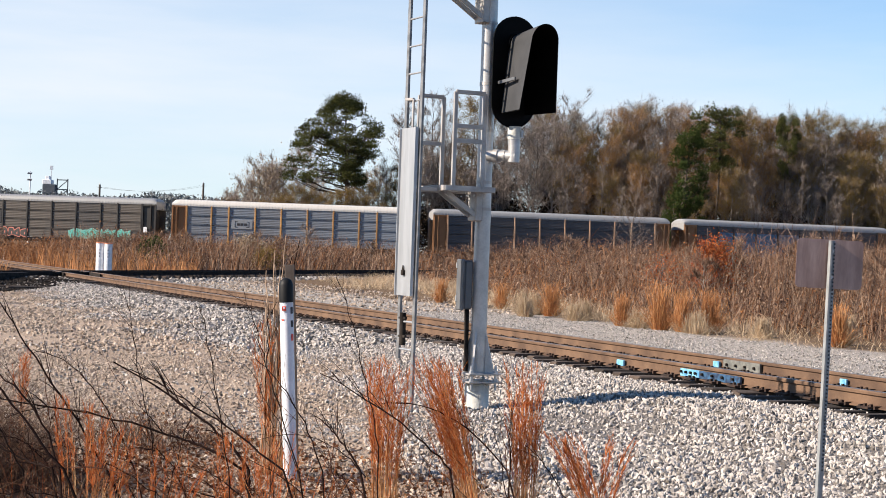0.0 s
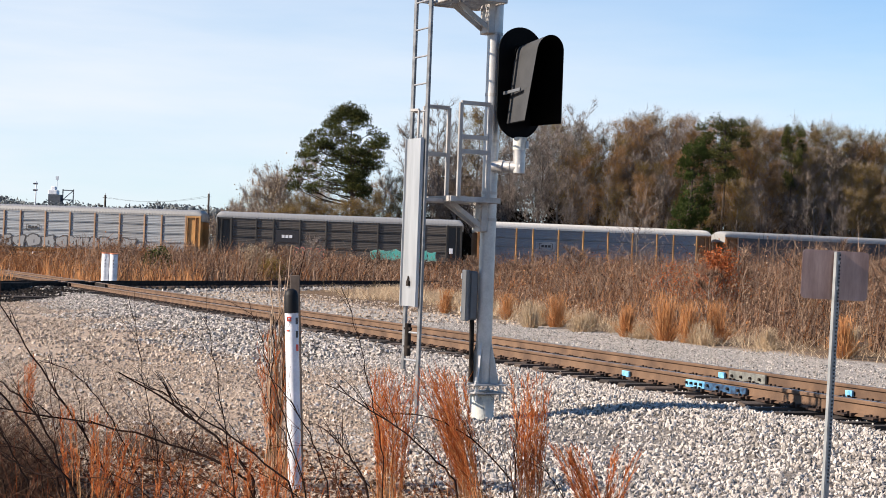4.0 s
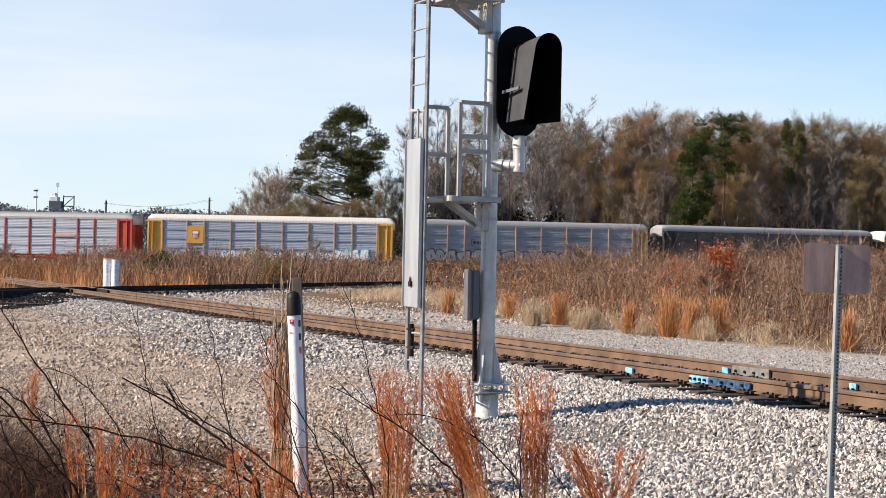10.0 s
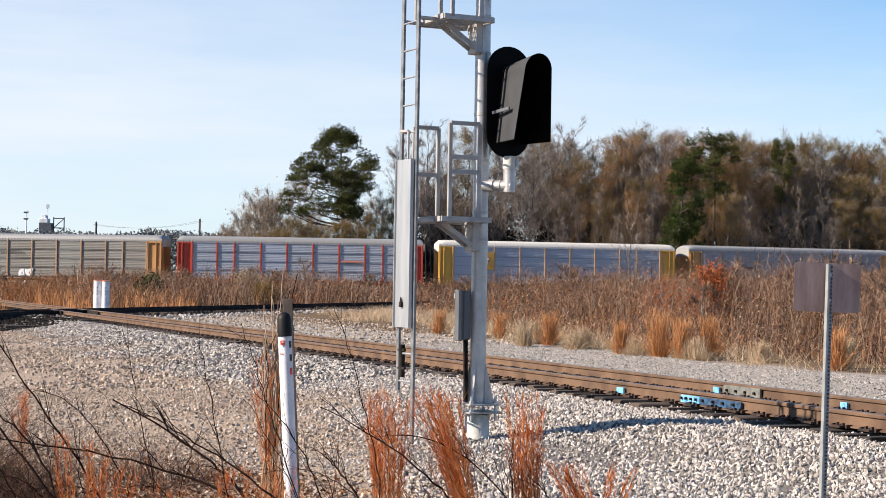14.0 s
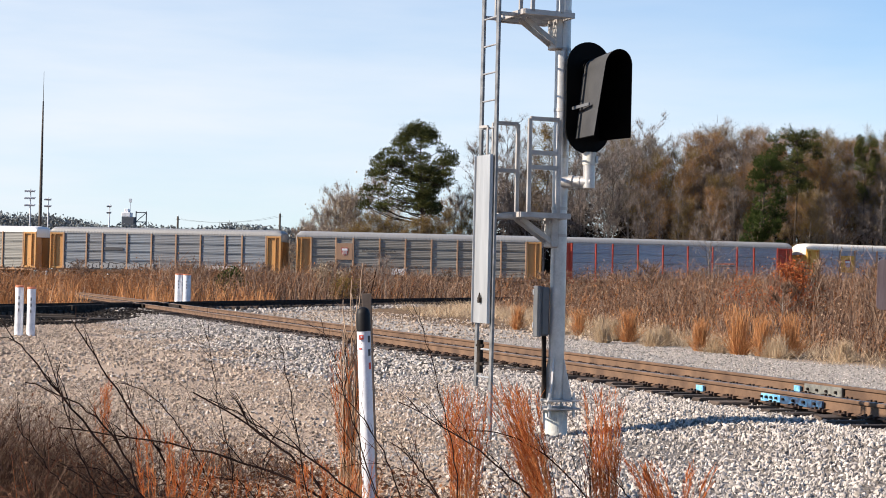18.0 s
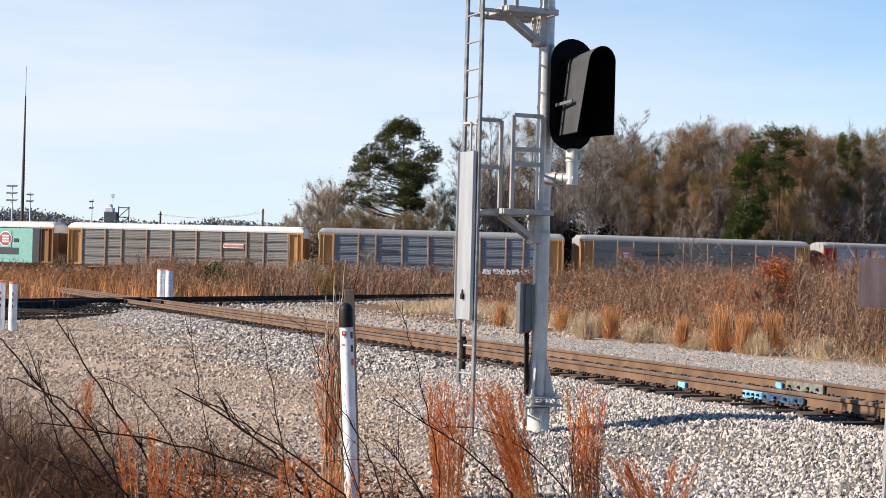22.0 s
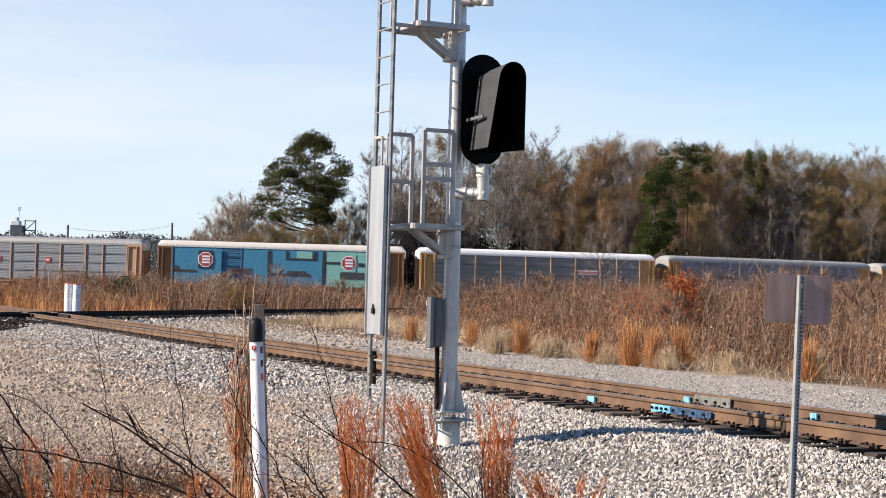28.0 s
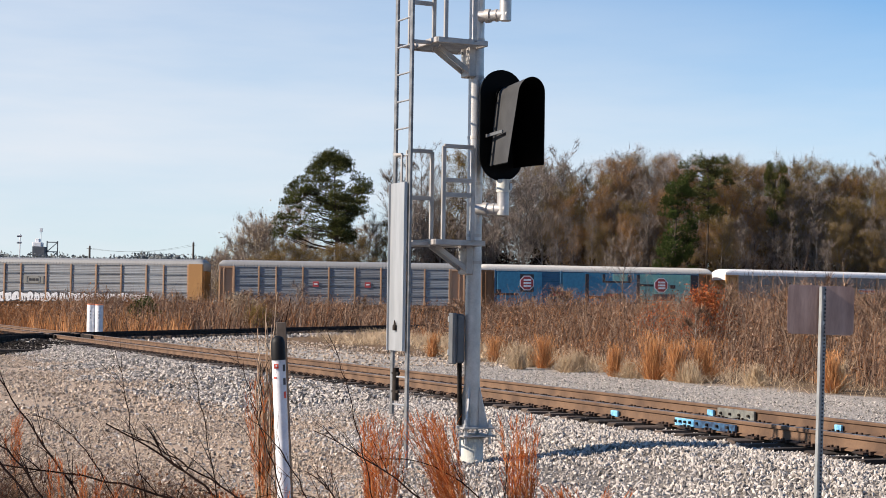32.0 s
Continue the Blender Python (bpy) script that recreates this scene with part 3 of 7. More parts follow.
def joints():
    """Insulated joints and bond clamps on the near track, some sprayed light blue."""
    def at(u, far=False):
        return track_at(Q_NEAR + (GAUGE if far else 0), u)

    def plate(name, u0, u1, far, z0, z1, material, label, thick=0.035):
        a, b = at(u0, far) - Vector((*NQ, 0)) * (0.03 + thick / 2), at(u1, far) - Vector((*NQ, 0)) * (0.03 + thick / 2)
        o = part(name, Geo().bar((a.x, a.y, (z0 + z1) / 2), (b.x, b.y, (z0 + z1) / 2), thick, z1 - z0), material, NEAR_TRACK, label)
        return o, a, b
    base = RAIL_TOP - 0.18
    plate("bond_clamp", BLUE_U[0] - 0.1, BLUE_U[0] + 0.1, False, base + 0.02, base + 0.105, M_BLUE, "light blue sprayed bond")
    j, a, b = plate("joint_bar", BLUE_U[1] - 0.26, BLUE_U[1] + 0.22, False, base + 0.02, base + 0.12, M_BLUE, "blue sprayed joint bar")
    bolts = Geo()
    k, a2, b2 = plate("joint_bar", BLUE_U[1] + 0.22, BLUE_U[1] + 1.2, False, base + 0.02, base + 0.12, M_BLUE_DARK, "dark bolted joint bar with blue overspray")
    for f in (0.1, 0.35, 0.6, 0.85):
        for s, e, own in ((a, b, j), (a2, b2, k)):
            p = s.lerp(e, f) - Vector((*NQ, 0)) * 0.02
            part("bolt", Geo().tube([(p.x, p.y, base + 0.08), (p.x - NQ[0] * 0.03, p.y - NQ[1] * 0.03, base + 0.08)], 0.018, 6), M_DARKSTEEL, own)
    plate("bond_clamp", BLUE_U[2] - 0.08, BLUE_U[2] + 0.08, True, base + 0.02, base + 0.105, M_BLUE, "light blue sprayed bond")
    j, a, b = plate("joint_bar", BLUE_U[2] + 0.2, BLUE_U[2] + 1.15, True, base + 0.02, base + 0.15, M_JOINT, "grey bolted joint bar")
    for f in (0.12, 0.37, 0.62, 0.87):
        p = a.lerp(b, f) - Vector((*NQ, 0)) * 0.02
        part("bolt", Geo().tube([(p.x, p.y, base + 0.08), (p.x - NQ[0] * 0.03, p.y - NQ[1] * 0.03, base + 0.08)], 0.02, 6), M_DARKSTEEL, j)
    plate("bond_clamp", BLUE_U[3] - 0.07, BLUE_U[3] + 0.07, True, base + 0.02, base + 0.105, M_BLUE, "light blue sprayed bond")


BLUE_U = (-20.8, -18.85, -20.72, -17.65)
joints()

# ---- the freight train: enclosed autorack cars ----
CAR_L, CAR_H, CAR_W = 27.0, 5.8, 3.16
PITCH, SPEED = 28.41, 8.184
POSTS = (4.37, 6.27, 9.18, 12.03, 14.9, 17.75, 20.6, 22.56)
PANEL_0, PANEL_1 = 1.65, 25.3
SILL, EAVE = 1.05, 5.12


def body_x(a):
    return a - CAR_L / 2


def panel_geo(w):
    """One screen panel: four tiers of corrugated sheet between stiffening rails, w wide, its foot at z = 0, facing -y."""
    h, tiers, n = EAVE - SILL - 0.1, 4, 5
    prof = [(0.03, 0.0), (-0.035, 0.0), (-0.035, 0.04)]
    for t in range(tiers):
        z0, z1 = h * t / tiers + 0.05, h * (t + 1) / tiers - 0.05
        for k in range(n):
            za, zb = z0 + (z1 - z0) * k / n, z0 + (z1 - z0) * (k + 1) / n
            prof += [(0.006, za), (-0.008, za + 0.035), (-0.008, (za + zb) / 2 + 0.02), (0.006, (za + zb) / 2 + 0.045)]
        z = h * (t + 1) / tiers
        prof += [(0.03, z1), (-0.06, z1 + 0.012), (-0.06, z - 0.005), (0.08, z), (0.08, z + 0.04)] if t < tiers - 1 else [(0.012, z1), (-0.05, z1 + 0.012), (-0.05, z)]
    prof += [(0.03, h)]
    m = len(prof)
    vs = [(x, y, z) for x in (-w / 2, w / 2) for y, z in prof]
    return Geo().add(vs, [(k, m + k, m + k + 1, k + 1) for k in range(m - 1)] + [(0, m - 1, 2 * m - 1, m)])


def roof_geo():
    """An arched sheet roof with cross ribs; its ends slope down."""
    g = Geo()
    n, hw = 14, CAR_W / 2 + 0.04
    ends = [(-CAR_L / 2, 0.42), (-CAR_L / 2 + 0.25, 0.93), (-CAR_L / 2 + 0.7, 1.0)]
    xs = ends + [(-x, k) for x, k in reversed(ends)]
    rows = []
    for x, k in xs:
        row = [(x, -hw, EAVE - 0.05), (x, -hw, EAVE + 0.12)]
        for i in range(n + 1):
            a = math.pi * (1 - i / n)
            row.append((x, hw * math.cos(a), EAVE + 0.12 + (CAR_H - EAVE - 0.12) * k * math.sin(a) ** 0.62))
        row += [(x, hw, EAVE + 0.12), (x, hw, EAVE - 0.05)]
        rows.append(row)
    m = len(rows[0])
    vs = [p for r in rows for p in r]
    fs = [(i * m + k, (i + 1) * m + k, (i + 1) * m + k + 1, i * m + k + 1) for i in range(len(rows) - 1) for k in range(m - 1)]
    fs = [f[::-1] for f in fs]
    g.add(vs, fs, True)
    g.add(rows[0], [tuple(range(m))])
    g.add(rows[-1], [tuple(reversed(range(m)))])
    return g


def ribs_geo():
    g = Geo()
    hw = CAR_W / 2 + 0.045
    for x in np.arange(-CAR_L / 2 + 0.9, CAR_L / 2 - 0.8, 0.36):
        pts = []
        for i in range(0, 9):
            a = math.pi * (1 - i / 8)
            pts.append(Vector((x, hw * math.cos(a), EAVE + 0.13 + (CAR_H - EAVE - 0.12) * math.sin(a) ** 0.62)))
        pts = [Vector((x, -hw, EAVE - 0.04))] + pts + [Vector((x, hw, EAVE - 0.04))]
        vs = []
        for p in pts:
            o = Vector((0, p.y * 0.004, 0.005))
            vs += [p + Vector((-0.07, 0, 0)), p + o + Vector((-0.035, 0, 0)), p + o + Vector((0.035, 0, 0)), p + Vector((0.07, 0, 0))]
        g.add(vs, [(i * 4 + k, i * 4 + k + 1, i * 4 + k + 5, i * 4 + k + 4) for i in range(len(pts) - 1) for k in range(3)])
    return g


def end_bay_geo():
    """The painted bay at a car's end: a recessed box section between two posts, x = 0 at the car's end and inward to +1.65."""
    g = Geo()
    h = EAVE - SILL
    g.box((0.83, 0.10, h / 2), (1.6, 0.04, h), bevel=0.004)
    for x, w in ((0.10, 0.2), (0.62, 0.1), (1.57, 0.16)):
        g.box((x, 0.0, h / 2), (w, 0.18, h), bevel=0.015)
    g.box((0.83, 0.0, h - 0.12), (1.64, 0.16, 0.2), bevel=0.015)
    g.box((0.83, 0.02, 0.12), (1.64, 0.16, 0.22), bevel=0.015)
    g.box((0.36, 0.03, h * 0.5), (0.5, 0.05, 0.08), bevel=0.01)
    return g


def end_door_geo(s):
    """One curved leaf of the doors across a car's end."""
    h = EAVE - SILL
    pts = [(-0.22 * math.sin(math.pi * i / 12), s * (0.03 + i / 6 * (CAR_W / 2 - 0.12))) for i in range(7)]
    pts += [(x + 0.06, y) for x, y in reversed(pts)]
    n = len(pts)
    vs = [(x, y, z) for z in (0.0, h) for x, y in pts]
    fs = [(k, (k + 1) % n, n + (k + 1) % n, n + k) for k in range(n)] + [tuple(reversed(range(n))), tuple(range(n, 2 * n))]
    g = Geo().add(vs, fs if s < 0 else [f[::-1] for f in fs])
    for z in (0.5, 1.6, 2.7, 3.6):
        g.bar((-0.05, s * 0.1, z), (-0.22, s * (CAR_W / 2 - 0.2), z), 0.05, 0.08)
    return g


def car_ladder_geo():
    g = Geo()
    for x in (-0.2, 0.2):
        g.bar((x, 0, 0.15), (x, 0, 3.9), 0.04, 0.05)
    for k in range(11):
        g.tube([(-0.2, 0, 0.3 + k * 0.34), (0.2, 0, 0.3 + k * 0.34)], 0.014, 5)
    return g


def underframe_geo():
    g = Geo()
    g.box((0, 0, 0.92), (CAR_L - 0.6, 2.7, 0.22), bevel=0.02)
    for y in (-1.42, 1.42):
        g.box((0, y, 0.93), (CAR_L - 0.9, 0.14, 0.28), bevel=0.02)
    g.box((0, 0, 0.72), (CAR_L - 3, 0.5, 0.25), bevel=0.02)
    for s in (-1, 1):
        g.box((s * (CAR_L / 2 + 0.15), 0, 0.86), (1.0, 0.3, 0.26), bevel=0.03)
    return g


def truck_geo():
    g = Geo()
    for y in (-1.0, 1.0):
        g.slab([(-1.15, 0.36), (-0.95, 0.6), (-0.35, 0.62), (0.35, 0.62), (0.95, 0.6), (1.15, 0.36), (0.9, 0.34), (0.35, 0.2), (-0.35, 0.2), (-0.9, 0.34)],
               0.16, pose(0, y, 0))
    g.box((0, 0, 0.55), (0.4, 2.0, 0.22), bevel=0.02)
    for x in (-0.9, 0.9):
        g.tube([(x, -0.95, 0.42), (x, 0.95, 0.42)], 0.08, 8)
    return g


def wheel_geo():
    g = Geo()
    g.tube([(0, -0.065, 0), (0, -0.03, 0), (0, 0.05, 0), (0, 0.065, 0)], [0.42, 0.44, 0.42, 0.40], 20)
    g.tube([(0, -0.1, 0), (0, 0.09, 0)], 0.12, 12)
    return g


M_UNDER = mat("sooty_underframe", (0.025, 0.022, 0.02), (0.06, 0.05, 0.045), 0.85, 0.1, 2, 20, 0.1, 0.3)
EDGES = (PANEL_0, *POSTS, PANEL_1)
CAP = Geo()
for k in range(6):
    # the roof's curved end apron, bowed outward
    a0, a1 = -1 + k / 3, -1 + (k + 1) / 3
    p0, p1 = ((-0.16 + 0.14 * a * a, a * (CAR_W / 2 - 0.02)) for a in (a0, a1))
    CAP.add([(p0[0], p0[1], -0.62), (p1[0], p1[1], -0.62), (p1[0], p1[1], 0.16), (p0[0], p0[1], 0.16),
             (p0[0] + 0.16, p0[1], -0.62), (p1[0] + 0.16, p1[1], -0.62), (p1[0] + 0.16, p1[1], 0.16), (p0[0] + 0.16, p0[1], 0.16)],
            [(0, 3, 2, 1), (4, 5, 6, 7), (0, 1, 5, 4), (2, 3, 7, 6), (0, 4, 7, 3), (1, 2, 6, 5)])
CAR_MESH = dict(
    cap=CAP.mesh("roof_end", M_UNDER),
    roof=roof_geo().mesh("roof", M_UNDER), ribs=ribs_geo().mesh("roof_ribs", M_UNDER), bay=end_bay_geo().mesh("end_bay", M_UNDER),
    door=(end_door_geo(-1).mesh("end_door", M_UNDER), end_door_geo(1).mesh("end_door", M_UNDER)), ladder=car_ladder_geo().mesh("ladder", M_UNDER), frame=underframe_geo().mesh("underframe", M_UNDER),
    truck=truck_geo().mesh("truck", M_UNDER), wheel=wheel_geo().mesh("wheel", M_UNDER),
    post=Geo().box((0, -0.03, (EAVE - SILL) / 2), (0.17, 0.2, EAVE - SILL), bevel=0.02).box((0, -0.05, 0.18), (0.3, 0.2, 0.3), bevel=0.03).mesh("side_post", M_UNDER),
)
for i in range(len(EDGES) - 1):
    CAR_MESH["panel", i] = panel_geo(EDGES[i + 1] - EDGES[i] - 0.17).mesh("side_panel", M_UNDER)


def steel(name, c, dirt=(0.16, 0.13, 0.10), amount=0.30, rough=0.5, metal=0.15):
    """Painted or galvanised car steel with streaks running down, each piece slightly different."""
    m = mat(name, tuple(a * (1 - amount) + b * amount for a, b in zip(c, dirt)), c, rough, metal, 1.4, 16, 0.06, 0.14, stretch=(1.5, 1.5, 0.25), per_object=0.35)
    return m


def words(text, size, material, parent, m, name="lettering", label=""):
    cu = bpy.data.curves.new(name, "FONT")
    cu.body, cu.size, cu.extrude, cu.align_x, cu.align_y = text, size, 0.006, "CENTER", "CENTER"
    tmp = bpy.data.objects.new("tmp", cu)
    me = bpy.data.meshes.new_from_object(tmp)
    bpy.data.objects.remove(tmp)
    me.materials.clear()
    me.materials.append(material)
    return part(name, me, None, parent, label, m)


SIDE_Y = -CAR_W / 2


def on_side(a, z, out=0.09):
    """A place on the car's near side, a metres from its left end and z above the rails."""
    return pose(body_x(a), SIDE_Y - out, z)


def plate_on(car, name, a0, a1, z0, z1, material, label="", out=0.055, t=0.04):
    return part(name, Geo().box((0, 0, 0), (a1 - a0, t, z1 - z0), bevel=0.008), material, car, label, on_side((a0 + a1) / 2, (z0 + z1) / 2, out))


def scrawl(car, a0, a1, z0, z1, fill, edge, seed, gap=1.0, label="spray-painted lettering, unreadable"):
    """Unreadable spray paint: fat rounded shapes with an outline, one after another."""
    rnd = random.Random(seed)
    g, o = Geo(), Geo()
    a = a0
    while a < a1 - 0.4:
        w = rnd.uniform(0.55, 1.1) * gap
        cx, cz, hh = body_x(a + w / 2), (z0 + z1) / 2 + rnd.uniform(-.06, .06), (z1 - z0) / 2
        k = rnd.uniform(2.2, 5)
        for geo, grow, y in ((o, 1.14, 0.0), (g, 0.92, -0.012)):
            out = []
            r2 = random.Random(seed * 99 + int(a * 50))
            for i in range(16):
                th = 6.28318 * i / 16
                c, s = math.cos(th), math.sin(th)
                r = grow * (1 + 0.18 * math.sin(k * th + a) + r2.uniform(-.08, .08))
                out.append((math.copysign(abs(c) ** 0.55, c) * w / 2 * r, math.copysign(abs(s) ** 0.55, s) * hh * r))
            geo.slab(out[::-1], 0.012, pose(cx, SIDE_Y - 0.085 + y, cz))
        # a dark slot in each shape
        sx = rnd.uniform(-.12, .12) * w
        o.slab([(sx + 0.05, -hh * .5), (sx - 0.05, -hh * .5), (sx - 0.05, hh * .1), (sx + 0.05, hh * .15)], 0.012, pose(cx, SIDE_Y - 0.105, cz))
        a += w * rnd.uniform(0.95, 1.12)
    tagged(part("graffiti_outline", o, edge, car, "dark spray-paint outline"), kind="stuff")
    tagged(part("graffiti", g, fill, car, label), kind="stuff")


def shield(car, a, z, w, h, back, fill, stripe):
    """A square paint patch with a plain shield shape on it."""
    plate_on(car, "logo_patch", a - w / 2, a + w / 2, z - h / 2, z + h / 2, back, "square painted logo patch", out=0.10)
    k = 0.6
    s = [(-0.36, 0.36), (-0.2, 0.42), (0, 0.38), (0.2, 0.42), (0.36, 0.36), (0.33, 0.05), (0.3, -0.2), (0, -0.42), (-0.3, -0.2), (-0.33, 0.05)]
    part("shield", Geo().slab([(x * w * k, y * h * k) for x, y in s[::-1]], 0.02, Matrix()), fill, car, "plain shield shape", on_side(a, z, 0.135))
    g = Geo().box((0, 0, h * 0.12), (w * 0.36, 0.02, h * 0.13), bevel=0.003)
    for q in (-0.105, -0.035, 0.035, 0.105):
        g.box((q * w, 0, -0.08 * h), (0.03 * w, 0.02, 0.2 * h), bevel=0.003)
    part("shield_stripes", g, stripe, car, "", on_side(a, z, 0.15))


def octagon(car, a, z, r, back, rim, fill, bars):
    for k, (rr, material, nm) in enumerate(((r * 1.22, back, "logo_patch"), (r * 1.04, rim, "logo_rim"), (r * 0.92, fill, "logo_disc"))):
        o = [(rr * 1.08 * math.cos(0.3927 + i * 0.7854), rr * 1.08 * math.sin(0.3927 + i * 0.7854)) for i in range(8)] if k else \
            [(-r, -r * 1.25), (r, -r * 1.25), (r, r * 1.25), (-r, r * 1.25)][::-1]
        part(nm, Geo().slab(o[::-1], 0.02, Matrix()), material, car, "", on_side(a, z, 0.19 + 0.013 * k))
    g = Geo()
    for k in (-0.42, 0, 0.42):
        g.box((0.06 * r, 0, k * r), (1.1 * r, 0.02, 0.26 * r), bevel=0.004)
    part("logo_mark", g, bars, car, "plain light bars", on_side(a, z, 0.23))


def word_bar(car, a, z, w, h, dark, frame=None):
    """Lettering that stands for a company mark, as plain bars."""
    if frame:
        g = Geo()
        for s in (-1, 1):
            g.box((s * w * 0.5, 0, 0), (0.05, 0.02, h), bevel=0.003)
            g.box((s * w * 0.42, 0, h * 0.48), (w * 0.18, 0.02, 0.05), bevel=0.003)
            g.box((s * w * 0.42, 0, -h * 0.48), (w * 0.18, 0.02, 0.05), bevel=0.003)
        part("mark_frame", g, frame, car, "", on_side(a, z, 0.085))
    g = Geo()
    for k in (-0.26, 0, 0.26):
        g.box((k * w, 0, 0), (w * 0.2, 0.02, h * 0.42), bevel=0.003)
    part("mark_bars", g, dark, car, "plain dark bars", on_side(a, z, 0.09))


def autorack(label, skin, roof, ends, posts, sill):
    """One closed two-level car rack on a flat car."""
    car = thing("autorack_car", Matrix(), label, "railcar", "cars of the freight train")
    for i in range(len(EDGES) - 1):
        mid = body_x((EDGES[i] + EDGES[i + 1]) / 2)
        for side in (0, 180):
            k = pose(0, 0, 0, 0, 0, side) @ pose(mid if side == 0 else -mid, SIDE_Y, SILL + 0.05)
            shared("side_panel", CAR_MESH["panel", i], skin, car, k)
    for a in (PANEL_0, *POSTS, PANEL_1):
        for side in (0, 180):
            x = body_x(a)
            shared("side_post", CAR_MESH["post"], posts, car, pose(0, 0, 0, 0, 0, side) @ pose(x if side == 0 else -x, SIDE_Y + 0.02, SILL))
    shared("roof", CAR_MESH["roof"], roof, car)
    shared("roof_ribs", CAR_MESH["ribs"], roof, car)
    for side in (0, 180):
        shared("roof_end", CAR_MESH["cap"], roof, car, pose(0, 0, 0, 0, 0, side) @ pose(-CAR_L / 2, 0, EAVE))
        for leaf in CAR_MESH["door"]:
            shared("end_door", leaf, ends, car, pose(0, 0, 0, 0, 0, side) @ pose(-CAR_L / 2 + 0.22, 0, SILL))
        for flip in (1, -1):
            k = pose(0, 0, 0, 0, 0, side) @ Matrix.Diagonal((flip, 1, 1, 1)) @ pose(-CAR_L / 2, SIDE_Y, SILL)
            shared("end_bay", CAR_MESH["bay"], ends, car, k)
        shared("ladder", CAR_MESH["ladder"], ends, car, pose(0, 0, 0, 0, 0, side) @ pose(-CAR_L / 2 + 0.32, SIDE_Y - 0.13, SILL - 0.1))
        tr = shared("truck", CAR_MESH["truck"], M_UNDER, car, pose((-9.9 if side else 9.9), 0, 0))
        for x, y in product((-0.9, 0.9), (-0.75, 0.75)):
            shared("wheel", CAR_MESH["wheel"], M_UNDER, tr, pose(x, y, 0.44))
    shared("underframe", CAR_MESH["frame"], sill, car)
    return car


S_SILVER = steel("weathered_silver_panels", (0.27, 0.295, 0.32), metal=0.08, rough=0.6)
S_GREY = steel("grey_galvanised_panels", (0.175, 0.205, 0.24), metal=0.08, rough=0.6)
S_WHITE = steel("pale_silver_panels", (0.34, 0.385, 0.455), amount=0.2, metal=0.3)
S_TAN = steel("dusty_grey_panels", (0.215, 0.215, 0.20), amount=0.35, metal=0.08, rough=0.6)
S_BROWN = steel("grimy_brown_grey_panels", (0.065, 0.060, 0.056), amount=0.35)
S_DARK = steel("grimy_dark_panels", (0.045, 0.05, 0.06), amount=0.2)
S_BLUEGREY = steel("blue_grey_panels", (0.10, 0.14, 0.20), metal=0.08, rough=0.6)
P_YELLOW = steel("weathered_yellow_paint", (0.47, 0.25, 0.085), (0.16, 0.08, 0.035), 0.4)
P_GOLD = steel("golden_yellow_paint", (0.60, 0.34, 0.055), (0.26, 0.13, 0.04), 0.2)
P_TAN = steel("faded_tan_paint", (0.38, 0.235, 0.145), (0.20, 0.13, 0.08), 0.35)
P_RUST = steel("rusty_yellow_paint", (0.20, 0.09, 0.032), (0.09, 0.05, 0.025), 0.4)
P_RED = steel("bright_orange_red_paint", (0.40, 0.045, 0.022), (0.20, 0.035, 0.02), 0.25)
P_BLACK = steel("dull_black_paint", (0.03, 0.028, 0.026), (0.06, 0.05, 0.04), 0.3)
R_WHITE = steel("white_roof", (0.70, 0.69, 0.67), (0.40, 0.36, 0.32), 0.15)
R_CREAM = steel("cream_roof", (0.62, 0.585, 0.52), (0.34, 0.29, 0.24), 0.18)
R_GREY = steel("grey_galvanised_roof", (0.28, 0.28, 0.275), (0.18, 0.17, 0.155), 0.25)
G_WHITE = plain("white_spray_paint", (0.75, 0.76, 0.78))
G_BLUE = plain("blue_spray_paint", (0.10, 0.40, 0.62))
G_TEAL = plain("teal_spray_paint", (0.10, 0.50, 0.42))
G_MINT = plain("mint_spray_paint", (0.20, 0.45, 0.40))
G_SKY = plain("strong_blue_paint", (0.025, 0.12, 0.22))
G_RED = plain("red_spray_paint", (0.36, 0.055, 0.06))
G_BLACK = plain("black_spray_paint", (0.025, 0.025, 0.03))
G_PINK = plain("faded_red_paint", (0.62, 0.22, 0.16))

AUTORACKS = {}


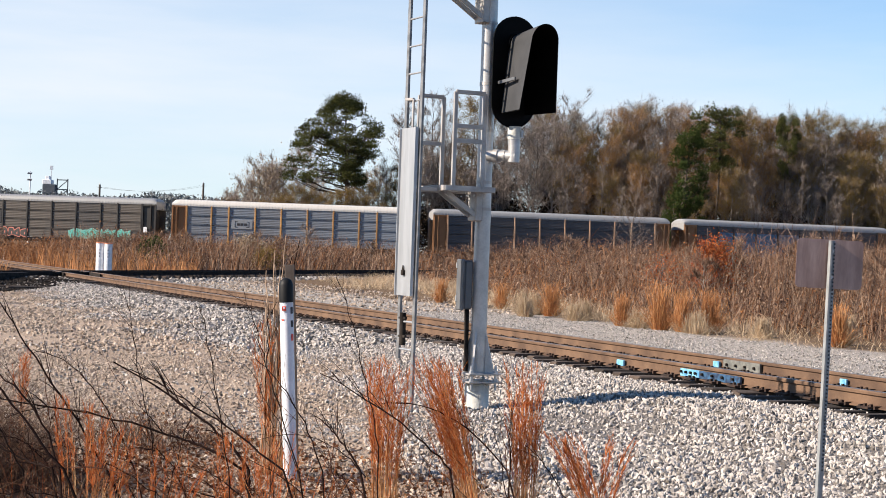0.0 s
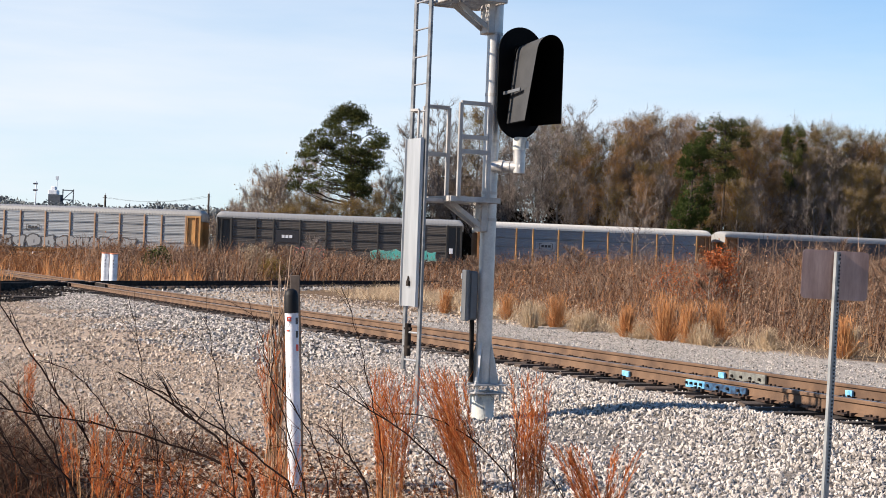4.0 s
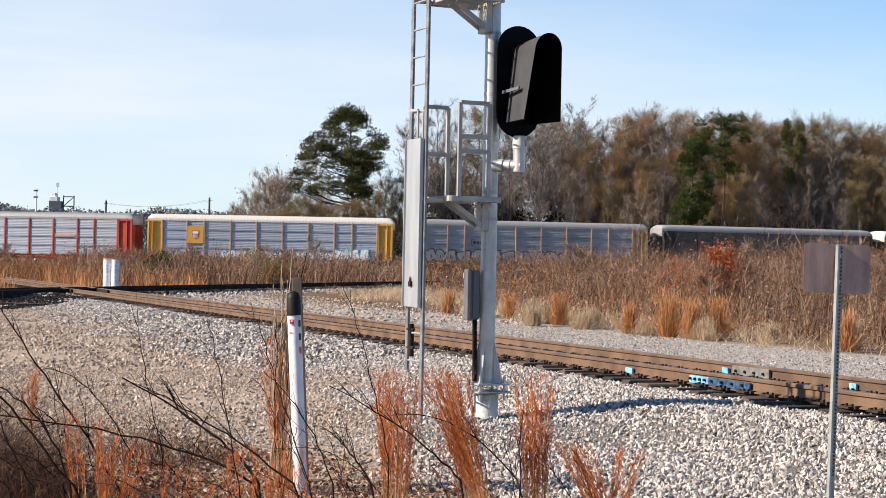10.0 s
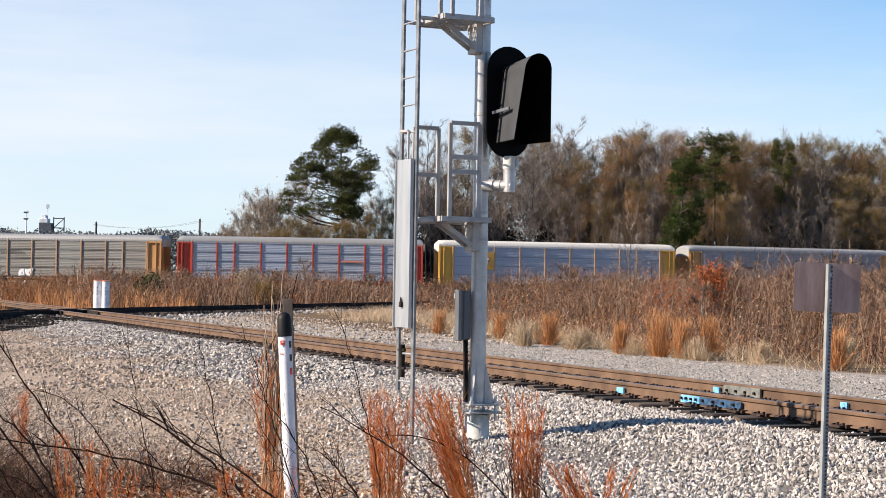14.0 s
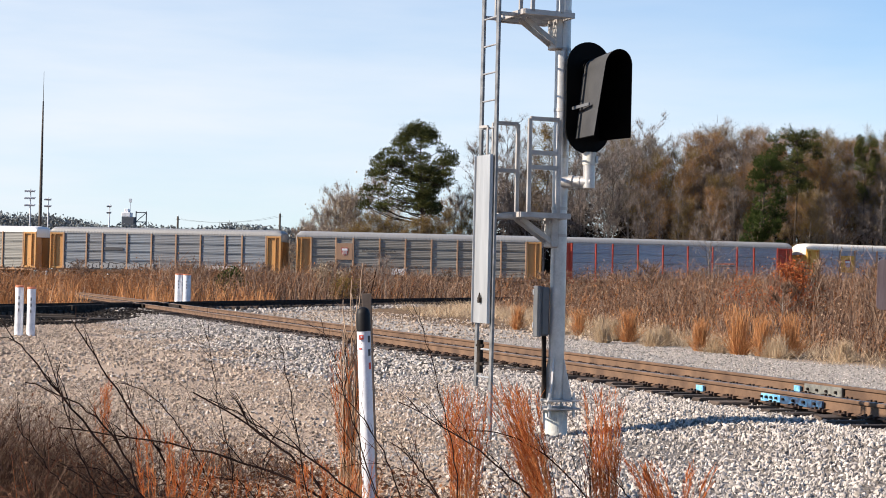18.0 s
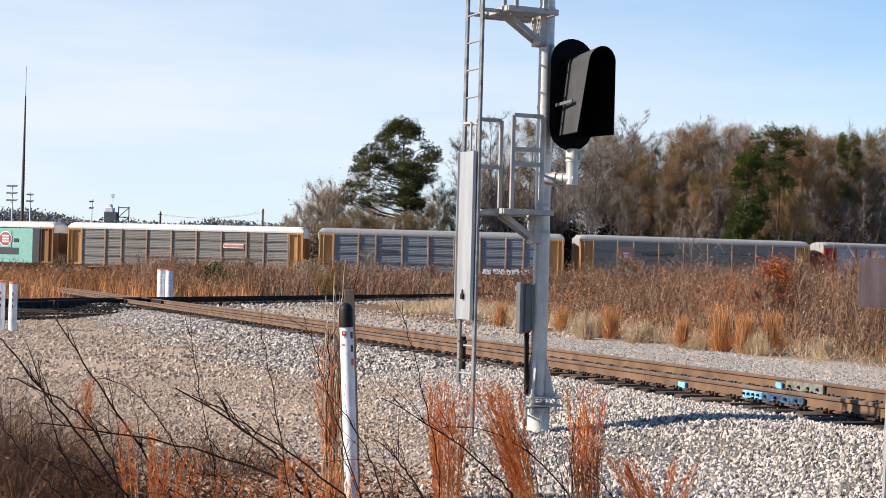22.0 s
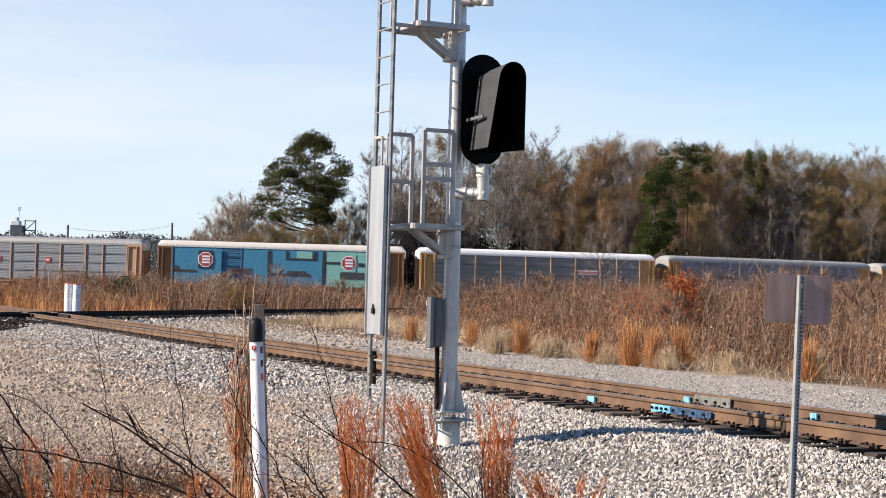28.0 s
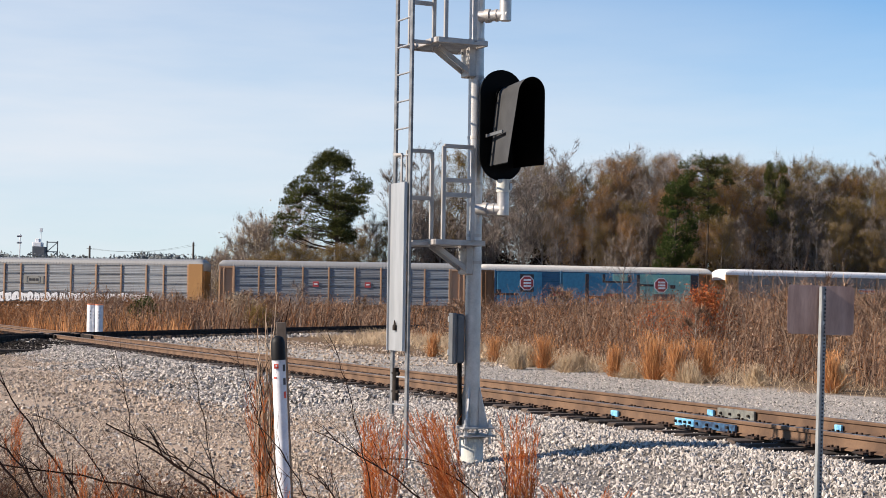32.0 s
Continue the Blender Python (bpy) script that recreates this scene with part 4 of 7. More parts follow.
def make_cars():
    c = AUTORACKS
    c[5] = autorack("grey autorack car with tan posts", S_GREY, R_WHITE, P_TAN, P_TAN, P_TAN)
    c[4] = autorack("grey autorack car with rusty ends and grey roof", S_GREY, R_GREY, P_RUST, P_TAN, P_RUST)
    k = c[3] = autorack("dark autorack car with pale roof and blue painted panels", S_DARK, R_GREY, P_RUST, P_BLACK, P_RUST)
    for a0, a1 in ((4.5, 6.2), (6.5, 9.1), (9.3, 11.9), (12.2, 14.8), (18, 20.4)):
        plate_on(k, "painted_panel", a0, a1, 1.5, 4.4, G_SKY if a0 < 12 else S_BLUEGREY, "panel painted strong blue")
    c[2] = autorack("grimy grey autorack car with rusty tan posts and grey roof", S_DARK, R_GREY, P_RUST, P_TAN, P_RUST)
    k = c[1] = autorack("blue-grey autorack car with yellow-brown posts and cream roof", S_GREY, R_CREAM, P_RUST, P_YELLOW, P_RUST)
    plate_on(k, "logo_patch", 6.6, 8.9, 2.75, 3.75, S_SILVER, "pale logo patch")
    word_bar(k, 7.75, 3.25, 1.5, 0.62, G_BLACK, G_BLACK)
    k = c[0] = autorack("grimy brown-grey autorack car with black posts and green graffiti", S_BROWN, R_GREY, P_BLACK, P_BLACK, P_BLACK)
    plate_on(k, "logo_patch", 6.5, 9.05, 2.6, 3.9, G_BLACK, "black logo patch")
    word_bar(k, 7.75, 3.25, 1.6, 0.8, G_WHITE)
    scrawl(k, 17.0, 24.2, 1.15, 2.1, G_TEAL, G_MINT, 4)
    scrawl(k, 8.5, 12.2, 1.15, 2.0, S_BROWN, G_PINK, 8)
    plate_on(k, "data_plate", 25.6, 26.0, 2.0, 2.6, G_WHITE)
    k = c[-1] = autorack("silver autorack car with yellow-brown posts and ribbed grey roof", S_SILVER, R_GREY, P_YELLOW, P_TAN, P_YELLOW)
    word_bar(k, 7.75, 3.3, 1.5, 0.62, G_BLACK, G_BLACK)
    scrawl(k, 1.9, 18.5, 1.2, 2.4, S_SILVER, S_DARK, 13, 1.6, "faint grey spray-paint outlines")
    k = c[-2] = autorack("pale silver autorack car with yellow ends and logo patch", S_WHITE, R_CREAM, P_GOLD, P_TAN, P_YELLOW)
    shield(k, 5.32, 3.55, 1.75, 1.9, P_GOLD, G_RED, G_WHITE)
    scrawl(k, 8.2, 20.5, 1.1, 1.8, G_WHITE, G_BLUE, 21)
    scrawl(k, 20.6, 24.0, 1.1, 2.2, G_WHITE, G_BLUE, 22)
    k = c[-3] = autorack("pale silver autorack car with bright orange-red ends and posts", S_WHITE, R_GREY, P_RED, P_RED, P_RED)
    plate_on(k, "word_strip", 18.0, 20.3, 3.12, 3.3, G_PINK, "faded red word bar")
    plate_on(k, "word_strip", 18.0, 20.3, 2.92, 2.98, G_BLACK, "thin black bar")
    scrawl(k, 2.2, 4.0, 1.1, 1.7, S_WHITE, S_DARK, 31)
    scrawl(k, 20.8, 22.3, 1.1, 1.8, S_WHITE, S_DARK, 33)
    k = c[-4] = autorack("dusty grey autorack car with tan posts, shield patch and dark slogan", S_TAN, R_GREY, P_YELLOW, P_TAN, P_TAN)
    shield(k, 5.32, 3.6, 1.75, 1.8, P_TAN, G_RED, G_WHITE)
    words("BUILDING AMERICA", 0.42, G_BLACK, k, on_side(9.1, 3.75, 0.12) @ pose(0, 0, 0, 90, 0, 0), label="dark slogan lettering")
    scrawl(k, 10.5, 12.0, 1.1, 1.9, G_WHITE, S_TAN, 41)
    k = c[-5] = autorack("silver-grey autorack car with tan posts and black graffiti", S_GREY, R_GREY, P_YELLOW, P_TAN, P_TAN)
    plate_on(k, "word_strip", 6.5, 8.7, 3.2, 3.55, S_DARK, "faded dark word bar")
    scrawl(k, 1.9, 12.2, 1.1, 1.75, S_SILVER, G_BLACK, 51)
    scrawl(k, 18.0, 23.5, 1.1, 1.75, G_WHITE, G_BLACK, 52)
    k = c[-6] = autorack("grey autorack car with tan posts and white roof", S_TAN, R_WHITE, P_YELLOW, P_TAN, P_TAN)
    plate_on(k, "word_strip", 18.0, 20.3, 3.25, 3.75, G_WHITE, "white strip")
    plate_on(k, "word_strip", 18.05, 20.25, 3.4, 3.65, G_PINK, "faded red word bar", 0.085)
    blue_car(c)
    k = c[-8] = autorack("grey autorack car with tan posts and two small red marks", S_GREY, R_GREY, P_TAN, P_TAN, P_TAN)
    for a in (10.6, 16.3):
        plate_on(k, "logo_patch", a - 0.32, a + 0.32, 2.95, 3.55, G_RED, "small red logo square")
        plate_on(k, "logo_bar", a - 0.2, a + 0.2, 3.2, 3.32, G_WHITE, "", 0.085)
    scrawl(k, 2.2, 6.0, 1.1, 1.9, S_GREY, P_RUST, 81)
    k = c[-9] = autorack("silver autorack car with yellow ends and white graffiti along the sill", S_SILVER, R_GREY, P_YELLOW, P_TAN, P_TAN)
    plate_on(k, "logo_patch", 6.6, 8.9, 2.9, 3.8, S_TAN, "grey logo patch")
    word_bar(k, 7.75, 3.35, 1.5, 0.62, G_BLACK, G_BLACK)
    scrawl(k, 3.0, 21.5, 0.95, 1.95, G_WHITE, S_DARK, 91, 0.9)
    for a in (0.0, CAR_L - 1.65):
        plate_on(k, "end_shroud", a + 0.05, a + 1.6, 1.3, 5.25, P_YELLOW, "yellow rounded end shroud", 0.13, 0.16)
    c[-10] = autorack("grey autorack car with tan posts and ends", S_TAN, R_GREY, P_YELLOW, P_TAN, P_TAN)


def blue_car(c):
    """The car whose whole side is painted blue and mint green."""
    k = c[-7] = autorack("autorack car painted blue and mint green all along its side", G_SKY, R_CREAM, P_RUST, G_SKY, P_RUST)
    blue2 = plain("bright_blue_paint", (0.04, 0.215, 0.35))
    plate_on(k, "painted_panel", 1.9, 7.0, 1.1, 4.95, blue2, "bright blue painted panel", 0.13)
    plate_on(k, "painted_panel", 9.4, 18.2, 1.1, 4.95, blue2, "bright blue painted panel", 0.13)
    plate_on(k, "painted_panel", 18.4, 24.4, 1.1, 4.95, G_MINT, "mint green painted panel", 0.13)
    plate_on(k, "painted_panel", 15.2, 16.9, 4.1, 4.9, G_MINT, "", 0.16)
    for a0, a1, z0, z1, mt in ((1.6, 4.3, 2.35, 2.6, G_BLACK), (1.7, 2.3, 2.35, 3.0, G_BLACK), (7.9, 10.3, 2.2, 2.9, S_DARK), (8.3, 9.4, 2.35, 2.8, G_RED),
                              (12.0, 12.4, 1.1, 4.9, G_BLACK), (12.4, 16.7, 2.15, 2.45, G_BLACK), (14.2, 16.2, 2.3, 2.75, S_DARK), (14.5, 15.4, 2.35, 2.65, G_RED),
                              (14.0, 14.3, 4.0, 4.9, G_BLACK), (14.0, 17.2, 3.95, 4.15, G_BLACK), (17.0, 17.4, 3.95, 4.9, G_BLACK), (18.0, 18.35, 1.1, 4.9, G_BLACK),
                              (18.4, 20.0, 3.6, 3.85, G_BLACK), (20.0, 22.6, 2.0, 2.75, S_DARK), (22.0, 22.6, 3.4, 3.8, G_BLACK), (24.4, 25.3, 1.1, 4.95, G_BLACK)):
        plate_on(k, "graffiti_stroke", a0, a1, z0, z1, mt, "", 0.17)
    octagon(k, 5.25, 3.75, 0.78, G_BLACK, G_WHITE, G_RED, G_WHITE)
    octagon(k, 20.9, 3.75, 0.78, G_MINT, G_WHITE, G_RED, G_WHITE)


make_cars()

def train_rows(n):
    """Poses of car n, once a second; its left end passes x = 0 a pitch apart from the next."""
    rows = []
    for t in range(33):
        s = SPEED * (t - 6.987) + PITCH * n + CAR_L / 2
        x, y, h = arc(s)
        rows.append((t, pose(x, y, FAR_RAIL, 0, 0, math.degrees(h))))
    return rows

# ---- the signal mast ----
MAST = (0.55, 18.66)
MAST_TURN = 26.0
DECK_Z = (2.44, 4.65)
ELBOW_Z = (2.83, 5.0)


def railing(parent, x0, x1, y, z0, mids, h=1.05):
    frame_g = Geo().bar((x0, y, z0), (x0, y, z0 + h), 0.045, 0.03, up=(0, 1, 0)).bar((x1, y, z0), (x1, y, z0 + h), 0.045, 0.03, up=(0, 1, 0))
    rail = part("railing_frame", frame_g.bar((x0, y, z0 + h), (x1, y, z0 + h), 0.035, 0.045), M_ALU_DULL, parent, "flat-bar aluminium railing frame")
    for z in mids:
        part("railing_bar", Geo().bar((x0, y, z0 + z), (x1, y, z0 + z), 0.02, 0.05), M_ALU_DULL, rail)
    return rail


def deck(parent, z):
    """A small grating platform on a bracket, between ladder and mast."""
    x0, x1, y0, y1 = -0.66, -0.05, -0.34, 0.36
    d = Geo()
    for a, b in (((x0, y0), (x1, y0)), ((x1, y0), (x1, y1)), ((x1, y1), (x0, y1)), ((x0, y1), (x0, y0))):
        d.bar((*a, z), (*b, z), 0.03, 0.06)
    frame_ob = part("platform_frame", d, M_ALU_DULL, parent, "aluminium platform frame")
    g = Geo()
    for y in np.arange(y0 + 0.03, y1, 0.035):
        g.bar((x0 + 0.01, y, z), (x1 - 0.01, y, z), 0.006, 0.03, bevel=0.001)
    for x in np.arange(x0 + 0.05, x1, 0.09):
        g.bar((x, y0 + 0.01, z + 0.01), (x, y1 - 0.01, z + 0.01), 0.006, 0.012, bevel=0.001)
    part("grating", g, M_GALV, frame_ob, "open bar grating")
    b = Geo()
    for y in (-0.075, 0.075):
        b.bar((x0 + 0.15, y, z - 0.03), (-0.1, y, z - 0.30), 0.02, 0.055)
    b.box((-0.1, 0, z - 0.17), (0.09, 0.2, 0.34), bevel=0.01)
    br = part("bracket", b, M_ALU_DULL, parent, "welded bracket with diagonal braces")
    k = Geo()
    for y, zz in product((-0.07, 0.07), (-0.06, -0.28)):
        k.tube([(-0.16, y, z + zz), (-0.13, y, z + zz)], 0.016, 6)
    part("bolt_set", k, M_GALV, br)
    railing(parent, -0.56, -0.20, y0, z, (0.52, 0.68))
    railing(parent, -0.66, -0.36, y1, z, (0.52,))


def elbow(parent, z):
    """The pipe arm that carries a signal head: out of the mast, round a bend, up."""
    arm = part("pipe_arm", Geo().tube([(0, -0.06, z), (0.1, -0.18, z), (0.222, -0.326, z)], 0.064, 20).tube([(0.2, -0.3, z - 0.066), (0.2, -0.3, z), (0.2, -0.3, z + 0.2)], 0.066, 20), M_ALU, parent, "aluminium pipe elbow")
    part("clamp_band", Geo().tube([(0.05, -0.12, z), (0.085, -0.163, z)], 0.078, 16), M_ALU_DULL, arm)
    part("clamp_band", Geo().tube([(0.125, -0.212, z), (0.14, -0.23, z)], 0.071, 16), M_ALU_DULL, arm)
    cap = part("collar", Geo().tube([(0.2, -0.3, z + 0.19), (0.2, -0.3, z + 0.33)], 0.075, 16), M_CONCRETE, arm, "beige cast collar")
    part("collar_lug", Geo().box((0.26, -0.35, z + 0.25), (0.03, 0.05, 0.08)), M_GALV, cap)
    return Vector((0.2, -0.3, z + 0.33))


def channel(a, b, w, d):
    """An upright folded sheet, w wide along y, with lips d deep towards -x."""
    o = [(0, -w / 2), (0, w / 2), (-d, w / 2), (-d, w / 2 - 0.012), (-0.014, w / 2 - 0.016), (-0.014, -w / 2 + 0.016), (-d, -w / 2 + 0.012), (-d, -w / 2)]
    n = len(o)
    vs = [(a[0] + x, a[1] + y, z) for z in (a[2], b[2]) for x, y in o]
    return Geo().add(vs, [(k, (k + 1) % n, n + (k + 1) % n, n + k) for k in range(n)] + [tuple(reversed(range(n))), tuple(range(n, 2 * n))])


def stadium(w, h, n=14):
    r = w / 2
    top = [(r * math.cos(math.pi * i / n), h / 2 - r + r * math.sin(math.pi * i / n)) for i in range(n + 1)]
    return top + [(-x, -z) for x, z in top]


def signal_head(parent, foot):
    """A three-light head: oval background plate, deep open-bottomed hood, housing behind. Faces -y."""
    c = foot + Vector((-0.03, 0, 0.60))
    head = part("background_plate", Geo().slab(stadium(0.55, 1.24), 0.02, pose(*c)), M_BLACK, parent, "matt black oval signal background plate")
    hood = Geo()
    # half widths where the hood leaves the plate and at its mouth, narrowing upwards, and how far it reaches out
    n, low, bend = 14, -0.46, 0.28
    steps = [(-1, low), (-1, low * 0.5), (-1, 0.0)] + [(math.cos(math.pi - math.pi * i / n), bend + math.sin(math.pi * i / n)) for i in range(n + 1)] + [(1, 0.0), (1, low * 0.5), (1, low)]
    vs, inner, m = [], [], len(steps)
    for k, h in steps:
        f = min(1.0, (min(h, bend) - low) / (bend - low))
        wb, wf = 0.155 - 0.075 * f, 0.228 - 0.062 * f
        zb, zf = (h, h) if h < bend else (bend + (h - bend) * 0.13, bend + (h - bend) * 0.185)
        y = c.y - (0.56 + 0.13 * (zf - low) / 0.9)
        vs += [(c.x + k * wb, c.y - 0.012, c.z + zb), (c.x + k * wf, y, c.z + zf)]
        inner += [(c.x + k * wf, y, c.z + zf), (c.x + k * wf * 0.96, y, c.z + zf - 0.008), (c.x + k * wb * 0.95, c.y - 0.012, c.z + zb - 0.008)]
    hood.add(vs, [(2 * i, 2 * i + 1, 2 * i + 3, 2 * i + 2) for i in range(m - 1)], True)
    hood_ob = part("hood", hood, M_HOOD, head, "dull black sheet-metal hood")
    # a separate near-black skin puts the shade inside the hood into colour
    lining = Geo().add(inner, [(3 * i + k, 3 * i + k + 1, 3 * i + k + 4, 3 * i + k + 3) for i in range(m - 1) for k in range(2)], True)
    part("hood_lining", lining, M_BLACK, hood_ob, "hood's inside, near-black for the shade within")
    part("hood_strap", Geo().bar((c.x - 0.20, c.y - 0.01, c.z - 0.13), (c.x - 0.215, c.y - 0.42, c.z - 0.115), 0.02, 0.035), M_BOX, hood_ob, "grey hood strap")
    for z in (0.32, 0.0, -0.32):
        part("lens", Geo().tube([(c.x, c.y - 0.012, c.z + z), (c.x, c.y - 0.05, c.z + z)], [0.11, 0.10], 20), M_BLACK, head, "dark unlit lens")
    part("lamp_housing", Geo().box((c.x, c.y + 0.09, c.z), (0.3, 0.16, 0.98), bevel=0.02), M_BLACK, head, "black lamp housing")
    return head


def signal_mast():
    t = thing("signal_mast", pose(*MAST, 0, 0, 0, MAST_TURN), "aluminium railway signal mast with ladder, platforms and black signal head", "railway signal")
    part("foundation", Geo().tube([(0, 0, -0.3), (0, 0, 0.27), (0, 0, 0.285)], [0.138, 0.138, 0.128], 32), M_CONCRETE, t, "round pale concrete foundation")
    base = Geo()
    for z in (0.31, 0.40):
        base.box((0, 0, z), (0.40, 0.40, 0.022), bevel=0.005)
    bp = part("base_plate", base, M_ALU_DULL, t, "pair of square aluminium base plates")
    for x, y in product((-0.15, 0.15), repeat=2):
        part("anchor_bolt", Geo().tube([(x, y, 0.22), (x, y, 0.49)], 0.016, 8).tube([(x, y, 0.41), (x, y, 0.44)], 0.03, 6).tube([(x, y, 0.32), (x, y, 0.345)], 0.03, 6),
             M_GALV, bp, "galvanised anchor bolt")
    pole = part("pole", Geo().tube([(0, 0, 0.40), (0, 0, 2.38)], 0.088, 28).tube([(0, 0, 2.38), (0, 0, 7.2)], 0.086, 28), M_ALU, t, "round aluminium pole")
    for z in (2.22, 2.52, 3.10, 3.62, 4.30, 4.72):
        part("band", Geo().tube([(0, 0, z), (0, 0, z + 0.035)], 0.0905, 28), M_ALU_DULL, pole)
    for a in range(4):
        g = Geo().slab([(0.085, 0.41), (0.19, 0.41), (0.185, 0.45), (0.085, 0.88)], 0.014, pose(0, 0, 0, 0, 0, 45 + a * 90))
        part("gusset", g, M_ALU, bp, "triangular aluminium gusset")
    for z in DECK_Z:
        deck(t, z)
    # ladder, with its rungs along the platform's outer side
    lx, wy = -0.895, 0.19
    ladder = part("ladder_rail", Geo().bar((lx, -wy, -0.02), (lx, -wy, 7.2), 0.03, 0.06, up=(0, 1, 0)), M_LADDER, t, "galvanised ladder rail in a darker, shaded tone")
    part("ladder_rail", Geo().bar((lx, wy, 0.55), (lx, wy, 7.2), 0.03, 0.06, up=(0, 1, 0)), M_LADDER, t, "galvanised ladder rail in a darker, shaded tone")
    for k in range(22):
        z = 0.66 + k * 0.303
        part("rung", Geo().tube([(lx, -wy, z), (lx, wy, z)], 0.011, 8), M_GALV, ladder)
    guard = part("climb_guard", channel((lx - 0.03, 0.015, 1.25), (lx - 0.03, 0.015, 3.09), 0.41, 0.035),
                 M_GALV, t, "smooth galvanised anti-climb panel on the ladder")
    part("padlock", Geo().box((lx - 0.06, 0.02, 1.50), (0.03, 0.05, 0.06)).tube([(lx - 0.06, 0.005, 1.53), (lx - 0.06, 0.02, 1.575), (lx - 0.06, 0.035, 1.53)], 0.008, 6),
         M_DARKSTEEL, guard, "dark padlock")
    part("guard_hook", Geo().bar((lx - 0.03, -0.04, 3.09), (lx - 0.03, -0.04, 3.40), 0.02, 0.03, up=(0, 1, 0)).bar((lx - 0.03, -0.04, 3.40), (lx - 0.03, 0.16, 3.41), 0.03, 0.03), M_ALU_DULL, guard)
    part("latch_rod", Geo().tube([(lx, 0.1, 0.70), (lx, 0.1, 1.06)], 0.035, 10).bar((lx, wy, 0.80), (lx, 0.02, 0.80), 0.03, 0.03).bar((lx, wy, 1.0), (lx, 0.02, 1.0), 0.03, 0.03),
         M_DARKSTEEL, t, "dark lower latch of the ladder guard")
    for z in DECK_Z:
        for y in (-wy, wy):
            part("ladder_tie", Geo().bar((lx, y, z - 0.02), (-0.66, y, z - 0.02), 0.03, 0.04), M_ALU_DULL, ladder)
    # junction box and conduit
    box = part("junction_box", Geo().box((-0.145, 0.08, 1.385), (0.11, 0.16, 0.55), bevel=0.02), M_BOX, t, "grey painted junction box")
    part("box_door", Geo().box((-0.21, 0.08, 1.385), (0.02, 0.18, 0.57), bevel=0.008), M_BOX, box)
    for z in (1.2, 1.57):
        part("hinge", Geo().tube([(-0.22, 0.155, z), (-0.22, 0.155, z + 0.06)], 0.014, 8), M_GALV, box)
    part("conduit", Geo().tube([(-0.13, 0.06, 1.12), (-0.125, 0.06, 0.85), (-0.12, 0.06, 0.6), (-0.11, 0.08, 0.42)], 0.027, 12), M_DARKSTEEL, t, "black cable conduit")
    foot = elbow(t, ELBOW_Z[0])
    signal_head(t, foot)
    elbow(t, ELBOW_Z[1])
    return t


signal_mast()


# ---- marker posts ----
def marker_post(x, y, z, h, r, lean, capped, label, group=""):
    t = thing("marker_post", pose(x, y, z, lean[1], lean[0], 0), label, "marker post", group)
    if capped:
        part("tube", Geo().tube([(0, 0, -0.2), (0, 0, h - 0.17)], r, 24), M_WHITE_PLASTIC, t)
        part("cap", Geo().tube([(0, 0, h - 0.18), (0, 0, h - 0.05), (0, 0, h - 0.015), (0, 0, h)], [r * 1.07, r * 1.05, r * 0.8, r * 0.3], 24), M_BLACK_PLASTIC, t, "black rounded plastic cap")
        part("red_mark", Geo().box((-0.015, -r - 0.002, h - 0.225), (0.034, 0.008, 0.034), bevel=0.002), M_RED, t, "small red printed square")
        part("mark_slot", Geo().box((-0.013, -r - 0.0075, h - 0.222), (0.012, 0.004, 0.012), bevel=0.001), M_WHITE_PLASTIC, t)
        for k, (z0, mt) in enumerate(((0.24, M_PRINT), (0.34, M_PRINT), (0.44, M_RED), (0.31, M_RED))):
            a = radians(-38 if k < 3 else -120)
            part("print_bar", Geo().box((0, 0, 0), (0.022, 0.006, 0.05 if k < 3 else 0.012), bevel=0.001), mt, t, "",
                 pose(r * 1.0 * math.cos(a), r * 1.0 * math.sin(a), h - 0.10 - z0 + 0.1, 0, 0, math.degrees(a) + 90))
    else:
        part("tube", Geo().tube([(0, 0, -0.2), (0, 0, h - 0.04)], r, 20), M_WHITE_PLASTIC, t)
        part("cap", Geo().tube([(0, 0, h - 0.05), (0, 0, h - 0.01), (0, 0, h)], [r * 1.08, r * 1.08, r * 0.8], 20), M_ORANGE_CAP, t, "faded orange cap")
        for k in range(3):
            part("print_bar", Geo().box((0.02, -r - 0.001, h * 0.75 - k * 0.16), (0.03, 0.004, 0.08), bevel=0.001), M_PRINT, t)
    return t


marker_post(-1.0, 12.45, 0.0, 1.50, 0.051, (-3.3, 0), True, "leaning white plastic cable marker post with a black cap")
for i, (x, y, h) in enumerate(((-16.22, 81.5, 1.45), (-15.78, 81.3, 1.43))):
    marker_post(x, y, 0.24, h, 0.19, (0, 0), False, "white marker post with an orange cap beyond the crossing", "white posts by the crossing")
for i, (x, y, h) in enumerate(((-12.85, 43.4, 1.30), (-12.5, 43.3, 1.27))):
    marker_post(x, y, 0.0, h, 0.11, (0, 0), False, "white marker post with an orange cap near the crossing", "white posts by the track")


def flat_marker():
    """A flat flexible marker leaning behind the white post."""
    t = thing("flat_marker_post", pose(-0.985, 12.62, 0, 0, -3.3, 0), "flat grey-brown fibreglass marker leaning behind the white post", "marker post")
    part("blade", Geo().box((0, 0, 0.70), (0.075, 0.012, 1.80), bevel=0.004), M_FLAT_POST, t)


flat_marker()


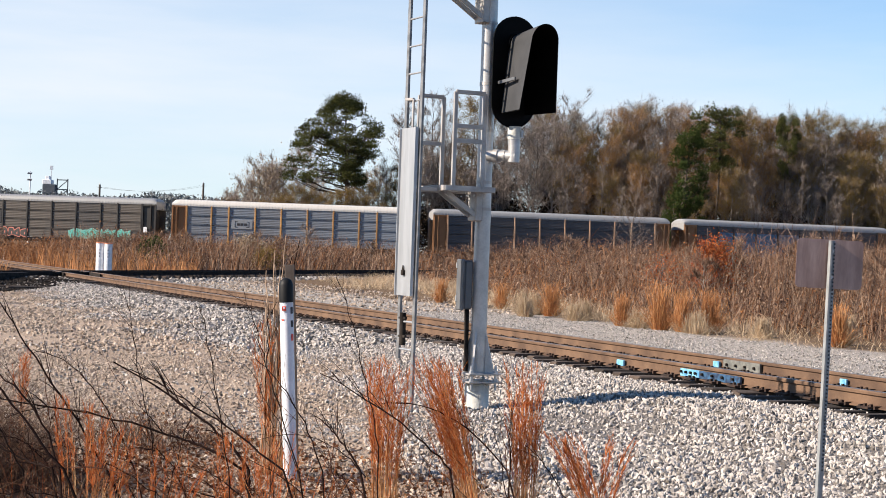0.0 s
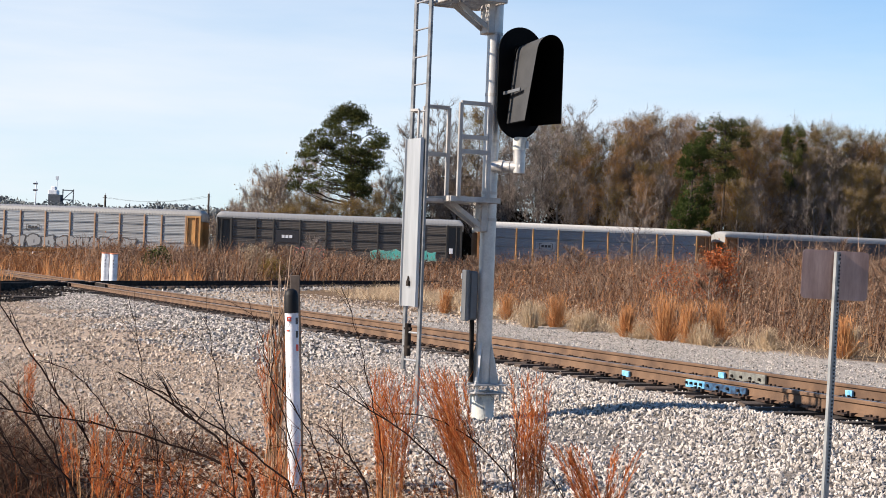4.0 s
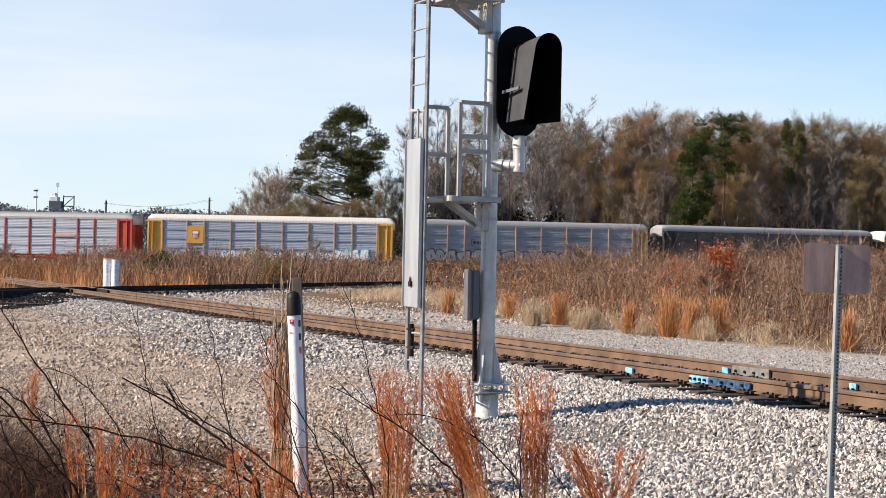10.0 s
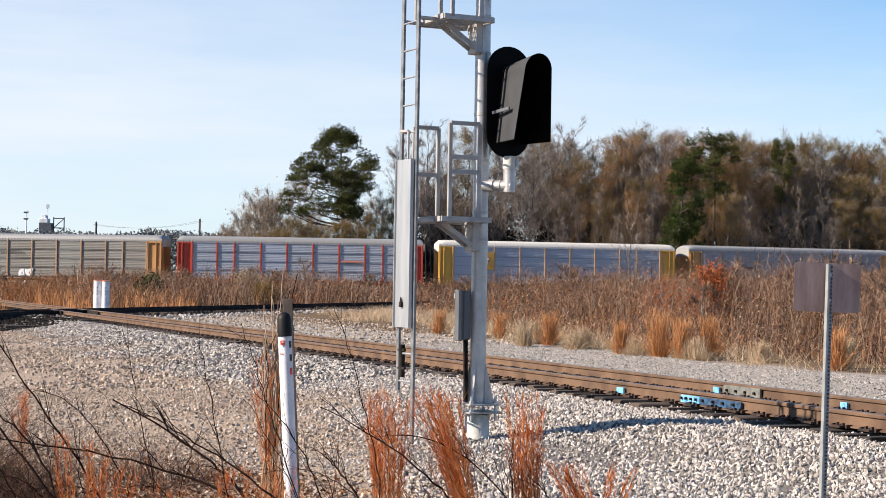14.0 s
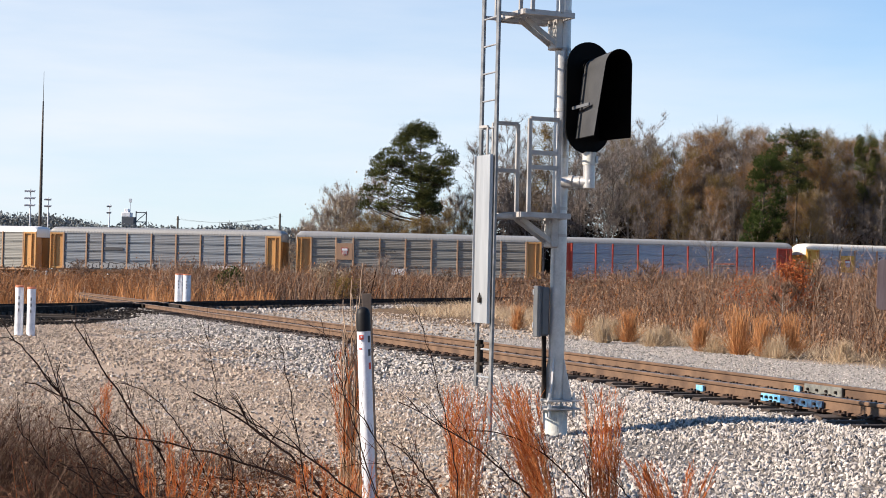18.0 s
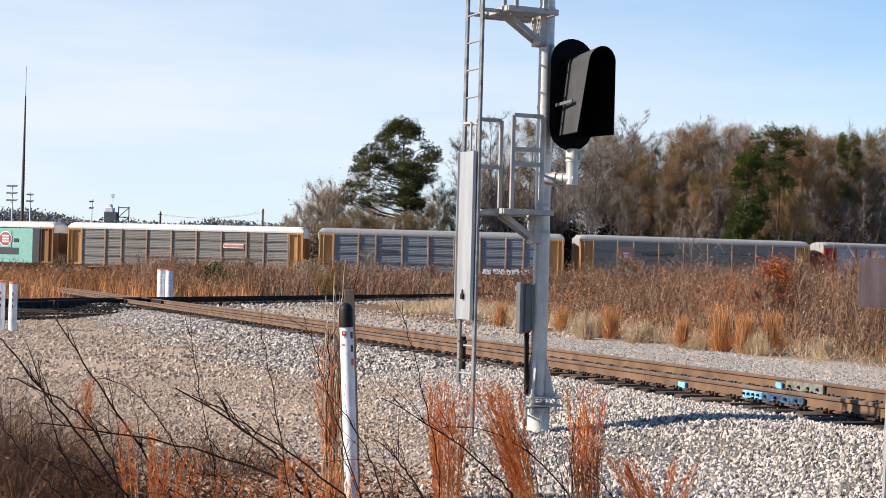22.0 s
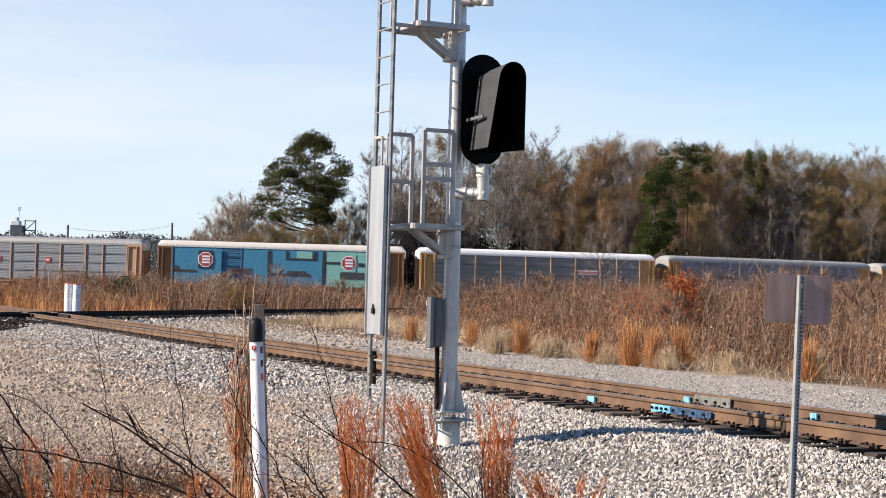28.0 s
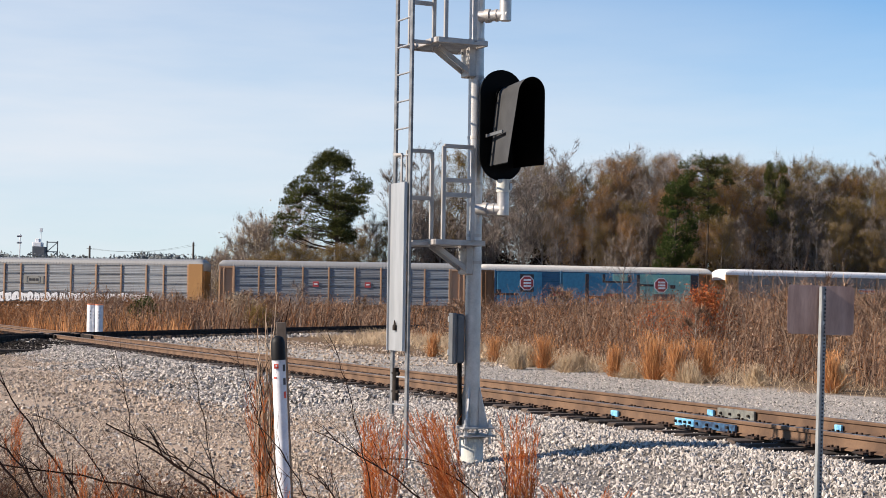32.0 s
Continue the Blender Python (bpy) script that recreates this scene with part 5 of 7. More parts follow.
# ---- the sign seen from behind ----
def back_of_sign():
    t = thing("road_sign", pose(2.60, 11.0, 0, 0, 1.2, 6), "bare metal sign seen from behind on a galvanised post", "sign")
    outline = []
    w, h, r = 0.455, 0.325, 0.03
    for cx, cz, a0 in ((w / 2 - r, h / 2 - r, 0), (-w / 2 + r, h / 2 - r, 90), (-w / 2 + r, -h / 2 + r, 180), (w / 2 - r, -h / 2 + r, 270)):
        outline += [(cx + r * math.cos(radians(a0 + k * 22.5)), cz + r * math.sin(radians(a0 + k * 22.5))) for k in range(5)]
    part("sign_plate", Geo().slab(outline[::-1], 0.004, pose(0.0, 0.03, 1.745)), M_SIGNBACK, t, "dull reddish aluminium sign back")
    # a folded channel: two flanks and a web
    o = [(-0.022, 0.006), (-0.018, 0.008), (-0.012, -0.014), (-0.009, -0.016), (0.040, 0.052), (0.046, 0.050), (-0.004, -0.022), (-0.014, -0.022)]
    n = len(o)
    vs = [(x, y, z) for z in (-0.35, 1.9) for x, y in o]
    g = Geo().add(vs, [(k, (k + 1) % n, n + (k + 1) % n, n + k)[::-1] for k in range(n)] + [tuple(range(n)), tuple(reversed(range(n, 2 * n)))])
    ch = part("post", g, M_CHANNEL, t, "galvanised U-channel post with punched holes")
    holes = Geo()
    for k in range(60):
        holes.box((0.020, 0.010, 1.88 - k * 0.0254), (0.010, 0.016, 0.012), bevel=0.001)
    tagged(part("punched_strip", holes, M_PRINT, ch, "dark punched hole strip"), kind="stuff")
    for z in (1.66, 1.83):
        part("bolt", Geo().tube([(0, -0.012, z), (0, 0.035, z)], 0.009, 8).tube([(0, -0.016, z), (0, -0.008, z)], 0.014, 6), M_GALV, t)


back_of_sign()

# ---- plants ----
def ribbons(base, height, lean, width, rng, bend=0.35, seg=3):
    """Upright tapering blades: base (n, 3), height (n,), lean (n, 2) sideways at the tip; returns verts, quads."""
    n = len(base)
    th = rng.uniform(0, 6.28318, n)
    side = np.stack([np.cos(th), np.sin(th), np.zeros(n)], -1)
    vs = []
    for k in range(seg + 1):
        f = k / seg
        c = base.copy()
        c[:, :2] += lean * (f * (1 - bend) + bend * f * f)[..., None] if np.ndim(f) else lean * (f * (1 - bend) + bend * f * f)
        c[:, 2] += height * f
        w = (width * (1 - 0.85 * f))[:, None]
        vs += [c - side * w / 2, c + side * w / 2]
    verts = np.stack(vs, 1).reshape(-1, 3)
    m = 2 * (seg + 1)
    q = np.array([(2 * k, 2 * k + 1, 2 * k + 3, 2 * k + 2) for k in range(seg)])
    faces = (np.arange(n)[:, None, None] * m + q[None]).reshape(-1, 4)
    return verts, faces


def flakes(centre, size, rng, flat=0.0):
    """Small leaf quads at centre (n, 3), turned every way."""
    n = len(centre)
    a = rng.normal(size=(n, 3))
    a[:, 2] *= 1 - flat
    a /= np.linalg.norm(a, axis=1)[:, None]
    b = np.cross(a, rng.normal(size=(n, 3)))
    b /= np.linalg.norm(b, axis=1)[:, None]
    s = (size if np.ndim(size) else np.full(n, size))[:, None]
    k = rng.uniform(0.45, 0.9, n)[:, None]
    verts = np.stack([centre - a * s, centre - b * s * k * 0.8, centre + a * s, centre + b * s * k], 1).reshape(-1, 3)
    return verts, np.arange(4 * n).reshape(n, 4)


def join(*pairs):
    v, f, k = [], [], 0
    for a, b in pairs:
        v.append(a)
        f.append(b + k)
        k += len(a)
    return np.concatenate(v), np.concatenate(f)


def on_ground(x, y):
    return np.stack([x, y, ground_z(x, y) - 0.03], -1)


BRUSH_X = np.array((14.5, 10.4, 7.9, 4.9, 3.2, 1.8, -1.0, -4.0))
BRUSH_Y = np.array((28.0, 36.0, 43.0, 52.0, 65.0, 85.0, 106.0, 120.0))


def beyond_crossing(x, y):
    return (x - CR_P[0]) * CR_N[0] + (y - CR_P[1]) * CR_N[1]


def brush_field():
    """Tall dry brush between the tracks and the train, in three colours of stem."""
    rng = np.random.default_rng(11)
    n = 78000
    y = 34 + (172 - 34) * rng.random(n) ** 1.15
    x = rng.uniform(-0.33, 0.34, n) * y
    xb = np.interp(y, BRUSH_Y, BRUSH_X)
    c = beyond_crossing(x, y)
    edge = np.where(c > 3.0, x - xb - 0.9 * soft_noise(x * 0.9, y * 0.9), -c - 6.0)
    r = np.hypot(x - ARC_C[0], y - ARC_C[1]) - ARC_R
    keep = (edge > 0) & (np.abs(c) > 2.6) & (r > 3.2) & (np.abs(x * NQ[0] + y * NQ[1] - Q_MID) > 2.3)
    x, y, edge, c = x[keep], y[keep], edge[keep], c[keep]
    n = len(x)
    patch = 0.5 + 0.3 * soft_noise(x * 0.22 + 3, y * 0.22) + 0.35 * soft_noise(x * 0.75, y * 0.5 + 5)
    left = ramp01(x / y, -0.19, -0.25)
    tall = (0.7 + 1.25 * ramp01(edge, 0, 8) + 0.9 * patch * ramp01(edge, 1, 9)) * (0.86 + 0.3 * patch)
    tall = np.where(c > 0, tall, (1.5 + 1.5 * patch) * (1 - 0.3 * left))
    h = tall * rng.uniform(0.4, 1.12, n)
    lean = rng.normal(0, 0.3, (n, 2)) * (0.6 + 0.4 * ramp01(y, 45, 70))[:, None] * h[:, None] + np.array((0.10, 0.0)) * h[:, None]
    w = 0.008 + 0.00022 * y
    w = w * rng.uniform(0.6, 1.7, n)
    pts = on_ground(x, y)
    kind = np.where(rng.random(n) < 0.16 + 0.6 * left + 0.22 * (soft_noise(x * 0.15, y * 0.15) > 0.35), 1, np.where(rng.random(n) < 0.2, 2, 0))
    for k, (mt, name, label) in enumerate(((M_BRUSH, "dry_brush", "tall brown dry brush and weed stems"), (M_BRUSH_RED, "red_brush", "reddish dry broomsedge stems among brush"),
                                           (M_BRUSH_DARK, "dark_brush", "dark bare weed stems among brush"))):
        s = kind == k
        stems = ribbons(pts[s], h[s], lean[s], w[s], rng)
        # side twigs and seed heads
        m = int(s.sum())
        f = rng.uniform(0.45, 1.0, m)
        tw = pts[s] + np.stack([lean[s][:, 0] * f, lean[s][:, 1] * f, h[s] * f], -1)
        twigs = ribbons(tw, h[s] * rng.uniform(0.05, 0.28, m), rng.normal(0, 0.3, (m, 2)) * h[s][:, None], w[s] * 0.7, rng, seg=1)
        f3 = rng.uniform(0.25, 0.9, m)
        tw = pts[s] + np.stack([lean[s][:, 0] * f3, lean[s][:, 1] * f3, h[s] * f3], -1)
        twigs = join(twigs, ribbons(tw, h[s] * rng.uniform(0.0, 0.25, m), rng.normal(0, 0.35, (m, 2)) * h[s][:, None], w[s] * 0.7, rng, seg=1))
        f2 = rng.uniform(0.3, 1.0, m)
        fl = flakes(pts[s] + np.stack([lean[s][:, 0] * f2, lean[s][:, 1] * f2, h[s] * f2], -1) + rng.normal(0, 0.1, (m, 3)), 0.022 + 0.00045 * y[s], rng)
        v, q = join(stems, twigs, fl)
        tagged(new(name, arrays_mesh(name, v, q, mt)), label, "brush", kind="stuff")


brush_field()


def straw_grass():
    """Low pale grass along the brush and between the tracks."""
    rng = np.random.default_rng(12)
    n = 170000
    y = rng.uniform(30, 112, n)
    x = rng.uniform(-16, 0.34 * y, n)
    xb = np.interp(y, BRUSH_Y, BRUSH_X)
    c = beyond_crossing(x, y)
    q = x * NQ[0] + y * NQ[1]
    e = x - xb + 0.8 * soft_noise(x * 1.1, y * 1.1)
    band = np.where(y > 75, 6.5, np.where(y > 52, 2.8, 2.5))
    keep = (e > -band) & (e < 1.6) & (c > 2.4) & (q > 19.2) & (rng.random(n) < np.where(y > 75, 0.7, np.where(x / y > 0.2, 0.3, 1.0)))
    x, y = x[keep], y[keep]
    n = len(x)
    h = rng.uniform(0.08, 0.55, n) * (0.7 + 0.5 * soft_noise(x, y)) * (0.55 + 0.45 * ramp01(y, 34, 42))
    v, f = ribbons(on_ground(x, y), h, rng.normal(0, 0.9, (n, 2)) * h[:, None], 0.008 + 0.0002 * y, rng)
    tagged(new("straw_grass", arrays_mesh("straw_grass", v, f, M_STRAW)), "low pale straw-coloured grass beside the gravel road", "grass", kind="stuff")
    # the litter edge
    n = 26000
    y = rng.uniform(60, 175, n)
    x = -rng.uniform(0.14, 0.34, n) * y
    c = beyond_crossing(x, y)
    k = (c < -4.2) & (c > -16) & (np.abs(x * NQ[0] + y * NQ[1] - Q_MID) > 2.0)
    x, y = x[k], y[k]
    n = len(x)
    h = rng.uniform(0.35, 1.3, n) * ramp01(-c[k], 3.4, 8.0) + 0.1
    v, f = ribbons(on_ground(x, y), h, rng.normal(0, 0.25, (n, 2)) * h[:, None], 0.012 + 0.0003 * y, rng)
    tagged(new("orange_grass", arrays_mesh("orange_grass", v, f, M_TUFT)), "orange-brown standing grass beyond the crossing", "grass", kind="stuff")


straw_grass()


def tuft(name, x, y, h, spread, n, material, label, category, seed, lean=(0, 0), width=0.006, group="", fuzz=0, wild=0.07):
    """One clump of upright grass, its stems as one mesh."""
    rng = np.random.default_rng(seed)
    r, th = spread * np.sqrt(rng.random(n)) * 0.5, rng.uniform(0, 6.28, n)
    bx, by = r * np.cos(th), r * np.sin(th)
    hh = h * (1.08 - 0.75 * rng.random(n) ** 1.3)
    ln = np.stack([bx, by], -1) * rng.uniform(-0.3, 0.9, n)[:, None] + rng.normal(0, wild, (n, 2)) * hh[:, None] + np.array(lean) * hh[:, None]
    if wild > 0.1:
        # a ragged skirt of short blades round taller ones
        low = rng.random(n) < 0.45
        hh = np.where(low, hh * 0.5, hh)
        ln = np.where(low[:, None], ln * 1.6 + np.stack([bx, by], -1) * 0.8, ln - np.stack([bx, by], -1) * 0.5)
    base = np.stack([bx, by, np.full(n, -0.03)], -1)
    pairs = [ribbons(base, hh, ln, width * rng.uniform(0.6, 1.5, n), rng, seg=4)]
    if fuzz:
        for _ in range(fuzz):
            f = rng.uniform(0.45, 1.0, n)
            p = base + np.stack([ln[:, 0] * (0.65 * f + 0.35 * f * f), ln[:, 1] * (0.65 * f + 0.35 * f * f), hh * f], -1)
            pairs.append(ribbons(p, hh * rng.uniform(0.05, 0.13, n), rng.normal(0, 0.035, (n, 2)) + np.array(lean) * 0.08, np.full(n, width * 0.9), rng, seg=1))
    v, f = join(*pairs)
    t = thing(name, pose(x, y, float(ground_z(x, y))), label, category, group)
    part("tuft", arrays_mesh("tuft", v, f, material), None, t)
    return t


def broomsedge(x, y, h, spread, n, lean, seed):
    """A clump of broomsedge: pale stems fanning out of a narrow foot, each with a feathery red-orange plume that nods outward."""
    rng = np.random.default_rng(seed)
    r, th = spread * 0.42 * np.sqrt(rng.random(n)), rng.uniform(0, 6.28318, n)
    b = np.stack([r * np.cos(th), r * np.sin(th), np.full(n, -0.03)], -1)
    hh = h * (1.06 - 0.5 * rng.random(n) ** 1.8)
    ln = b[:, :2] * rng.uniform(0.2, 1.0, n)[:, None] + rng.normal(0, 0.045, (n, 2)) * hh[:, None] + np.array(lean) * hh[:, None] * rng.uniform(0.75, 1.2, n)[:, None]
    bend = 0.55
    stems = [ribbons(b, hh, ln, rng.uniform(0.0035, 0.006, n), rng, bend, 6)]
    m = n * 2
    bb = b[rng.integers(0, n, m)]
    low = hh.mean() * rng.uniform(0.2, 0.6, m)
    stems.append(ribbons(bb, low, bb[:, :2] * 1.2 + rng.normal(0, 0.12, (m, 2)) * low[:, None] + np.array(lean) * low[:, None] * 0.6, rng.uniform(0.003, 0.006, m), rng, 0.6, 3))
    t = thing("broomsedge_clump", pose(x, y, float(ground_z(x, y))), "rust-orange feathery broomsedge clump on gravel", "grass clump", "broomsedge clumps on the gravel")
    part("stem_tuft", arrays_mesh("stem_tuft", *join(*stems), M_SEDGE_STEM), None, t, "straw-orange stems")
    hairs = []
    for _ in range(34):
        f = 1.0 - 0.58 * rng.random(n) ** 1.15
        g = f * (1 - bend) + bend * f * f
        p = b + np.stack([ln[:, 0] * g, ln[:, 1] * g, hh * f], -1)
        up = rng.uniform(0.03, 0.085, n)
        out = ln / np.maximum(hh, 0.1)[:, None] * up[:, None] * 1.6 + rng.normal(0, 0.02, (n, 2))
        hairs.append(ribbons(p, up, out, rng.uniform(0.0035, 0.0068, n), rng, seg=1))
    tagged(part("feathery_top", arrays_mesh("feathery_top", *join(*hairs), M_SEDGE), None, t, "feathery red-orange plumes"), kind="stuff")


def grass_clumps():
    rnd = random.Random(8)
    for x, y, h, s in ((3.55, 49.0, 1.05, 0.62), (2.9, 51.0, 0.8, 0.5), (4.35, 46.6, 0.65, 0.6), (5.0, 43.8, 0.95, 0.45), (5.75, 41.6, 1.25, 0.7), (6.25, 41.2, 1.1, 0.55),
                       (6.95, 41.3, 1.15, 0.8), (8.9, 36.2, 1.0, 0.45), (2.3, 53.5, 0.9, 0.4), (1.3, 55.5, 0.85, 0.45), (0.35, 58.5, 0.9, 0.5), (9.3, 37.4, 0.8, 0.5),
                       (7.9, 39.6, 0.55, 0.7), (2.75, 48.0, 0.62, 0.7), (3.15, 49.6, 0.7, 0.6), (4.0, 45.8, 0.55, 0.9), (6.5, 40.6, 0.6, 1.1), (5.3, 42.6, 0.5, 0.9)):
        tuft("grass_clump", x, y, h * 0.92, s * 0.52, 560, M_TUFT if h > 0.88 else M_STRAW, "upright golden-brown grass clump at the brush edge" if h > 0.88 else "low pale straw grass clump at the brush edge", "grass clump", rnd.randrange(9999), (rnd.uniform(-.05, .08), 0), 0.015,
             "golden clumps along the road", 3, 0.17)
    # in front
    for x, y, h, s, n, lean in ((-0.25, 10.6, 1.0, 0.20, 62, (-0.02, 0)), (0.34, 10.5, 0.99, 0.16, 46, (-0.30, 0)), (0.28, 10.7, 1.0, 0.18, 46, (-0.20, 0)),
                                (0.64, 10.6, 1.0, 0.16, 50, (-0.03, 0)), (1.08, 10.4, 0.60, 0.15, 26, (-0.35, 0)), (1.10, 10.4, 0.60, 0.12, 12, (0.18, 0)),
                                (-1.16, 12.75, 1.12, 0.24, 38, (-0.04, 0)), (-2.12, 10.3, 0.72, 0.34, 20, (-0.05, 0)), (-1.90, 10.1, 0.62, 0.3, 12, (0.1, 0)),
                                (-1.12, 9.8, 0.6, 0.2, 12, (0, 0)), (-0.95, 10.2, 0.55, 0.34, 14, (0.0, 0)), (-3.55, 14.6, 0.75, 0.12, 12, (0, 0)), (-1.55, 9.9, 0.5, 0.4, 10, (0.1, 0))):
        broomsedge(x, y, h, s, n, lean, rnd.randrange(9999))


grass_clumps()


def weeds():
    """Thin dry weeds, fallen leaves and broken sticks over the near ground."""
    rng = np.random.default_rng(21)
    n = 9000
    y = rng.uniform(8.6, 15.0, n)
    x = rng.uniform(-4.8, 1.0, n)
    patchy = soft_noise(x * 1.3 + 2, y * 1.3)
    keep = rng.random(n) < (ramp01(x / y, 0.02, -0.26) * 0.8 + 0.05) * ramp01(patchy, -0.5, 0.5) * ramp01(y, 15.2, 12.0)
    x, y = x[keep], y[keep]
    n = len(x)
    h = rng.uniform(0.08, 0.5, n) * (0.5 + 0.75 * ramp01(x / y, -0.12, -0.3))
    v, f = ribbons(on_ground(x, y), h, rng.normal(0, 0.75, (n, 2)) * h[:, None], rng.uniform(0.003, 0.007, n), rng)
    tagged(new("tangled_weeds", arrays_mesh("tangled_weeds", v, f, M_BRUSH_DARK)), "thin dark dry weeds and broken stems", "weeds", kind="stuff")
    n = 260
    y = rng.uniform(8.8, 11.5, n)
    x = rng.uniform(-2.9, 0.4, n)
    keep = rng.random(n) < ramp01(soft_noise(x * 2.2, y * 1.1), -0.2, 0.6)
    x, y = x[keep], y[keep]
    n = len(x)
    h = rng.uniform(0.25, 0.75, n)
    v, f = ribbons(on_ground(x, y), h, rng.normal(0, 0.28, (n, 2)) * h[:, None], np.full(n, 0.0045), rng)
    tagged(new("rust_weeds", arrays_mesh("rust_weeds", v, f, M_SEDGE)), "scattered rust-coloured grass stems among weeds", "weeds", kind="stuff")
    # fallen leaves and bits of stem lying in patches
    n = 30000
    y = rng.uniform(10.5, 17.5, n)
    x = rng.uniform(-5.6, 0.6, n)
    p = soft_noise(x * 1.1 + 7, y * 0.9) + 0.35 * soft_noise(x * 3.1, y * 3.1 + 2)
    keep = (rng.random(n) < ramp01(p, -0.1, 0.5) * ramp01(y, 17.5, 13.5) * (0.25 + 0.75 * ramp01(x / y, -0.02, -0.15)))
    keep |= rng.random(n) < 0.5 * ramp01(np.hypot(x + 3.4, y - 12.0), 1.9, 0.9)
    keep |= rng.random(n) < 0.8 * ramp01(np.hypot((x + 1.2) * 0.7, y - 12.2), 1.5, 0.7)
    x, y = x[keep], y[keep]
    n = len(x)
    pts = on_ground(x, y)
    pts[:, 2] += 0.03 + rng.uniform(0.0, 0.05, n)
    half = n // 2
    sticks = ribbons(pts[half:], rng.uniform(-0.02, 0.05, n - half), rng.normal(0, 0.12, (n - half, 2)), rng.uniform(0.004, 0.009, n - half), rng, seg=1)
    v, f = join(flakes(pts[:half], rng.uniform(0.012, 0.03, half), rng, 0.5), sticks)
    tagged(new("leaf_litter", arrays_mesh("leaf_litter", v, f, M_LITTER)), "red-brown fallen leaves and stems on gravel", "litter", kind="stuff")


weeds()


def tangled_bush(x0, y0, w, h, n, seed, label):
    """A mound of fine dark arching stems with a few withered leaves."""
    rng = np.random.default_rng(seed)
    t = thing("tangled_bush", pose(x0, y0, 0), label, "shrub")
    r, th = w * 0.5 * np.sqrt(rng.random(n)), rng.uniform(0, 6.28, n)
    b = np.stack([r * np.cos(th) * 1.2, r * np.sin(th), np.full(n, -0.02)], -1)
    hh = h * rng.uniform(0.3, 1.05, n) * (1 - 0.55 * (r / (w * 0.5)) ** 2)
    ln = rng.normal(0, 0.55, (n, 2)) * hh[:, None] + b[:, :2] * 0.25
    stems = ribbons(b, hh, ln, rng.uniform(0.003, 0.008, n), rng, 0.8, 4)
    pairs = [stems]
    for _ in range(3):
        f = rng.uniform(0.35, 1.0, n)
        p = b + np.stack([ln[:, 0] * f, ln[:, 1] * f, hh * f], -1)
        pairs.append(ribbons(p, rng.uniform(-0.06, 0.16, n), rng.normal(0, 0.11, (n, 2)), np.full(n, 0.0035), rng, seg=1))
    part("stem_tangle", arrays_mesh("stem_tangle", *join(*pairs), M_BRUSH_DARK), None, t)
    f = rng.uniform(0.2, 0.9, n)
    p = b + np.stack([ln[:, 0] * f, ln[:, 1] * f, hh * f], -1)
    part("withered_foliage", arrays_mesh("withered_foliage", *flakes(p[: n // 2], 0.014, rng), M_LITTER), None, t, "withered brown leaves")


tangled_bush(-3.75, 11.6, 1.9, 0.98, 6500, 41, "dense tangle of dark brown bare stems")
tangled_bush(-2.75, 11.0, 1.2, 0.42, 550, 42, "low tangle of dark brown bare stems")
tangled_bush(-2.35, 14.2, 0.9, 0.42, 450, 43, "small thin bush of dark bare stems")


def cane(parent, pts, r, seed, twigs=5, material=None):
    """A long arching stem with side twigs."""
    rnd = random.Random(seed)
    pts = [Vector(p) for p in pts]
    line = []
    for i in range(17):
        f = i / 16
        a, b, c = pts
        p = a * (1 - f) ** 2 + b * 2 * f * (1 - f) + c * f * f
        line.append(p + Vector((rnd.gauss(0, .006), rnd.gauss(0, .006), rnd.gauss(0, .006))))
    g = Geo().tube(line, [r * (1 - 0.6 * i / 16) for i in range(17)], 6, False)
    for _ in range(twigs):
        i = rnd.randrange(5, 15)
        d = (line[i + 1] - line[i]).normalized()
        o = (d + Vector((rnd.uniform(-.7, .7), rnd.uniform(-.5, .5), rnd.uniform(-.2, .8)))).normalized() * rnd.uniform(0.08, 0.3)
        g.tube([line[i], line[i] + o * 0.5 + Vector((0, 0, 0.01)), line[i] + o], [r * 0.45, r * 0.32, r * 0.12], 4, False)
    return part("cane", g, material or M_CANE, parent)


def arch_cane(parent, root, a, b, c, r, seed):
    """A cane that climbs from its root to a and arches over b to c, with side twigs."""
    rnd = random.Random(seed)
    line = [root, root.lerp(a, 0.35), root.lerp(a, 0.7)]
    line += [a * (1 - f) ** 2 + b * 2 * f * (1 - f) + c * f * f + Vector((rnd.gauss(0, .005), rnd.gauss(0, .005), rnd.gauss(0, .005))) for f in (i / 15 for i in range(16))]
    n = len(line) - 1
    g = Geo().tube(line, [r * (1 - 0.6 * i / n) for i in range(n + 1)], 6, False)
    for _ in range(9):
        i = rnd.randrange(6, n)
        d = (line[i] - line[i - 1]).normalized()
        o = (d + Vector((rnd.uniform(-.6, .6), rnd.uniform(-.5, .5), rnd.uniform(-.3, .7)))).normalized() * rnd.uniform(0.06, 0.34)
        g.tube([line[i], line[i] + o * 0.5 + Vector((0, 0, 0.012)), line[i] + o], [r * 0.4, r * 0.3, r * 0.12], 4, False)
    part("cane", g, M_CANE, parent)


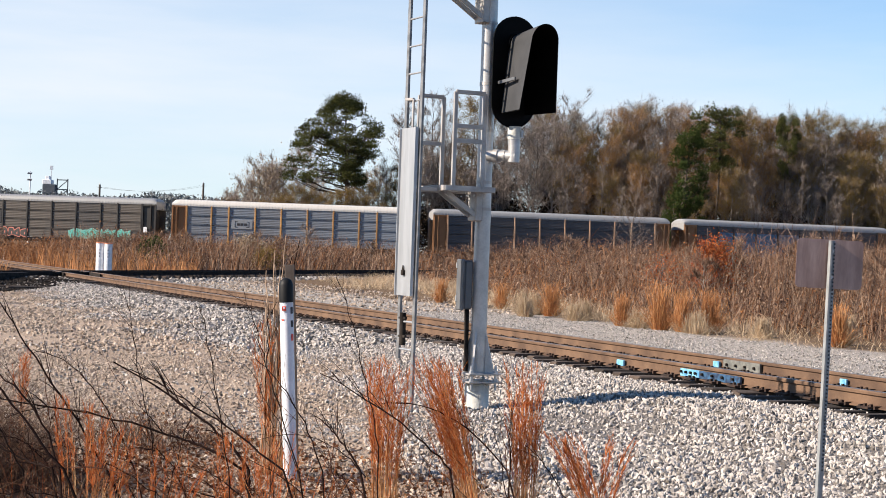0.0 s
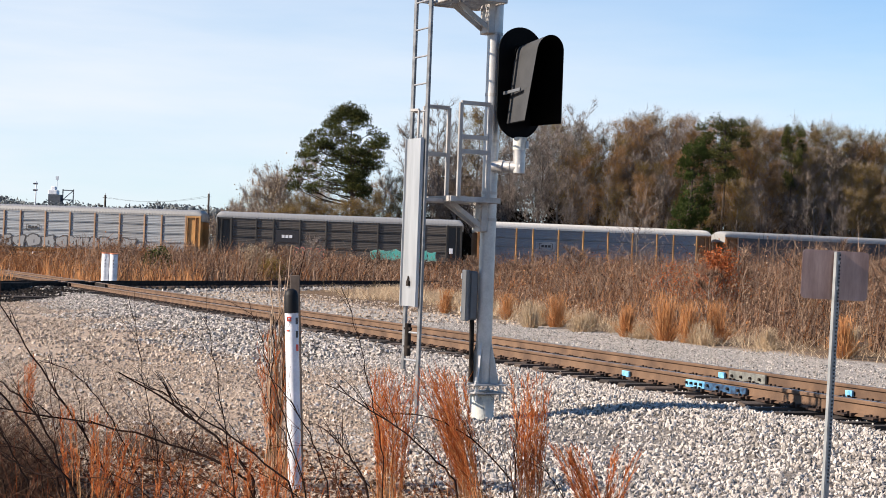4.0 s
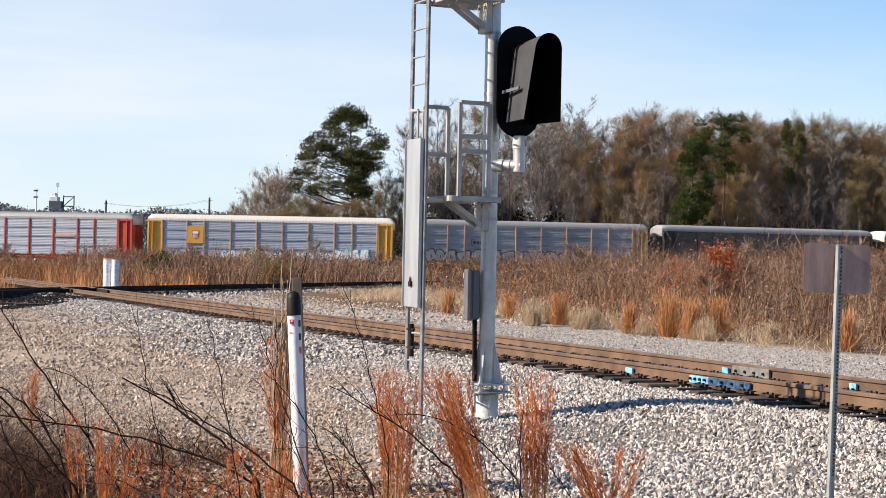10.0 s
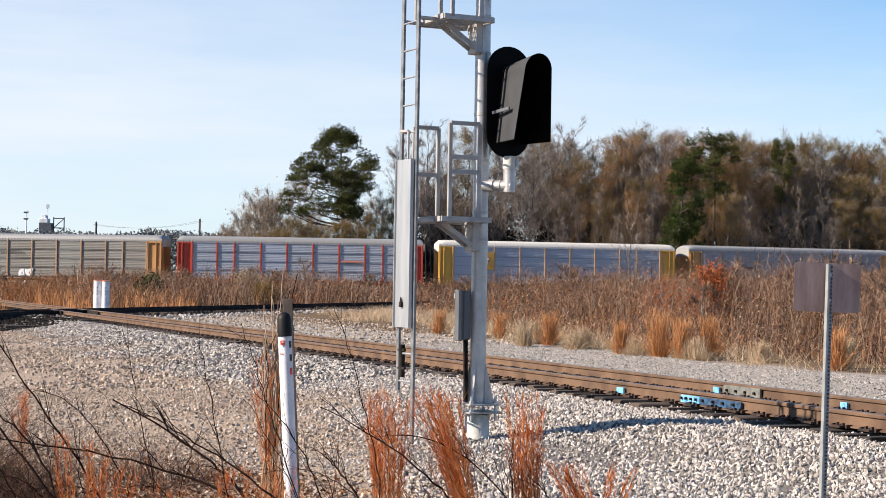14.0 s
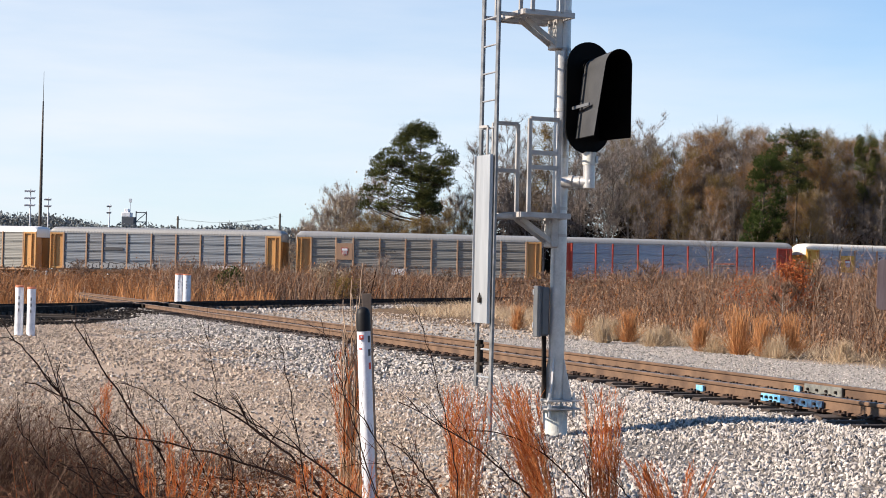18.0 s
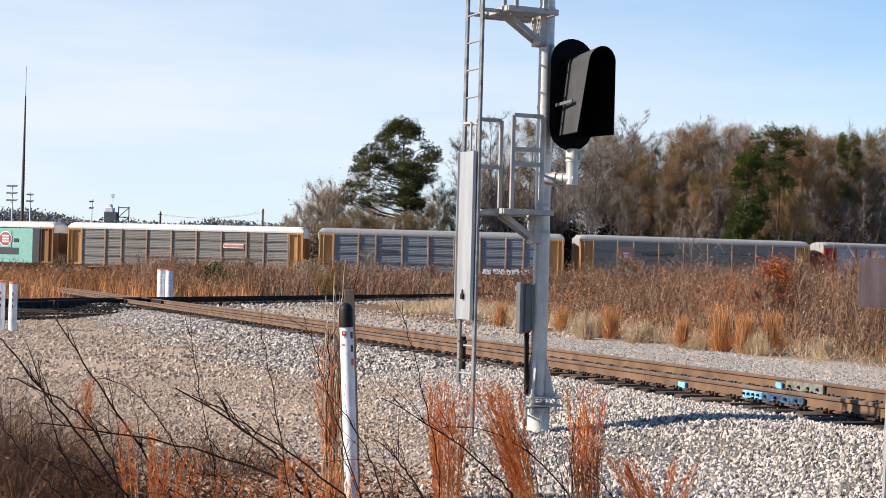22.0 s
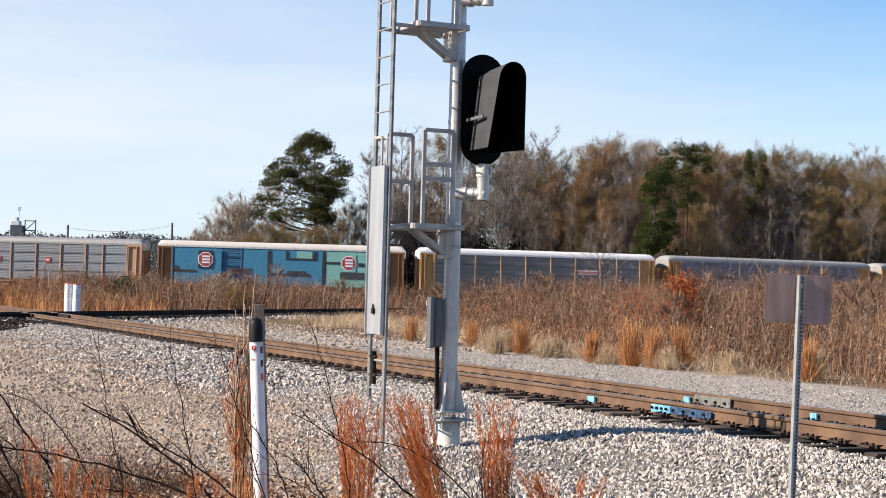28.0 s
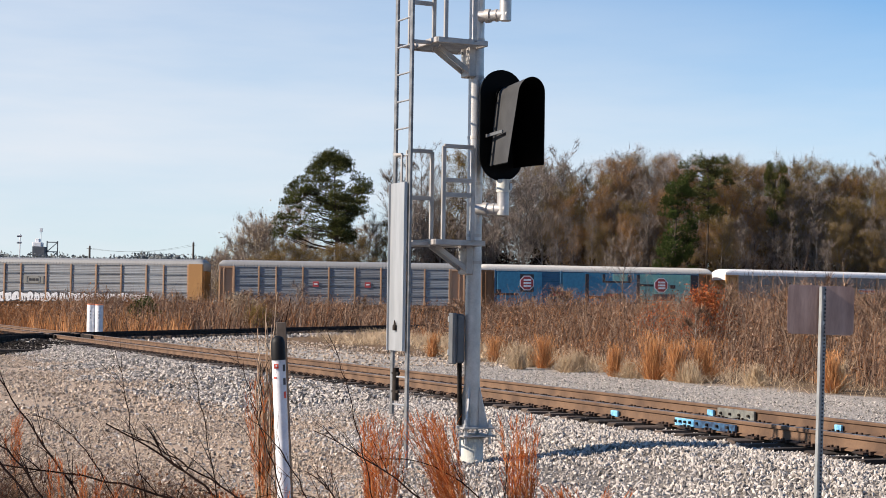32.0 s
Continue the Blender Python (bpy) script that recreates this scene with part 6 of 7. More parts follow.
CANES = [((-2.05, 0.42), (-2.71, 1.18), (-2.91, 1.33), 9.47, 0.0090), ((-1.98, 0.30), (-2.49, 1.03), (-2.82, 1.41), 10.40, 0.0090),
         ((-1.09, 0.34), (-1.20, 0.58), (-1.98, 0.97), 10.29, 0.0110), ((-0.82, 0.44), (-1.34, 0.83), (-1.77, 0.97), 9.63, 0.0070),
         ((-1.09, 0.39), (-1.52, 0.68), (-2.76, 0.75), 9.94, 0.0090), ((-2.16, 0.36), (-2.32, 0.92), (-2.95, 1.03), 9.88, 0.0080),
         ((-2.26, 0.33), (-2.46, 0.35), (-2.79, 0.51), 10.15, 0.0080), ((0.15, 0.44), (-0.10, 0.73), (-0.65, 0.97), 9.86, 0.0070)]
THIN_CANES = [((-1.67, 0.32), (-1.75, 0.78), (-1.95, 1.45), 10.33, 0.0045), ((-0.71, 0.47), (-0.97, 1.18), (-1.09, 1.49), 9.42, 0.0045),
              ((-1.10, 0.47), (-1.25, 1.23), (-1.32, 1.38), 9.34, 0.0040), ((0.51, 0.38), (0.14, 0.87), (-0.37, 0.74), 10.39, 0.0055),
              ((-0.39, 0.37), (-0.58, 0.62), (-0.68, 0.66), 10.29, 0.0080), ((-0.27, 0.63), (-0.36, 1.16), (-0.56, 1.61), 9.30, 0.0040),
              ((-2.38, 0.36), (-2.64, 0.70), (-2.76, 1.14), 9.88, 0.0060), ((-1.78, 0.33), (-2.12, 1.11), (-2.51, 1.00), 10.24, 0.0050),
              ((-0.59, 0.45), (-0.74, 0.89), (-1.03, 1.07), 9.60, 0.0050), ((-2.69, 0.26), (-2.95, 0.45), (-3.22, 0.77), 10.53, 0.0060)]


def briars():
    rnd = random.Random(31)
    t = thing("briar_bush", pose(-1.6, 9.6, 0), "bare dark briar canes arching over dry grass", "shrub")
    # each cane: three points of its arch across and up, its distance, its thickness
    for k, ((ax, az), (bx, bz), (cx, cz), y, r) in enumerate(CANES + THIN_CANES):
        root = Vector((ax + (ax - bx) * 0.35, y - 0.05, -0.02))
        a, b, c = Vector((ax, y, az)), Vector((bx, y + 0.05, bz)), Vector((cx, y + 0.25, cz))
        o = Vector((1.6, -9.6, 0))
        arch_cane(t, root + o, a + o, b + o, c + o, r * 1.05, 100 + k)
    for _ in range(40):
        x, y = rnd.uniform(-1.4, 1.3), rnd.uniform(-0.2, 2.4)
        h, s = rnd.uniform(0.15, 0.55), rnd.uniform(-1.1, -0.2)
        cane(t, ((x, y, 0), (x + s * 0.4, y, h * 1.1), (x + s, y + rnd.uniform(-.2, .2), h * rnd.uniform(0.4, 1.0))), rnd.uniform(0.003, 0.0055), rnd.randrange(9999), 5, rnd.choice((M_CANE, M_CANE_RED)))
    for _ in range(45):
        x, y = rnd.uniform(-1.9, 2.6), rnd.uniform(-0.4, 1.8)
        h = rnd.uniform(0.4, 1.05)
        s = rnd.uniform(-0.55, 0.25)
        cane(t, ((x, y, 0), (x + s * 0.3, y, h * 0.6), (x + s, y + rnd.uniform(-.2, .2), h)), rnd.uniform(0.0022, 0.005), rnd.randrange(9999), 4, rnd.choice((M_CANE, M_CANE_RED)))
    d = thing("dead_weed_stalks", pose(-1.2, 12.75, 0), "dark and pale dead weed stalks beside the marker post", "weed")
    for k in range(20):
        x = rnd.uniform(-.05, .05)
        cane(d, ((x, 0, 0), (x + rnd.uniform(-.03, .06), 0, 0.8), (x * 2 + rnd.uniform(-.1, .16), rnd.uniform(-.1, .1), rnd.uniform(1.25, 1.85))), 0.009, 500 + k, 5, M_STALK if k % 4 else M_CANE)


briars()

# ---- trees ----
def grow(rnd, height, trunk_r, limbs, limb_len, rise, start=0.35, twig=3, wander=0.05, taper=0.85):
    """A trunk with limbs and branchlets: returns the wood and the points where leaves or twigs sit, with their directions."""
    g, tips = Geo(), []
    line, p, d = [], Vector((0, 0, -0.2)), Vector((0, 0, 1))
    n = 10
    for i in range(n + 1):
        line.append(p.copy())
        d = (d + Vector((rnd.gauss(0, wander), rnd.gauss(0, wander), 0.1))).normalized()
        p += d * height / n
    rad = [trunk_r * (1 - taper * (i / n)) for i in range(n + 1)]
    g.tube(line, rad, 7, False)

    def at(f):
        k = min(int(f * n), n - 1)
        return line[k].lerp(line[k + 1], f * n - k), rad[k]
    for i in range(limbs):
        f = start + (1 - start) * (i + rnd.random() * 0.7) / limbs
        o, r = at(min(f, 0.99))
        th = i * 2.4 + rnd.uniform(-.5, .5)
        k = limb_len * (1.15 - 0.75 * f) * rnd.uniform(0.7, 1.2)
        up = rise * rnd.uniform(0.7, 1.3)
        dd = Vector((math.cos(th), math.sin(th), up)).normalized()
        pts = [o, o + dd * k * 0.5 + Vector((0, 0, -0.02 * k)), o + dd * k + Vector((0, 0, up * 0.18 * k))]
        r0 = max(0.02, r * 0.45)
        g.tube(pts, [r0, r0 * 0.6, r0 * 0.2], 4, False)
        for j in range(twig):
            a = pts[1].lerp(pts[2], rnd.random()) if rnd.random() < 0.7 else pts[0].lerp(pts[1], rnd.uniform(0.4, 1))
            e = (dd + Vector((rnd.gauss(0, .6), rnd.gauss(0, .6), rnd.gauss(0.15, .4)))).normalized()
            b = a + e * k * rnd.uniform(0.25, 0.5)
            g.tube([a, a.lerp(b, 0.5) + Vector((0, 0, 0.03 * k)), b], [r0 * 0.35, r0 * 0.22, r0 * 0.08], 3, False)
            tips += [(a.lerp(b, q), e) for q in (0.35, 0.6, 0.85, 1.0)]
        tips.append((pts[2], dd))
    tips.append((line[-1], Vector((0, 0, 1))))
    return g, tips


def spray(rng, tips, per, spread, length, width):
    """Fine twigs fanning from the tips."""
    o = np.repeat(np.array([p for p, _ in tips]), per, axis=0)
    d = np.repeat(np.array([e for _, e in tips]), per, axis=0)
    d = d + rng.normal(0, spread, d.shape)
    d[:, 2] += 0.25
    ln = length * rng.uniform(0.4, 1.2, len(o))
    d = d / np.linalg.norm(d, axis=1)[:, None]
    return ribbons(o, d[:, 2] * ln, d[:, :2] * ln[:, None], np.full(len(o), width), rng, seg=1)


def leaf_cloud(rng, tips, per, spread, size):
    o = np.repeat(np.array([p for p, _ in tips]), per, axis=0)
    return flakes(o + rng.normal(0, spread, o.shape), size * rng.uniform(0.6, 1.3, len(o)), rng)


def tree_kind(kind, seed):
    """Meshes of one tree: (wood, [(part name, mesh)])."""
    rnd, rng = random.Random(seed), np.random.default_rng(seed)
    if kind == "bare":
        g, tips = grow(rnd, 16, 0.17, 26, 4.3, 1.25, 0.42, 6, 0.045, 0.9)
        v, f = join(spray(rng, tips, 6, 0.9, 0.7, 0.022), spray(rng, tips, 5, 1.2, 0.55, 0.018))
        return g.mesh("trunk", M_BARK), [("twig_crown", arrays_mesh("twig_crown", v, f, M_TWIG))]
    if kind in ("rust", "olive"):
        g, tips = grow(rnd, 14.5, 0.16, 26, 4.2, 1.1, 0.36, 6, 0.05, 0.9)
        tw = arrays_mesh("twig_crown", *spray(rng, tips, 5, 0.8, 0.9, 0.022), M_TWIG)
        pick = [t for t in tips if rnd.random() < 0.85]
        lf = arrays_mesh("foliage", *leaf_cloud(rng, pick, 34, 0.24, 0.045), M_RUST if kind == "rust" else M_OLIVE)
        return g.mesh("trunk", M_BARK), [("twig_crown", tw), ("foliage", lf)]
    if kind == "green":
        return clumped_tree(rnd, rng, COLUMN_FORM, 52, 210, M_GREEN, 0.2, 1.25)
    if kind == "pale":
        g, tips = grow(rnd, 9, 0.12, 20, 3.4, 1.3, 0.12, 5, 0.07)
        tw = arrays_mesh("twig_crown", *spray(rng, tips, 8, 0.5, 0.9, 0.03), M_TWIG_PALE)
        lf = arrays_mesh("foliage", *leaf_cloud(rng, tips, 3, 0.4, 0.09), M_PALE_LEAF)
        return g.mesh("trunk", M_BARK_PALE), [("twig_crown", tw), ("foliage", lf)]
    # filler tree whose near-black leaves stand for the shade inside the wood
    if kind == "shade_thicket":
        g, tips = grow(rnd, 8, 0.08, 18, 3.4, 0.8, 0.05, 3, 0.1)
        tw = arrays_mesh("foliage", *leaf_cloud(rng, tips, 14, 0.55, 0.16), M_WOOD_SHADE)
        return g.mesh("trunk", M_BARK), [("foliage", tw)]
    if kind == "pole":
        g, tips = grow(rnd, 12.5, 0.085, 14, 2.2, 2.2, 0.45, 4, 0.022, 0.8)
        tw = arrays_mesh("twig_crown", *spray(rng, tips, 4, 0.7, 0.7, 0.018), M_TWIG)
        return g.mesh("trunk", M_BARK), [("twig_crown", tw)]
    if kind == "scrub":
        g, tips = grow(rnd, 5.5, 0.06, 18, 2.6, 0.9, 0.05, 4, 0.1)
        tw = arrays_mesh("twig_crown", *spray(rng, tips, 7, 0.7, 0.9, 0.04), M_BRUSH)
        return g.mesh("trunk", M_BARK_PALE), [("twig_crown", tw)]
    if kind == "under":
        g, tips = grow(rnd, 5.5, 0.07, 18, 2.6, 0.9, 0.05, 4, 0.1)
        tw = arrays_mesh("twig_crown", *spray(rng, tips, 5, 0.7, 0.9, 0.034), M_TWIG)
        # near-black leaves carry the shade low under the trees
        lf = arrays_mesh("foliage", *leaf_cloud(rng, tips, 4, 0.4, 0.13), M_WOOD_SHADE)
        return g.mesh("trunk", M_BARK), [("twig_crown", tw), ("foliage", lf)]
    if seed == 13:
        return clumped_tree(rnd, rng, PINE_FORM, 135, 230, M_PINE, 0.38, 1.4)
    return clumped_tree(rnd, rng, TOP_FORM, 32, 220, M_PINE, 0.25, 1.35)


PINE_FORM = ((9.6, 6.5, 2.6), (10.4, 8.6, 2.9), (12.4, 8.6, 2.2), (14.1, 7.6, 4.4), (15.3, 7.6, 4.8), (17.0, 6.4, 5.6), (17.8, 5.2, 4.4), (19.5, 4.2, 3.0), (20.6, 2.6, 2.2), (21.3, 1.0, 1.0))
TOP_FORM = ((12.5, 1.2, 1.4), (15.0, 2.6, 2.8), (17.5, 3.5, 3.4), (19.0, 3.2, 3.3), (20.0, 1.9, 2.2), (20.6, 0.8, 1.0))
COLUMN_FORM = ((1.0, 2.2, 2.4), (5.0, 2.7, 2.6), (9.0, 2.4, 2.6), (12.0, 2.3, 2.0), (14.5, 1.6, 1.4), (16.3, 0.5, 0.5))


def clumped_tree(rnd, rng, form, n, per, material, trunk_r, size):
    """An evergreen whose crown is many rounded clumps of needles on bent limbs; form gives its reach to both sides at each height."""
    g = Geo()
    zs, left, right = zip(*form)
    top = zs[-1] - 0.6
    line = [Vector((0.25 * math.sin(z * 0.25), 0.2 * math.sin(z * 0.31), z)) for z in np.arange(-0.2, top, 1.0)]
    g.tube(line, [trunk_r * (1 - 0.85 * i / (len(line) - 1)) for i in range(len(line))], 8, False)
    centres, sizes = [], []
    for k in range(n):
        while True:
            z = rnd.uniform(zs[0], zs[-1])
            a, b = float(np.interp(z, zs, left)), float(np.interp(z, zs, right))
            if rnd.random() < (a + b) / (max(left) + max(right)) + 0.1:
                break
        sz = size * rnd.uniform(0.6, 1.2)
        f = rnd.uniform(-1, 1)
        reach = max(0.1, (a if f < 0 else b) - sz * 0.7)
        deep = (0.7 * min(a, b) + 0.3 * max(a, b)) * math.sqrt(max(0.0, 1 - f * f))
        c = Vector((f * reach, rnd.uniform(-1, 1) * deep, z))
        out = math.hypot(c.x, c.y)
        zr = max(0.5, min(top - 0.5, z - 0.22 * out - rnd.uniform(0, 0.8)))
        root = line[min(int(zr + 0.2), len(line) - 1)].copy()
        root.z = zr
        c.x += root.x
        mid = root.lerp(c, 0.55) + Vector((rnd.gauss(0, .12), rnd.gauss(0, .12), -0.07 * out))
        r0 = trunk_r * 0.3 * (1.1 - z / (zs[-1] * 1.1)) + 0.02
        g.tube([root, mid, c], [r0, r0 * 0.7, 0.02], 5, False)
        for _ in range(3):
            e = c + Vector((rnd.gauss(0, .5), rnd.gauss(0, .5), rnd.gauss(0.15, .3))) * sz
            g.tube([mid.lerp(c, 0.6), e], [0.03, 0.012], 3, False)
        centres.append(c)
        sizes.append(sz)
    needles = 6
    c, s = np.repeat(np.array(centres), per, axis=0), np.repeat(np.array(sizes), per)
    d = rng.normal(0, 1, c.shape)
    d /= np.linalg.norm(d, axis=1)[:, None]
    d[:, 2] = d[:, 2] * np.where(d[:, 2] > 0, 0.85, 0.35)
    lump = 0.75 + 0.3 * np.sin(d[:, 0] * 5 + c[:, 0] * 3) * np.sin(d[:, 1] * 5 + c[:, 2] * 3)
    sprig = c + d * (s * lump * rng.uniform(0.62, 1.0, len(c)))[:, None]
    o, e = np.repeat(sprig, needles, axis=0), np.repeat(d, needles, axis=0)
    e = e * 0.9 + rng.normal(0, 0.5, e.shape)
    e[:, 2] += 0.3
    e /= np.linalg.norm(e, axis=1)[:, None]
    ln = rng.uniform(0.10, 0.22, len(o))
    v, f = ribbons(o, e[:, 2] * ln, e[:, :2] * ln[:, None], np.full(len(o), 0.085), rng, seg=1)
    return g.mesh("trunk", M_BARK_DARK), [("needle_crown", arrays_mesh("needle_crown", v, f, material))]


TREES = {("bare", 1): None, ("bare", 2): None, ("bare", 3): None, ("rust", 4): None, ("rust", 5): None, ("olive", 6): None, ("olive", 7): None, ("green", 8): None,
         ("pale", 9): None, ("pale", 10): None, ("under", 11): None, ("under", 12): None, ("pine", 13): None, ("pine", 14): None, ("shade_thicket", 17): None, ("shade_thicket", 18): None, ("pole", 19): None, ("pole", 20): None, ("scrub", 15): None, ("scrub", 16): None}
for key in TREES:
    TREES[key] = tree_kind(*key)
TREE_TEXT = dict(bare="tall bare grey deciduous tree", rust="tall tree with sparse rust-brown autumn leaves", olive="tall tree with olive and yellow-brown leaves",
                 green="dense dark evergreen tree", pale="pale leafless young tree with light twigs", under="low tangled undergrowth tree at the wood's edge", shade_thicket="near-black foliage added as the wood's inner shade", pole="slender straight bare young tree at the wood's edge", pine="large dark green pine tree")


def plant(kind, seed, x, y, k, turn, wide=1.0):
    wood, rest = TREES[kind, seed]
    m = pose(x, y, float(ground_z(x, y)), 0, 0, turn) @ Matrix.Diagonal((k * wide, k * wide, k, 1))
    t = thing("pine_tree" if kind == "pine" else "tree", m, TREE_TEXT[kind], "tree", "trees of the wood" if kind != "pine" else "")
    part("trunk", wood, None, t)
    for name, me in rest:
        part(name, me, None, t)
    return t


def wood():
    rnd = random.Random(77)
    plant("pine", 13, -11.4, 213, 1.0, 0, 1.0)
    # pale young trees at the wood's left end
    for x, y, k in ((-27.5, 222, 0.95), (-25.2, 219, 1.15), (-26.4, 216, 0.9), (-22.4, 217, 1.2), (-20.4, 222, 1.4), (-30.4, 219, 0.7), (-23.2, 224, 1.25), (-21.5, 220, 1.35), (-19.6, 216, 0.75), (-29.6, 224, 0.6), (-24.5, 214, 0.6), (-18.2, 224, 1.5)):
        plant("pale", rnd.choice((9, 10)), x, y, k * rnd.uniform(0.9, 1.1), rnd.uniform(0, 360))
    for x, y, k in ((-15.5, 219, 1.1), (-12.0, 220, 1.0), (-9.0, 219, 1.2), (-6.8, 221, 1.3), (-17.0, 218, 0.9)):
        plant("pale", rnd.choice((9, 10)), x, y, k, rnd.uniform(0, 360))
    for x in (-22, -17.5, -14, -10, -6.5, -3):
        plant(rnd.choice(("under",)), rnd.choice((11, 12)), x, 207 + rnd.uniform(-1, 3), rnd.uniform(0.8, 1.15), rnd.uniform(0, 360))
    plant("bare", 3, -6.2, 216, 0.8, 40)
    plant("rust", 4, -5.2, 211, 0.5, 40)
    for x, y, k in ((-18.5, 209, 0.52), (-15.4, 208, 0.6), (-12.6, 208.5, 0.58), (-10.2, 209, 0.62), (-21.0, 211, 0.5), (-7.6, 210, 0.66), (-24.6, 211, 0.44), (-17.0, 207, 0.62), (-13.6, 206.5, 0.56), (-19.6, 208, 0.55), (-11.4, 207, 0.6), (-9.0, 207.5, 0.55)):
        plant("olive", rnd.choice((6, 7)), x, y, k, rnd.uniform(0, 360), 1.3)
    plant("olive", 6, -3.2, 222, 0.72, 10)
    # the main wood: rows of mixed trees, highest at the back
    for row, (y0, k0, step) in enumerate(((214, 0.80, 4.0), (221, 1.08, 2.6), (231, 1.30, 2.3), (240, 1.33, 2.3))):
        x = -4.0 + row if row < 3 else 16.0
        while x < 96:
            z = y0 + 0.0022 * max(0, x) ** 2 + rnd.uniform(-2.5, 2.5)
            r = rnd.random()
            kind = "bare" if r < (0.40 if x > 20 else 0.80) else "rust" if r < 0.72 else "olive"
            if x > 52:
                kind = "olive" if r < 0.55 else "bare" if r < 0.85 else "rust"
            seed = dict(bare=rnd.choice((1, 2, 3)), rust=rnd.choice((4, 5)), olive=rnd.choice((6, 7)), green=8)[kind]
            k = k0 * rnd.uniform(0.9, 1.08) * (1.0 if kind == "bare" else 1.08)
            plant(kind, seed, x, z, k, rnd.uniform(0, 360), 1.12)
            x += step * rnd.uniform(0.7, 1.3)
    x = 0.0
    while x < 92:
        plant("under", rnd.choice((11, 12)), x, 210.5 + 0.0022 * x * x + rnd.uniform(-1.5, 2), rnd.uniform(0.35, 0.65), rnd.uniform(0, 360))
        x += rnd.uniform(3.0, 5.0)
    x = -3.0
    while x < 90:
        plant("pole", rnd.choice((19, 20)), x, 212.0 + 0.0022 * x * x + rnd.uniform(-1.5, 3.5), rnd.uniform(0.6, 1.15), rnd.uniform(0, 360), 1.2)
        x += rnd.uniform(0.8, 2.4)
    # evergreens that stand out
    plant("green", 8, 31.9, 210.5, 1.30, 130, 0.86)
    plant("pine", 14, 37.1, 218.5, 1.10, 60, 1.0)
    plant("pine", 14, 47.2, 224.5, 1.10, 190, 0.52)
    # a dense low wall of near-black undergrowth closes the wood's back as its shade
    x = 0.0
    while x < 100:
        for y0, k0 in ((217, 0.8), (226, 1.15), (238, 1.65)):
            plant("shade_thicket", rnd.choice((17, 18)), x + rnd.uniform(-1.5, 1.5), y0 + 0.0022 * x * x + rnd.uniform(-1.5, 1.5), k0 * rnd.uniform(0.8, 1.15), rnd.uniform(0, 360))
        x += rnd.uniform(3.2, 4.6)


wood()


def field_shrubs():
    """Bushes and a bare sapling among the brush, before the train."""
    rnd, rng = random.Random(91), np.random.default_rng(91)
    for name, x, y, h, mt, size, per, label in (
            ("red_shrub", 9.4, 57, 2.9, M_REDLEAF, 0.036, 24, "shrub with bright red-orange autumn leaves"),
            ("red_shrub", 8.1, 57, 2.5, M_REDLEAF, 0.03, 3, "thin shrub with red-orange leaves"),
            ("green_shrub", -17.6, 106, 1.9, M_GREEN, 0.08, 18, "low dark green shrub in brown brush"),
            ("olive_shrub", -11.2, 112, 1.9, M_OLIVE, 0.05, 6, "olive-leaved shrub in brown brush"),
            ("tan_shrub", -12.6, 118, 2.6, M_PALE_LEAF, 0.06, 10, "pale bushy shrub in brown brush")):
        g, tips = grow(rnd, h * 0.8, 0.04, 22, h * (0.34 if name == "red_shrub" else 0.55), 0.8, 0.03, 4, 0.12)
        t = thing(name, pose(x, y, 0), label, "shrub")
        part("stem", g.mesh("stem", M_BARK), None, t)
        part("foliage", arrays_mesh("foliage", *leaf_cloud(rng, tips, per, 0.22, size), mt), None, t)
    for x, y, h, k in ((18.0, 150, 8.3, 1.0), (-9.5, 130, 3.4, 1.0)):
        g, tips = grow(rnd, h, 0.075, 26, h * 0.34, 0.75, 0.2, 5, 0.05)
        t = thing("bare_sapling", pose(x, y, 0), "bare grey sapling standing in the brush", "tree")
        part("trunk", g.mesh("trunk", M_BARK_PALE), None, t)
        part("twig_crown", arrays_mesh("twig_crown", *spray(rng, tips, 3, 0.5, 0.5, 0.018), M_TWIG_PALE), None, t)


field_shrubs()


def brush_shrubs():
    """Round bare shrubs scattered through the brush."""
    rnd = random.Random(17)
    count = 0
    while count < 48:
        y = rnd.uniform(48, 165)
        x = rnd.uniform(-0.3, 0.32) * y
        c = float(beyond_crossing(x, y))
        if (c > 3 and x < np.interp(y, BRUSH_Y, BRUSH_X) + 2.5) or -9 < c <= 3 or abs(x * NQ[0] + y * NQ[1] - Q_MID) < 3.5 or math.hypot(x - ARC_C[0], y - ARC_C[1]) < ARC_R + 5:
            continue
        wood_me, rest = TREES["scrub", rnd.choice((15, 16))]
        k = rnd.uniform(0.32, 0.5)
        t = thing("brush_shrub", pose(x, y, 0, 0, 0, rnd.uniform(0, 360)) @ Matrix.Diagonal((k * 1.15, k * 1.15, k, 1)), "bare brown shrub among dry brush", "shrub", "shrubs in the brush")
        part("stem", wood_me, None, t)
        for name, me in rest:
            part(name, me, None, t)
        count += 1


brush_shrubs()


